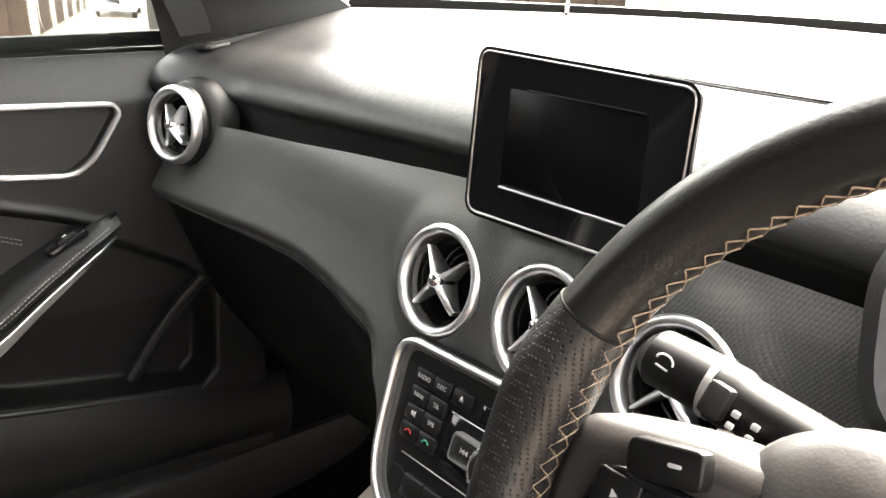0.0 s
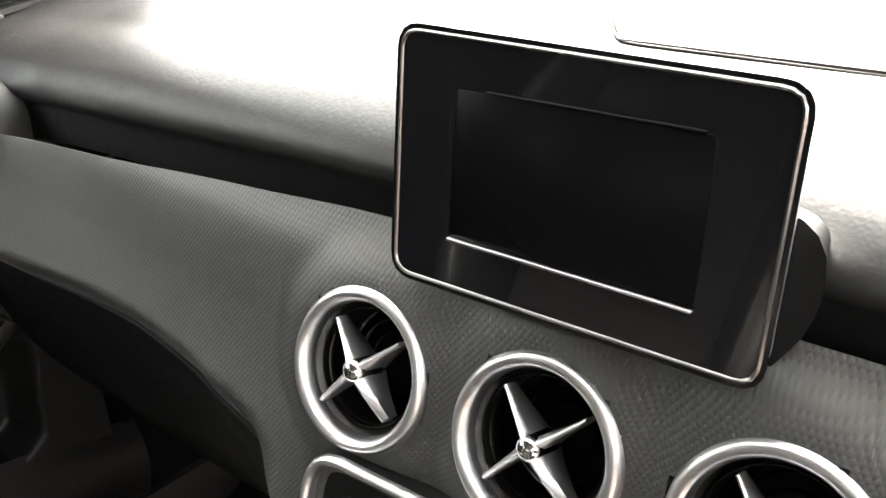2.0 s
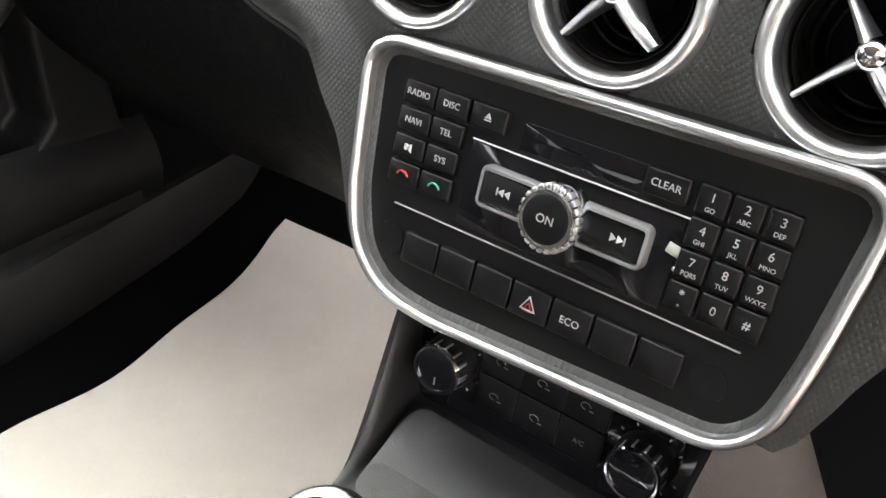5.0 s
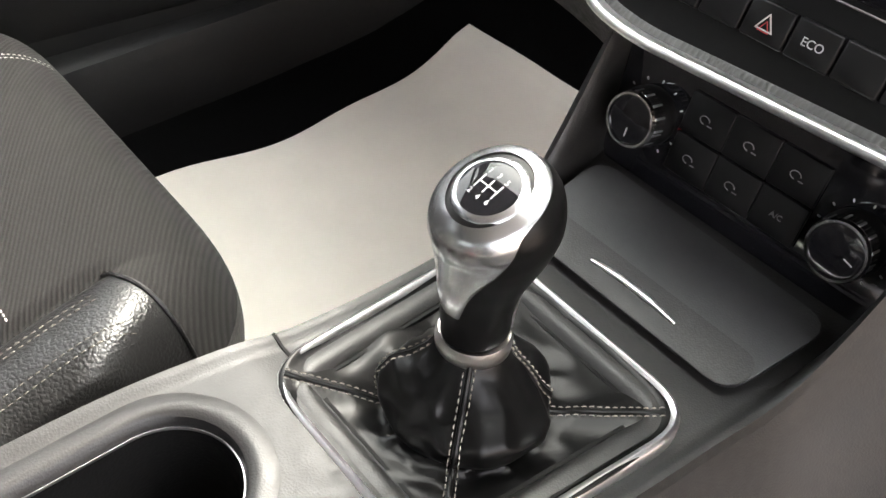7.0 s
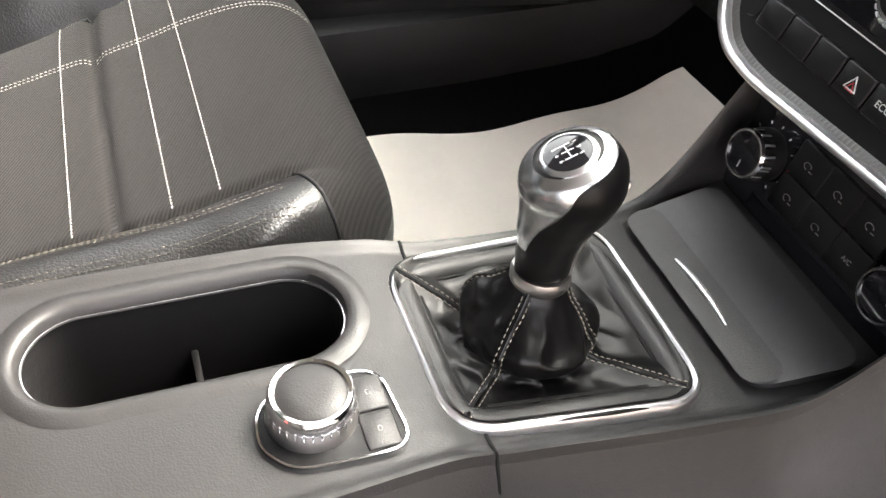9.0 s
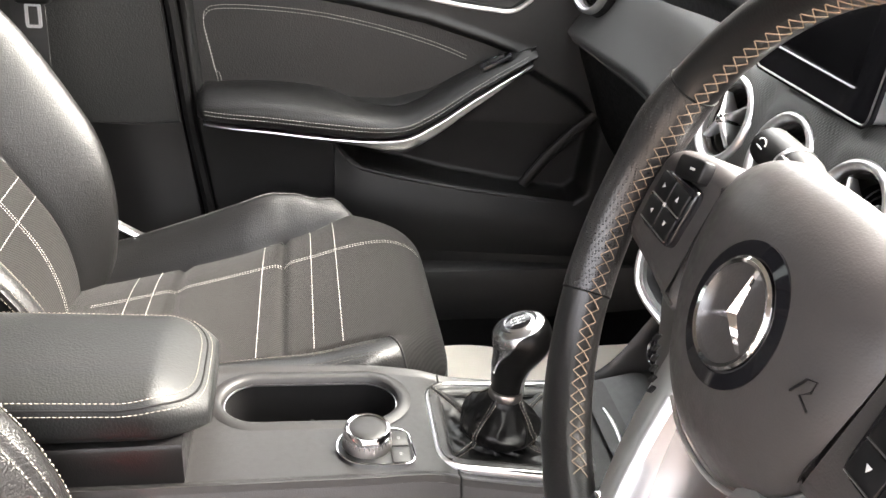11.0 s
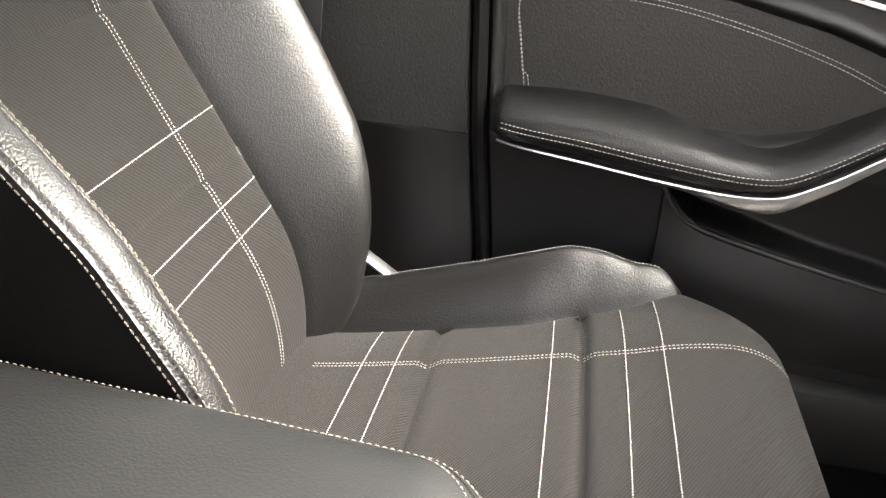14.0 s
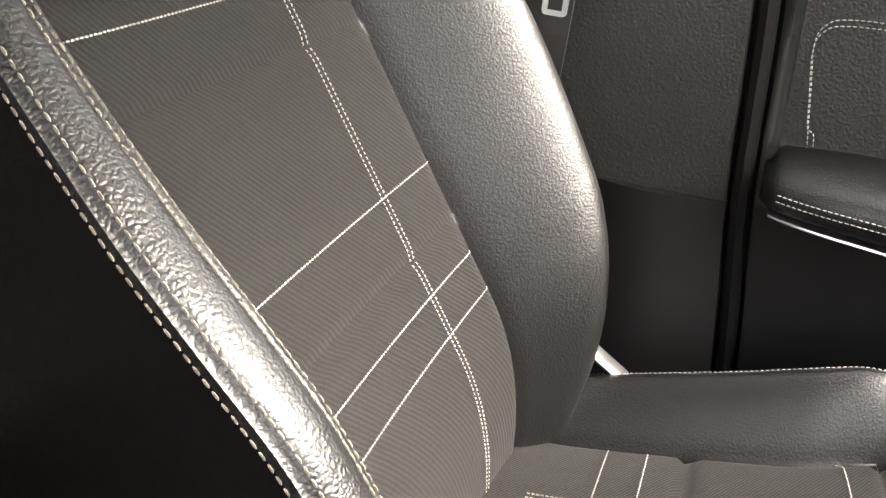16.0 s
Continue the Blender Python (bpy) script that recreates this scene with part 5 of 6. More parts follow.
def cushion_pt(x, k):
    p = sit_run[k]
    y, z = p.x, p.y
    front = step01(y, 0.18, 0.225)
    side = max(0.0, (abs(x - (OUT_N - 0.583) / 2) / 0.2355 - 0.40) / 0.60)
    yy = y - (0.092 * side ** 2 if x < XC else 0.078 * side ** 4) * step01(y, 0.06, 0.225)
    lean = (0.085 - 0.055 * step01(y, -0.05, 0.12)) * (x + 0.41) * (1 - (step01(y, 0.18, 0.24) if x > -0.41 else 0))
    lean -= 0.9 * max(0.0, -0.41 - x) ** 2
    sf = seam_f(yy)
    if x > SEAM_N:
        s = (x - SEAM_N) / (OUT_N - SEAM_N)
        roll = max(0.0, (s - 0.52) / 0.48)
        h = near_h(y) * math.sin(math.pi * 0.5 * min(1, s / 0.5)) - 0.024 * (1 - math.sqrt(1 - (0.985 * roll) ** 2)) - 0.16 * step01(s, 0.94, 1.0) * s
    elif x < sf and sf - OUT_F > 0.002:
        s = (sf - x) / (sf - OUT_F)
        h = far_h(yy) * math.sin(math.pi * min(1, s * 1.15) * 0.56) - 0.025 * max(0, s - 0.6) ** 2 * 4 - 0.16 * step01(s, 0.90, 1.0) * s * step01(sf - OUT_F, 0.002, 0.02)
    else:
        h = 0.004 * math.cos((x - XC) / 0.16 * 1.5) - 0.16 * step01(OUT_F + 0.006 - x, 0, 0.006)
    h -= 0.0045 * math.exp(-((x - SEAM_N) / 0.0045) ** 2) * (1 - step01(y, 0.14, 0.17))
    h -= 0.0045 * math.exp(-((x - sf) / 0.0045) ** 2) * (1 - step01(yy, 0.13, 0.16))
    if sf < x < SEAM_N:
        for sy in (-0.108, 0.032):
            h -= 0.0075 * math.exp(-((y - sy) / 0.0055) ** 2)
    return Vector((x, yy, max(0.14, z + h * (1 - 0.75 * front) + lean)))


def cloth_area(x, y):
    """True where the cushion is cloth: the middle, and all of the front beyond the slanting bolster tips."""
    if x > OUT_N - 0.010 or x < OUT_F + 0.010:
        return False
    if x > SEAM_N:
        return y > 0.148 + 0.40 * (x - SEAM_N)
    return x >= seam_f(y)


def split_parts(pts, cloth_test, parent, prefix):
    groups = {}
    for i in range(len(pts) - 1):
        for j in range(len(pts[0]) - 1):
            c = (pts[i][j] + pts[i + 1][j + 1]) / 2
            groups.setdefault(cloth_test(i, j, c), []).append((i, j))
    for name, cells in groups.items():
        bm, vs = bmesh.new(), {}
        for i, j in cells:
            f = []
            for a in ((i, j), (i, j + 1), (i + 1, j + 1), (i + 1, j)):
                if a not in vs:
                    vs[a] = bm.verts.new(pts[a[0]][a[1]])
                f.append(vs[a])
            bm.faces.new(f)
        nm, mt, lb = name
        part(nm, bm, mt, parent, lb, angle=85)


def line_on_cushion(pts):
    """A run of (x, y) laid on the cushion."""
    out = []
    for x, y in pts:
        run = [cushion_pt(x, q) for q in range(len(sit_run))]
        for p, q in zip(run, run[1:]):
            if p.y <= y <= q.y:
                out.append(p.lerp(q, (y - p.y) / max(1e-9, q.y - p.y)) + Vector((0, 0, 0.0004)))
                break
    return out


# backrest: a reclined line, bottom to top
BK0, BKD, BKN = Vector((0, -0.232, 0.327)), Vector((0, -0.525, 0.851)), Vector((0, 0.851, 0.525))
b_out_f = curve1([(-0.06, -0.545), (0.06, -0.558), (0.16, -0.578), (0.25, -0.585), (0.36, -0.572), (0.48, -0.545), (0.60, -0.52), (0.66, -0.49)])
b_hf = curve1([(-0.06, 0.040), (0.05, 0.074), (0.15, 0.096), (0.28, 0.098), (0.42, 0.078), (0.60, 0.035)])
b_hn = curve1([(-0.06, 0.070), (0.05, 0.108), (0.14, 0.121), (0.20, 0.120), (0.25, 0.112), (0.30, 0.099), (0.36, 0.083), (0.45, 0.062), (0.60, 0.035)])
b_seam_f = curve1([(-0.06, -0.478), (0.0, -0.485), (0.10, -0.490), (0.30, -0.490), (0.60, -0.470)])
b_seam_n = curve1([(-0.06, -0.192), (0.0, -0.186), (0.10, -0.180), (0.30, -0.180), (0.60, -0.20)])
b_out_n = curve1([(-0.06, -0.106), (0.06, -0.094), (0.16, -0.086), (0.25, -0.085), (0.36, -0.098), (0.48, -0.125), (0.60, -0.15), (0.66, -0.18)])


def back_pt(s, u):
    """s along the backrest in metres; u from -1 (far edge) to 1 (near edge), with the seams at -0.5 and 0.5, beyond 1 the sides."""
    sf, sn, of, on = b_seam_f(s), b_seam_n(s), b_out_f(s), b_out_n(s)
    if abs(u) <= 0.5:
        x = sf + (sn - sf) * (u + 0.5)
        w = -0.006 * (1 - (u / 0.5) ** 2) + 0.004
        for g in (0.173, 0.336):
            w -= 0.0022 * math.exp(-((s - g) / 0.0055) ** 2)
        w -= 0.004 * math.exp(-((abs(u) - 0.5) / 0.018) ** 2)
    elif abs(u) <= 1:
        q = (abs(u) - 0.5) / 0.5
        x = (sf + (of - sf) * q) if u < 0 else (sn + (on - sn) * q)
        w = (b_hn(s) if u > 0 else b_hf(s)) * math.sin(math.pi * (0.60 if u > 0 else 0.64) * q) ** 0.95 - 0.004 * math.exp(-(q / 0.04) ** 2)
        w -= 0.0034 * math.exp(-((q - 0.688) / 0.026) ** 2) * (u > 0) + 0.0025 * math.exp(-((q - 0.985) / 0.022) ** 2)
    else:
        q = abs(u) - 1
        x = (of + 0.012 * q) if u < 0 else (on - 0.012 * q)
        top_w = (b_hn(s) * 0.953) if u > 0 else (b_hf(s) * 0.909)
        w = top_w - 0.0016 - q * (top_w + 0.10)
    w -= 0.045 * (max(0.0, 0.10 - s) / 0.14) ** 2
    top = step01(s, 0.58, 0.66)
    return BK0 + BKD * (s - 0.0) + BKN * (w * (1 - top) - 0.03 * top) + Vector((x, 0, 0))


def make_seat(label):
    seat = thing("car_seat", (XC, -0.1, 0.1), label, "car seat", "front seats")
    xs = steps(OUT_F, SEAM_F - 0.012, 36) + steps(SEAM_F - 0.010, SEAM_F + 0.010, 10) + steps(SEAM_F + 0.013, SEAM_N - 0.013, 40) + steps(SEAM_N - 0.010, SEAM_N + 0.010, 10) + steps(SEAM_N + 0.012, OUT_N, 36)
    pts = [[cushion_pt(x, k) for k in range(len(sit_run))] for x in xs]

    def kind_c(i, j, c):
        x, y = xs[i], sit_run[j].x
        if sit_run[j].y < 0.335 and y > 0.19:
            return ("cushion_front_band", LEATHER, "black leather front band")
        if cloth_area(x, c.y if y > -0.05 else y):
            if y < -0.108:
                return ("cushion_rear_panel", CLOTH, "black ribbed cloth")
            return ("cushion_middle_panel", CLOTH, "black ribbed cloth") if y < 0.032 else ("cushion_front_panel", CLOTH, "black ribbed cloth")
        return ("cushion_bolster_inner", LEATHER, "black leather bolster") if x > XC else ("cushion_bolster_outer", LEATHER, "black leather bolster")
    split_parts(pts, kind_c, seat, "cushion")
    # stitched lines across and along the cushion
    for y in (-0.172, -0.140, 0.004, 0.068, 0.100):
        part("cross_stitching", stitches(line_on_cushion([(x, y) for x in steps(seam_f(y) + 0.004, -0.182, 60)]), (0, -0.25, 1), 0.0028, 0.0012, 0.0014, lift=0.0003), THREAD, seat, "pale stitch line")
    for off in (-0.0028, 0.0028):
        for a, b in ((-0.22, -0.109), (-0.107, 0.031), (0.033, 0.212)):
            part("long_stitching", stitches(line_on_cushion([(-0.410 + off, y) for y in steps(a, b, 24)]), (0, -0.25, 1), 0.0030, 0.0014, 0.0011), THREAD, seat, "pale double stitch line")
    # welts and seams of the bolsters
    for d in (0.016, 0.021, 0.042, 0.047):
        part("bolster_stitching", stitches(line_on_cushion([(SEAM_N + d, y) for y in steps(-0.20, 0.132 + 0.30 * d, 40)]), (0.25, -0.2, 1), 0.0034, 0.0016, 0.0007), BOLTHREAD, seat, "pale thread")
    part("bolster_stitching", stitches(line_on_cushion([(-0.568 - 0.008 * step01(y, 0.02, 0.14), y) for y in steps(-0.22, 0.135, 60)]), (-0.5, -0.2, 1), 0.0036, 0.0014, 0.0011), THREAD, seat, "pale thread")
    part("front_seam", tube(line_on_cushion([(SEAM_N + t * 0.060, 0.148 + 0.40 * t * 0.060) for t in steps(0.0, 0.92, 24)]), 0.0014, 8), LEATHER, seat)
    part("front_seam", tube(line_on_cushion([(seam_f(y), y) for y in steps(0.0, 0.158, 40)]), 0.0016, 8), LEATHER, seat)
    part("cushion_base", loft([[Vector((XC + a, y, z)) for a, z in rrect(0.462, 0.17, 0.03) for z in (z + 0.175,)] for y in steps(-0.27, 0.150, 6)]), HARD, seat, "black seat base shell")

    # backrest
    ss = steps(-0.05, 0.66, 110)
    uu = steps(-2, -1.05, 8) + [-1.02] + steps(-1.0, -0.53, 44) + steps(-0.515, -0.485, 6) + steps(-0.47, 0.47, 40) + steps(0.485, 0.515, 6) + steps(0.53, 1.0, 56) + [1.02] + steps(1.05, 2, 8)
    bp = [[back_pt(s, u) for u in uu] for s in ss]

    def kind_b(i, j, c):
        u, s = (uu[j] + uu[j + 1]) / 2, ss[i]
        if abs(u) < 0.5:
            return ("backrest_lower_panel", CLOTH, "black ribbed cloth") if s < 0.173 else (("backrest_middle_panel", CLOTH, "black ribbed cloth") if s < 0.336 else ("backrest_upper_panel", CLOTH, "black ribbed cloth"))
        # Same leather as the bolsters; its shade is painted in with a duller black.
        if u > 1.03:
            return ("backrest_side", GLOVE_SHADE, "plain black vinyl side")
        return ("backrest_bolster_inner", LEATHER, "black leather bolster") if u > 0 else ("backrest_bolster_outer", LEATHER, "black leather bolster")
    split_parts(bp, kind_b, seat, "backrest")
    part("backrest_shell", loft([[BK0 + BKD * s + BKN * w + Vector((x, 0, 0)) for x, w in ((b_out_f(s) + 0.012, -0.06), (b_out_n(s) - 0.012, -0.06), (b_out_n(s) - 0.03, -0.10), (b_out_f(s) + 0.03, -0.10))] for s in steps(-0.05, 0.64, 20)]), HARD, seat, "black backrest shell")

    def on_back(s, x):
        sf, sn = b_seam_f(s), b_seam_n(s)
        return back_pt(s, (x - sf) / (sn - sf) - 0.5) + BKN * 0.0005
    for s in (0.112, 0.1445, 0.2225, 0.379):
        part("cross_stitching", stitches([on_back(s, x) for x in steps(b_seam_f(s) + 0.004, b_seam_n(s) - 0.004, 50)], BKN, 0.0028, 0.0012, 0.0014, lift=0.0003), THREAD, seat, "pale stitch line")
    for off in (-0.0028, 0.0028):
        for a, b in ((-0.03, 0.1722), (0.1738, 0.3352), (0.3368, 0.56)):
            part("long_stitching", stitches([on_back(s, -0.407 + off) for s in steps(a, b, 30)], BKN, 0.0030, 0.0014, 0.0011), THREAD, seat, "pale double stitch line")
    for u in (0.822, 0.866, 0.978, 1.024):
        part("bolster_stitching", stitches([back_pt(s, u) + (BKN + Vector((0.6, 0, 0))) * 0.0007 for s in steps(-0.03, 0.58, 90)], (BKN + Vector((0.6, 0, 0))), 0.0042, 0.0018, 0.0012), BOLTHREAD, seat, "pale thread seam")
    part("bolster_stitching", stitches([back_pt(s, -1.0) + BKN * 0.0014 + Vector((-0.0012, 0, 0)) for s in steps(-0.03, 0.58, 90)], (BKN + Vector((-0.6, 0, 0))), 0.0036, 0.0014, 0.0012), THREAD, seat, "pale thread seam")
    part("headrest", loft([[BK0 + BKD * (0.70 + q * 0.16) + BKN * (w - 0.01) + Vector((XC + x, 0, 0)) for x, w in rrect(0.25 - 0.05 * abs(2 * q - 1) ** 3, 0.08, 0.035)] for q in steps(0, 1, 10)]), LEATHER, seat, "black leather headrest")
    part("recliner_bracket", tube([(-0.575, -0.175, 0.315), (-0.568, -0.225, 0.352), (-0.56, -0.29, 0.40)], 0.011, 8, flat=0.5), SILVER, seat, "bright metal recliner bracket")
    return seat


passenger_seat = make_seat("black passenger car seat of leather and ribbed cloth, pale stitching")
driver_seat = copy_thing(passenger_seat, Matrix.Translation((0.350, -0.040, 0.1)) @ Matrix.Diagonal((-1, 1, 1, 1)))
driver_seat["label"] = "black driver's car seat of leather and ribbed cloth"

# ================================================================ steering wheel
WT = radians(19.7)
wm = frame_of((0.334, 0.255, 0.727), (1, 0, 0), (0, math.sin(WT), math.cos(WT)))
RW, RT = 0.1612, 0.0136
wheel = thing("steering_wheel", (0.343, 0.24, 0.733), "black leather steering wheel with silver lower spoke and tan stitching", "steering wheel")


def rim_pt(a, b, grow=0.0):
    """a round the wheel (0 at its right, 90 at its top), b round the rim's own section (0 outward, 90 to the driver)."""
    thumb = 0.0022 * (math.exp(-((a - 166) / 8) ** 2) + math.exp(-((a - 14) / 8) ** 2))
    r1, r2 = RT + grow + thumb, RT * 1.10 + grow + thumb
    ra = RW + r1 * math.cos(radians(b))
    return wm @ Vector((ra * math.cos(radians(a)), ra * math.sin(radians(a)), r2 * math.sin(radians(b))))


def rim_part(a0, a1, material, label, grow=0.0):
    n = max(6, int(abs(a1 - a0) / 2.5))
    part("rim", loft([[rim_pt(a, 360 * i / 24, grow) for i in range(24)] for a in steps(a0, a1, n)]), material, wheel, label)


for a0, a1, mt, lb, g in ((24, 156, RIML, "smooth black leather rim", 0), (156, 207, PERF, "perforated leather rim grip", 0.0006), (207, 333, RIML, "smooth black leather rim", 0), (333, 384, PERF, "perforated leather rim grip", 0.0006)):
    rim_part(a0, a1, mt, lb, g)
for a in (24, 156, 207, 333):
    part("rim_joint", tube([rim_pt(a, b, 0.0002) for b in range(0, 361, 15)], 0.0007, 6), DARK, wheel)
bm = bmesh.new()
a = 12.0
while a < 360 + 10:
    if not (250 < a < 290):
        for b0, b1 in ((160, 195), (195, 160)):
            tube([rim_pt(a, b0, 0.0005), rim_pt(a + 1.3, (b0 + b1) / 2, 0.0007), rim_pt(a + 3.0, b1, 0.0004)], 0.00038, 4, bm)
    a += 3.1
part("rim_stitching", bm, TAN, wheel, "tan cross stitching")

# airbag cover: a domed shield
pad_out = rounded_poly([(-0.056, 0.058), (0.0, 0.062), (0.056, 0.058), (0.082, 0.040), (0.079, -0.010), (0.046, -0.054), (0.018, -0.068), (-0.018, -0.068), (-0.046, -0.054), (-0.079, -0.010), (-0.082, 0.040)], 0.030, 6)
levels = ((0.004, -0.024), (0.0, -0.018), (0.0015, -0.013), (0.005, -0.008), (0.012, -0.0015), (0.022, 0.0045), (0.036, 0.0090), (0.050, 0.0110), (0.060, 0.0115))
part("airbag_cover", loft([[wm @ Vector((1.10 * x * (1 - d / 0.075), 1.10 * y * (1 - d / 0.075), w - 0.001)) for x, y in pad_out] for d, w in levels]), AIRBAG, wheel, "domed soft black airbag cover", angle=70)
em = at(wm, 0.0, 0.0, 0.009)
emblem = part("emblem_recess", ring([(0.0005, -0.004), (0.0255, -0.004), (0.0275, 0.0018), (0.0345, 0.0008), (0.0345, -0.010), (0.0005, -0.010)], em, 48), PIANO, wheel, "round badge recess")
part("emblem_ring", ring([(0.0225, -0.003), (0.0232, 0.0036), (0.0250, 0.0042), (0.0264, 0.0030), (0.0268, -0.003)], em, 48), CHROME, emblem, "chrome badge ring")
for q in (90, 210, 330):
    c, s = math.cos(radians(q)), math.sin(radians(q))
    secs = []
    for d in steps(0, 1, 6):
        r, w = 0.0235 * d, 0.0052 * (1 - d) + 0.0007
        secs.append([em @ Vector((c * r - s * u, s * r + c * u, h)) for u, h in ((-w, -0.003), (0, 0.0050 - 0.002 * d), (w, -0.003))])
    part("emblem_arm", loft(secs), CHROME, emblem, "chrome badge arm", smooth=False)
part("cover_mark", tube([at(wm, 0.058, 0.002, 0.0085) @ Vector(p) for p in ((-0.006, -0.005, 0), (-0.001, 0.004, 0.0004), (0.004, 0.006, 0.0002), (0.004, 0.001, 0), (0.0, -0.003, 0.0004), (0.007, -0.006, -0.0006))], 0.0006, 5), HARD, wheel)
for i in range(6):
    part("cover_mark", slab(rrect(0.0016, 0.005, 0.0004, 1), -0.002, 0.0006, 0.0002, at(wm, -0.052 + i * 0.0038, -0.046 - 0.004 * i, 0.003, -20)), HARD, wheel)

# side spokes with their key groups
ws_ = at(wm, 0, 0, 0.013)
for sgn in (-1, 1):
    sp = [(sgn * 0.066, 0.044), (sgn * 0.100, 0.042), (sgn * 0.128, 0.036), (sgn * 0.150, 0.030), (sgn * 0.153, 0.0), (sgn * 0.150, -0.030), (sgn * 0.105, -0.034), (sgn * 0.062, -0.040)]
    sp = sp if sgn < 0 else sp[::-1]
    spoke = part("spoke", slab(rounded_poly(sp, 0.012, 4), -0.044, -0.0155, 0.011, ws_), AIRBAG, wheel, "black side spoke")
    kg = [(sgn * 0.086, 0.025), (sgn * 0.124, 0.023), (sgn * 0.131, 0.004), (sgn * 0.126, -0.012), (sgn * 0.087, -0.011)]
    kg = kg if sgn < 0 else kg[::-1]
    part("key_pad", slab(rounded_poly(kg, 0.006, 3), -0.016, -0.0105, 0.0015, ws_), PIANO, spoke, "gloss black key pad")
    for u, v, turn_k in ((0.0985, 0.0138, 0), (0.0985, -0.0014, 180), (0.1172, 0.0138, -90), (0.1172, -0.0014, 90)):
        kk = part("key", slab(rrect(0.0178, 0.0142, 0.0014, 2), -0.011, -0.0094, 0.0006, at(ws_, sgn * u, v)), KEY, spoke)
        part("key_edge", slab(rrect(0.0170, 0.0005, 0.0002, 1), -0.011, -0.0092, 0.0001, at(ws_, sgn * u, v) @ pose(0, -0.0073, 0)), DULLSILVER, spoke)
        part("symbol", slab([(-0.0016, -0.0014), (0.0016, -0.0014), (0.0, 0.0016)], -0.0098, -0.0092, 0.0001, at(ws_, sgn * u, v, 0, turn_k)), INK, spoke)
    part("symbol", slab(rrect(0.0028, 0.0022, 0.0005, 2), -0.011, -0.0092, 0.0002, at(ws_, sgn * 0.108, 0.0062)), INK, spoke)
    part("key", slab(rrect(0.028, 0.013, 0.003, 2), -0.016, -0.0092, 0.0012, at(ws_, sgn * 0.104, 0.031, 0, -sgn * 12)), KEY, spoke)
    part("symbol", slab(rrect(0.005, 0.0014, 0.0004, 1), -0.0100, -0.0089, 0.0002, at(ws_, sgn * 0.100, 0.032, 0, -sgn * 12)), INK, spoke)

# bright line under the cover, the grey lower bezel and the two silver bars of the lower spoke
trim_line = [wm @ Vector((1.10 * x * 1.022, 1.10 * y * 1.022, -0.0135)) for x, y in even(pad_out, 120)]
low_i = [i for i in range(120) if (even(pad_out, 120)[i][1] < 0.030)]
first = next(i for i in low_i if (i - 1) % 120 not in low_i)
part("cover_trim", tube([trim_line[(first + k) % 120] for k in range(len(low_i))], 0.0015, 8), SILVER, wheel, "thin silver line round the cover")
bezel_out = rounded_poly([(0.070, -0.028), (0.121, -0.036), (0.072, -0.088), (0.050, -0.128), (0.044, -0.150), (-0.044, -0.150), (-0.050, -0.128), (-0.072, -0.088), (-0.121, -0.036), (-0.070, -0.028)], 0.016, 5)[::-1]
part("lower_bezel", slab(bezel_out, -0.040, -0.022, 0.009, wm), GREYSATIN, wheel, "satin grey lower spoke bezel")
for sgn in (-1, 1):
    secs = []
    for d in steps(0, 1, 14):
        y = -0.056 - d * 0.092
        x = sgn * (0.048 - 0.026 * d + 0.004 * math.sin(math.pi * d))
        w, h = 0.0135 - 0.002 * d, -0.014 + 0.010 * d
        secs.append([wm @ Vector((x + a * w, y, h + b)) for a, b in ((-1, -0.018), (-1, -0.003), (-0.8, 0.0), (-0.5, 0.002), (0.5, 0.002), (0.8, 0.0), (1, -0.003), (1, -0.018))])
    part("spoke_bar", loft(secs), SILVER, wheel, "satin silver spoke bar")
    part("spoke_tip", slab(rounded_poly([(sgn * 0.022 - 0.012, -0.134), (sgn * 0.022 - 0.010, -0.152), (sgn * 0.022 + 0.010, -0.152), (sgn * 0.022 + 0.012, -0.134)], 0.003), -0.012, 0.0, 0.0015, wm), CHROME, wheel, "chrome spoke tip")
part("hub_back", slab(rounded_poly([(-0.07, 0.05), (0.07, 0.05), (0.065, -0.04), (0.03, -0.08), (-0.03, -0.08), (-0.065, -0.04)], 0.03), -0.060, -0.024, 0.006, wm), HARD, wheel, "black hub housing")

# steering column, its stalk and the instrument hood
column = thing("steering_column", (0.343, 0.34, 0.69), "black plastic steering column shroud with a control stalk", "steering column")
cmx = wm @ pose(0, -0.005, -0.06, 180, 0, 0)
part("shroud", loft([[cmx @ Vector((x * k, y * k, w)) for x, y in rrect(0.13, 0.11, 0.04)] for k, w in ((0.8, 0.0), (1.0, 0.015), (1.0, 0.09), (1.05, 0.20))]), HARD, column, "black column shroud")
stalk_line = [(0.290, 0.352, 0.718), (0.255, 0.349, 0.730), (0.215, 0.346, 0.739), (0.190, 0.344, 0.744), (0.166, 0.342, 0.747)]
stalk = part("stalk", tube(smoothed(stalk_line, 6), lambda s: 0.0165 - 0.003 * s + 0.002 * (s > 0.55) - 0.004 * (s > 0.97), 20, flat=0.8, up=(0, 0.5, 1)), KEY, column, "black control stalk with silver band")
part("stalk_band", tube([(0.1985, 0.3447, 0.7425), (0.1955, 0.3444, 0.7430)], 0.0172, 20, flat=0.8, up=(0, 0.5, 1)), SILVER, stalk)
sm = frame_of((0.181, 0.3300, 0.7525), (1, 0, -0.2), (0, 0.45, 1))
part("stalk_symbol", tube([at(sm, 0, 0, 0.001) @ Vector((0.004 * math.cos(radians(q)), 0.003 * math.sin(radians(q)), 0)) for q in range(0, 200, 25)], 0.0005, 5), INK, stalk)
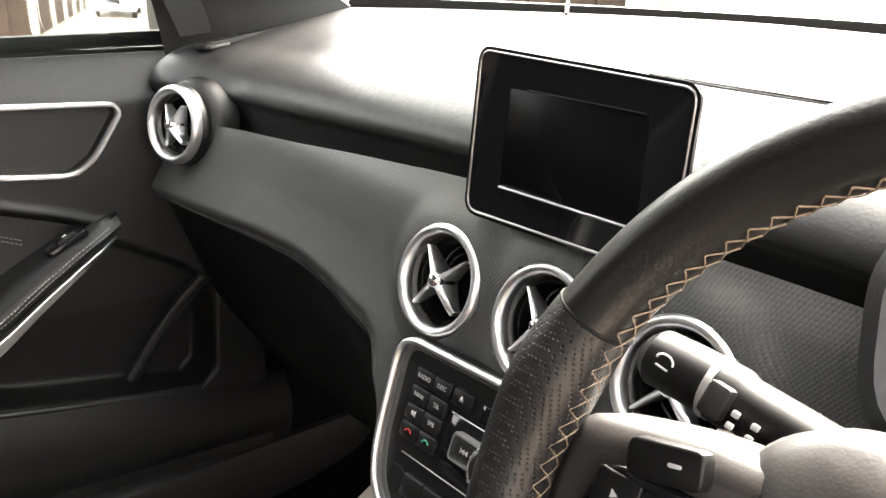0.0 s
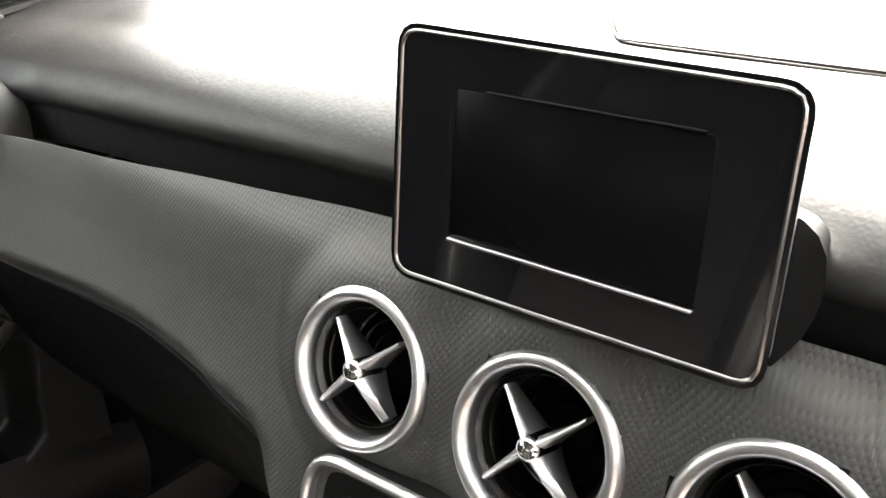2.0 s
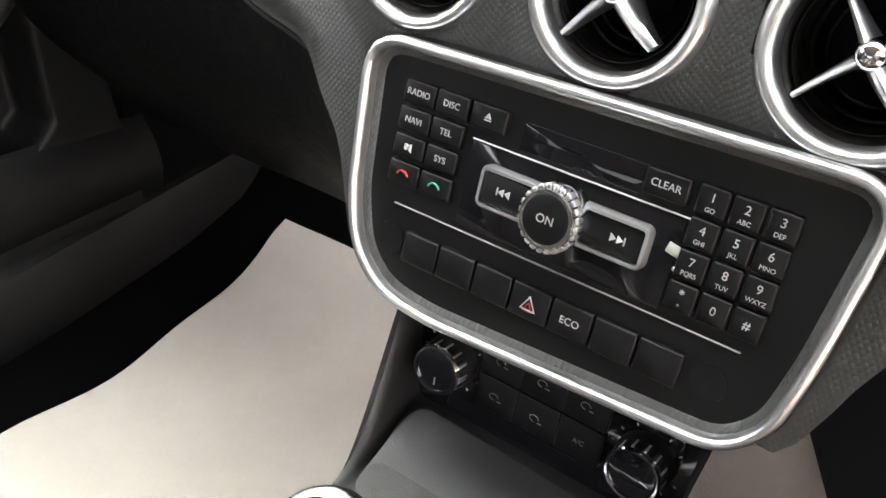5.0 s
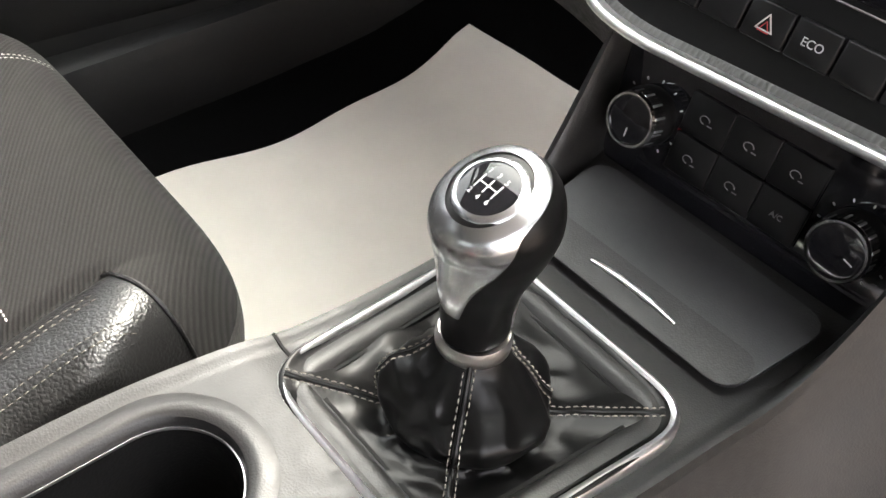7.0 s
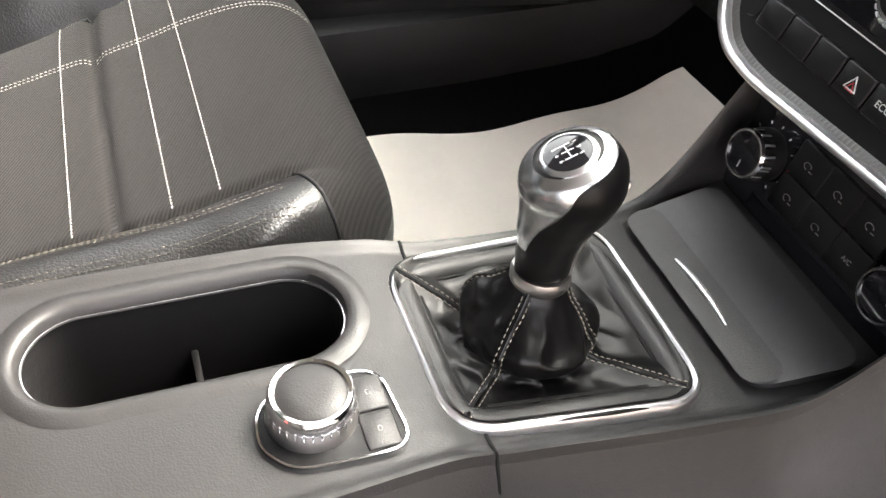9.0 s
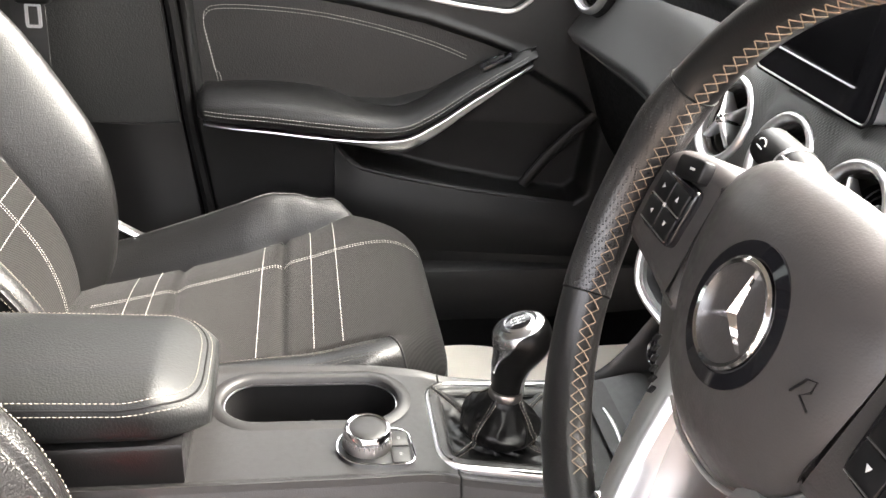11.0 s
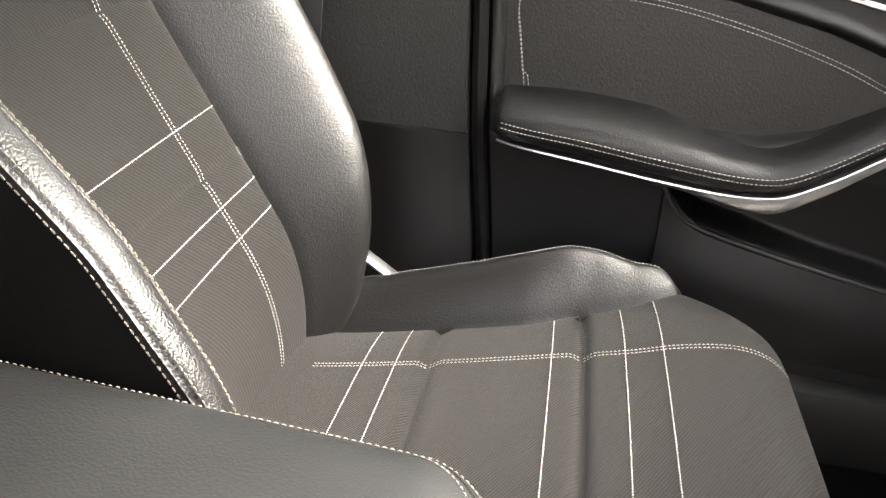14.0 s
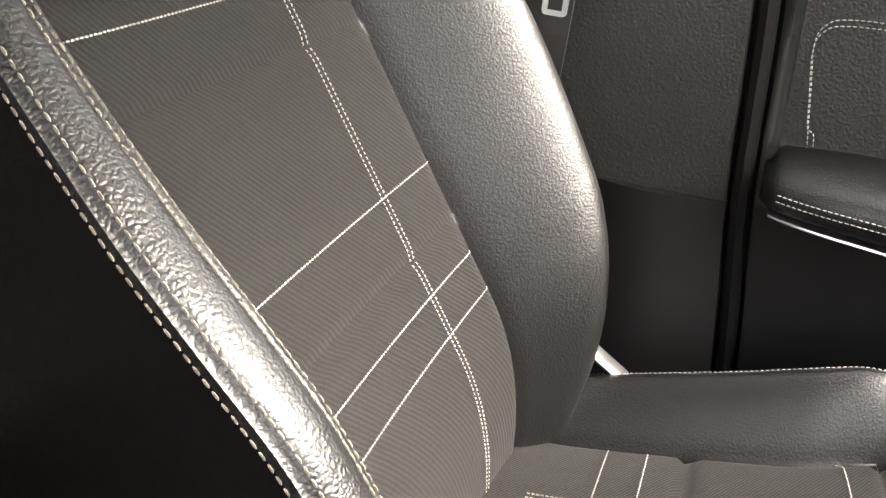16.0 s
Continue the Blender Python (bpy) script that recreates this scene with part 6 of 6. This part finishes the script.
part("stalk_symbol", slab(rrect(0.006, 0.0008, 0.0003, 1), 0, 0.0016, 0.0002, at(sm, 0, -0.0025)), INK, stalk)
for i in range(4):
    part("stalk_symbol", slab(rrect(0.0030, 0.0026, 0.0004, 1), 0, 0.0014, 0.0002, at(sm, 0.036 + 0.0085 * (i % 2), -0.001 - 0.005 * (i // 2), 0.0026)), INK, stalk)
part("stalk_switch", slab(rrect(0.010, 0.014, 0.002, 2), -0.002, 0.0040, 0.001, at(sm, 0.026, -0.001)), CONS, stalk)
hood = thing("instrument_hood", (0.36, 0.47, 0.75), "black hood round the instrument dials", "instrument panel")
hm = frame_of((0.365, 0.475, 0.745), (1, 0, 0), (0, 0.25, 1))
ho = rounded_poly([(-0.165, 0.030), (-0.12, 0.066), (0.12, 0.066), (0.165, 0.030), (0.15, -0.060), (-0.15, -0.060)], 0.04, 6)
part("hood_shell", band(ho, [(-0.012, -0.06), (-0.012, 0.01), (-0.004, 0.018), (0.006, 0.012), (0.012, -0.06)], hm), PAD, hood, "grained black hood")
part("dial_plate", slab(inset(ho, 0.008), -0.055, -0.045, 0.001, hm), PIANO, hood, "dark dial plate")
for sgn in (-1, 1):
    part("dial_ring", ring([(0.040, -0.046), (0.041, -0.030), (0.046, -0.032), (0.047, -0.046)], at(hm, sgn * 0.075, 0), 48), SILVER, hood, "silver dial ring")

# ================================================================ belts
belt = thing("seat_belt", (-0.63, -0.30, 0.64), "black seat belt with metal tongue hanging by the pillar", "seat belt")
part("strap", loft([[Vector((x + dx, y + dy, z)) for dx, dy in ((0.010, -0.022), (0.010, 0.022), (0.0085, 0.022), (0.0085, -0.022))] for x, y, z in ((-0.655, -0.275, 1.08), (-0.640, -0.285, 0.90), (-0.628, -0.292, 0.78), (-0.620, -0.296, 0.70), (-0.622, -0.30, 0.60), (-0.635, -0.31, 0.45), (-0.645, -0.32, 0.30))]), WEB, belt, "black webbing strap", smooth=False)
tg = frame_of((-0.598, -0.288, 0.648), (0.1, 1, 0), (-0.15, 0, 1))
part("tongue_grip", slab(rrect(0.050, 0.034, 0.010), -0.007, 0.007, 0.004, at(tg, 0, 0.018)), KEY, belt, "black plastic tongue grip")
part("tongue", band(rrect(0.021, 0.032, 0.004), [(0, -0.001), (0, 0.001), (0.0042, 0.001), (0.0042, -0.001)], at(tg, 0.0, -0.014)), SILVER, belt, "bright metal tongue")
buckle = thing("belt_buckle", (0.115, -0.088, 0.41), "black belt buckle with red release button", "belt buckle")
bk = frame_of((0.118, -0.088, 0.418), (-0.1, 1, 0), (-0.3, 0, 1))
part("buckle_body", slab(rrect(0.046, 0.05, 0.008), -0.010, 0.010, 0.003, at(bk, 0, -0.026)), KEY, buckle)
part("release_button", slab(rrect(0.038, 0.016, 0.003), -0.008, 0.0085, 0.002, at(bk, 0, 0.003)), REDPLASTIC, buckle, "red release button")

# ================================================================ body shell
b_pillar = tagged(put("wall_pillar", sheet(lambda u, z: Vector((-0.718 - 0.02 * step01(z, 0.5, 1.2) + 0.035 * (1 - step01(z, 0.12, 0.45)) + 0.018 * math.sin(math.pi * u) ** 2 * 0.5, rear_y(z) - 0.028 - u * 0.62, z)), steps(0, 1, 40), steps(0.446, 1.18, 40), 0.01), PILLARCLOTH), "dark grained vinyl door pillar behind the passenger seat", "pillar", kind="structure")
lower = tagged(put("wall_pillar_lower", sheet(lambda u, z: Vector((-0.714 + 0.045 * (1 - step01(z, 0.12, 0.45)) + 0.010 * math.sin(math.pi * min(1, u * 5)), rear_y(z) - 0.028 - u * 0.62, z)), steps(0, 1, 40), steps(0.10, 0.449, 24), 0.01), HARD), "grained black lower pillar trim", "pillar", kind="structure")
tagged(put("trim_door_seal", tube([(door_x(rear_y(z)) + 0.002, rear_y(z) - 0.013, z) for z in steps(0.13, 1.12, 30)], 0.009, 8), RUBBER), "black rubber door seal", "seal", kind="structure")
tagged(put("trim_door_seal_inner", tube([(door_x(rear_y(z)) - 0.004, rear_y(z) - 0.030, z) for z in steps(0.13, 1.12, 30)], 0.006, 8), SOFT), "grey plastic seal edge", "seal", kind="structure")
floor_z = curve1([(-0.9, 0.112), (0.42, 0.112), (0.60, 0.118), (0.73, 0.138), (0.85, 0.24), (0.95, 0.42)])
tagged(put("floor", sheet(lambda x, y: Vector((x, y, floor_z(y) + 0.002 * noise.noise(Vector((x * 40, y * 40, 0))))), steps(-0.72, 0.80, 60), steps(-0.9, 0.95, 70), 0.01), CARPET), "black carpeted car floor", "carpet", kind="structure")
tagged(put("trim_sill", loft([[Vector((x, y, z)) for x, z in ((-0.73, 0.12), (-0.73, 0.205), (-0.69, 0.220), (-0.650, 0.220), (-0.638, 0.213), (-0.632, 0.195), (-0.632, 0.10))] for y in steps(-0.45, 0.80, 30)]), SOFT), "black plastic door sill trim", "sill", kind="structure")
tagged(put("trim_sill_line", tube([(-0.640, y, 0.112 + 0.05 * step01(y, 0.55, 0.8)) for y in steps(-0.3, 0.80, 30)], 0.004, 6), SOFT), "carpet edge strip", "trim", kind="structure")
foot = tagged(put("wall_footwell", sheet(lambda y, z: Vector((-0.655 - 0.02 * step01(z, 0.2, 0.5), y, z)), steps(0.615, 0.95, 20), steps(0.11, 0.62, 20), 0.01), CARPET), "dark footwell side wall", "footwell", kind="structure")
tagged(put("wall_bulkhead", sheet(lambda x, z: Vector((x, 0.95, z)), steps(-0.75, 0.78, 8), steps(0.1, 0.80, 8), 0.02), CARPET), "dark bulkhead behind the dashboard", "bulkhead", kind="structure")
tagged(put("wall_rear", sheet(lambda x, z: Vector((x, -1.15 - 0.3 * (z - 0.3), z)), steps(-0.75, 0.75, 8), steps(0.1, 0.82, 8), 0.05), LEATHER), "black rear seat backs", "rear seats", kind="structure")
tagged(put("ceiling", sheet(lambda x, y: Vector((x, y, 1.20 - 0.06 * (x / 0.6) ** 2 - 0.05 * step01(y, 0.1, 0.35) - 0.08 * step01(-y, 0.6, 1.4))), steps(-0.62, 0.62, 24), steps(-1.6, 0.32, 30), 0.02), HEADLINER), "pale grey headliner", "headliner", kind="structure")
for sgn in (-1, 1):
    inner = smoothed([(sgn * 0.600, 0.745, 0.805), (sgn * 0.622, 0.676, 0.859), (sgn * 0.612, 0.52, 0.975), (sgn * 0.585, 0.32, 1.115), (sgn * 0.57, 0.10, 1.15)], 6)
    outer = smoothed([(sgn * 0.690, 0.505, 0.765), (sgn * 0.692, 0.482, 0.860), (sgn * 0.672, 0.40, 0.985), (sgn * 0.625, 0.25, 1.12), (sgn * 0.60, 0.10, 1.15)], 6)
    back = [p + Vector((sgn * 0.05, 0.06, 0.0)) for p in outer]
    back2 = [p + Vector((sgn * 0.06, 0.05, 0.0)) for p in inner]
    secs = []
    for a, b, c, d in zip(outer, inner, back, back2):
        mid = [a.lerp(b, t) + Vector((-sgn * 0.010, -0.010, 0.004)) * math.sin(math.pi * t) for t in (0.0, 0.12, 0.3, 0.5, 0.7, 0.88, 1.0)]
        secs.append(mid + [d, c])
    tagged(put("wall_front_pillar", loft(secs), HARD), "grey-black windscreen pillar trim", "pillar", kind="structure")
    tagged(put("wall_roof_rail", tube([(sgn * 0.60, 0.12, 1.15), (sgn * 0.60, -0.6, 1.14), (sgn * 0.62, -1.3, 1.02)], 0.036, 12, flat=0.7), SOFT), "black roof rail trim", "trim", kind="structure")
for sgn in (-1, 1):
    tagged(put("wall_rear_door", sheet(lambda y, z: Vector((sgn * 0.735, y, z)), steps(-1.6, -0.62, 8), steps(0.0, 0.80, 8), 0.02), SOFT), "dark rear door lining", "car door", kind="structure")
    # Unseen rear panes, darkened to hold back light.
    tagged(put("window_rear_side", sheet(lambda y, z: Vector((sgn * (0.735 - 0.30 * (z - 0.78)), y, z)), steps(-1.6, -0.50, 6), steps(0.79, 1.13, 4), 0.004), DIMGLASS), "unseen rear side window, tint added to dim light from behind", "window", kind="structure")
tagged(put("window_rear", sheet(lambda x, z: Vector((x, -1.30 - 0.6 * (z - 0.8), z)), steps(-0.66, 0.66, 6), steps(0.81, 1.12, 4), 0.004), DIMGLASS), "unseen rear window, tint added to dim light from behind", "window", kind="structure")
tagged(put("trim_driver_sill", loft([[Vector((x, y, z)) for x, z in ((0.80, -0.1), (0.80, 0.17), (0.76, 0.20), (0.68, 0.205), (0.66, 0.18), (0.66, -0.1))] for y in steps(-0.65, 0.95, 30)]), SOFT), "black plastic driver's door sill", "sill", kind="structure")
tri_p = [Vector(p) for p in ((-0.672, 0.520, 0.790), (-0.655, 0.600, 0.800), (-0.682, 0.488, 0.875))]
tagged(put("trim_mirror_triangle", loft([[p + Vector((0.002, -0.004, 0)) for p in tri_p], tri_p]), HARD, smooth=False), "black triangular mirror cover", "trim", kind="structure")
tagged(put("wall_body_side", sheet(lambda y, z: Vector((-0.765, y, z)), steps(-1.6, 0.95, 8), steps(0.0, 0.79, 6), 0.02), RUBBER), "dark inner body side", "body side", kind="structure")
ws = tagged(put("window_windscreen", sheet(lambda x, v: Vector((x * (1 - 0.07 * v), pad_end(x) + 0.05 - 0.55 * v, 0.838 + 0.32 * v - 0.02 * abs(x))), steps(-0.612, 0.612, 20), steps(0, 1, 10), 0.004), GLASS), "clear windscreen", "windscreen", kind="structure")
ws.visible_shadow = False
tagged(put("trim_windscreen_band", sheet(lambda x, v: Vector((x, pad_end(x) - 0.032 + 0.075 * v, 0.8325 - 0.013 * (abs(x) / 0.6) ** 1.4 + 0.014 * v + 0.006 * math.sin(math.pi * v))), steps(-0.64, 0.64, 40), steps(0, 1, 8), 0.004), FRIT), "black band at the windscreen's foot", "trim", kind="structure")
# Pale bar added as a painted reflection along the windscreen's foot.
tagged(put("trim_windscreen_glint", tube([(x, pad_end(x) + 0.055, 0.842 - 0.012 * (abs(x) / 0.6) ** 1.4) for x in steps(-0.66, 0.66, 40)], 0.0045, 8), DULLSILVER), "pale bar standing in for the bright reflection at the windscreen's foot", "trim", kind="structure")
tagged(put("trim_cowl", sheet(lambda x, v: Vector((x, pad_end(x) + 0.02 + (1.03 - pad_end(x) - 0.02) * v, 0.817 - 0.02 * (abs(x) / 0.7) ** 2 - 0.02 * v)), steps(-0.76, 0.76, 30), steps(0, 1, 6), 0.006), RUBBER), "black plastic cowl below the windscreen", "cowl", kind="structure")
wiper = thing("wiper_arm", (-0.3, 0.93, 0.83), "black wiper arm lying at the windscreen's foot", "wiper")
part("arm", tube([(-0.322, 0.815, 0.846), (-0.312, 0.803, 0.841), (-0.300, 0.790, 0.836)], 0.0022, 6), DULLSILVER, wiper)
bonnet = tagged(put("bonnet", sheet(lambda x, y: Vector((x, y, 0.80 - 0.10 * (x / 0.8) ** 2 - 0.14 * (y - 1.0) ** 1.4)), steps(-0.80, 0.80, 20), steps(1.0, 1.95, 16), 0.01), BODYWHITE), "white car bonnet beyond the windscreen", "bonnet", kind="structure")

# floor mat of paper on the passenger side
def mat_pt(a, b):
    y = 0.02 + 0.72 * b
    left = -0.527 + 0.011 * math.cos(9.5 * b) + 0.004 * math.sin(23 * b + 1)
    return Vector((left + (-0.115 - 0.20 * step01(b, 0.80, 1.0) * 0.4 - left) * a, y - 0.012 * (1 - a) * step01(b, 0.9, 1), floor_z(y) + 0.016 + 0.004 * noise.noise(Vector((a * 3, b * 4, 0)))))


mat_ob = tagged(put("floor_mat", sheet(mat_pt, steps(0, 1, 40), steps(0, 1, 60), 0.0012), PAPER), "cream paper protective floor mat in the passenger footwell", "floor mat")

# ================================================================ outside
ground = tagged(put("ground", sheet(lambda x, y: Vector((x, y, -0.22)), steps(-60, 60, 12), steps(-60, 60, 12)), CONCRETE), "pale concrete forecourt", "ground", kind="structure")
fence = thing("fence", (-3.4, 0, -0.2), "brown timber board fence with white posts beside the car", "fence")
for i in range(150):
    y = -17.7 + 0.15 * i
    part("board", box(-3.42 - 0.012 * (i % 2), -3.40 - 0.012 * (i % 2), y, y + 0.143, -0.2, 1.7), WOOD, fence, smooth=False)
for y in (-14.7, -12.9, -11.1, -9.3, -7.5, -5.7, -3.9, -2.1, -0.3, 1.5, 3.31, 5.05):
    part("post", box(-3.39, -3.28, y - 0.07, y + 0.07, -0.2, 1.78, 0.008), RENDERWALL, fence, "white fence post")
garage = thing("garage_wall", (3.0, 5.9, -0.2), "pale rendered building wall beyond the fence", "building")
part("wall", box(-6.5, 7.0, 5.9, 6.2, -0.2, 2.6, 0.02), RENDERWALL, garage)
part("plinth", box(-6.5, 7.0, 5.87, 5.90, -0.2, 0.1, 0.01), CONCRETE, garage)


# Unseen wall, added to block low light and bounce brown tones into the car.
side_wall = thing("light_block_wall", (2.7, 0, -0.2), "unseen grey-brown wall added to block low light on the driver's side", "wall", kind="structure")
part("wall", box(2.7, 2.95, -9.0, 5.8, -0.2, 1.0, 0.01), BLOCKWALL, side_wall)
part("coping", box(2.66, 2.99, -9.0, 5.8, 1.0, 1.07, 0.012), CONCRETE, side_wall, "concrete coping")


def parked_car(at_m):
    car = thing("parked_car", (0, 0, 0), "white car parked behind, seen in the wing mirror", "car")
    prof = [(2.1, 0.30), (2.15, 0.60), (2.0, 0.82), (1.1, 0.98), (0.35, 1.45), (-0.9, 1.50), (-1.8, 1.10), (-2.1, 0.95), (-2.15, 0.40), (-2.0, 0.28)]
    part("body", loft([[Vector((x, y * (1 - 0.03 * abs(x)), 0.15 + (z - 0.15) * (1 - 0.10 * (abs(x) > 0.8) * (z > 1.0)))) for y, z in prof] for x in (-0.90, -0.86, -0.5, 0, 0.5, 0.86, 0.90)]), BODYWHITE, car, "white bodywork")
    part("grille", box(-0.35, 0.35, 2.10, 2.17, 0.45, 0.72, 0.02), PIANO, car, "dark grille")
    for sx in (-1, 1):
        part("headlight", box(sx * 0.62 - 0.16, sx * 0.62 + 0.16, 2.02, 2.14, 0.60, 0.74, 0.03), CHROME, car, "bright headlight")
        for yy in (1.35, -1.35):
            part("tyre", turned([(0.30, -0.11), (0.33, -0.08), (0.33, 0.08), (0.30, 0.11)], pose(sx * 0.80, yy, 0.33, 0, 90, 0), 32), RUBBER, car, "black tyre")
    part("number_plate", box(-0.26, 0.26, 2.165, 2.18, 0.36, 0.47), plain("plate_white", (0.7, 0.7, 0.68), 0.4), car, "plain white number plate")
    part("windscreen", loft([[Vector(p) for p in ((-0.70, 1.08, 1.00), (0.70, 1.08, 1.00))], [Vector(p) for p in ((-0.58, 0.40, 1.44), (0.58, 0.40, 1.44))]], False, False), PIANO, car, "dark windscreen")
    car.matrix_basis = at_m
    return car


parked_car(pose(-1.4, -12.6, -0.22, 0, 0, 6))
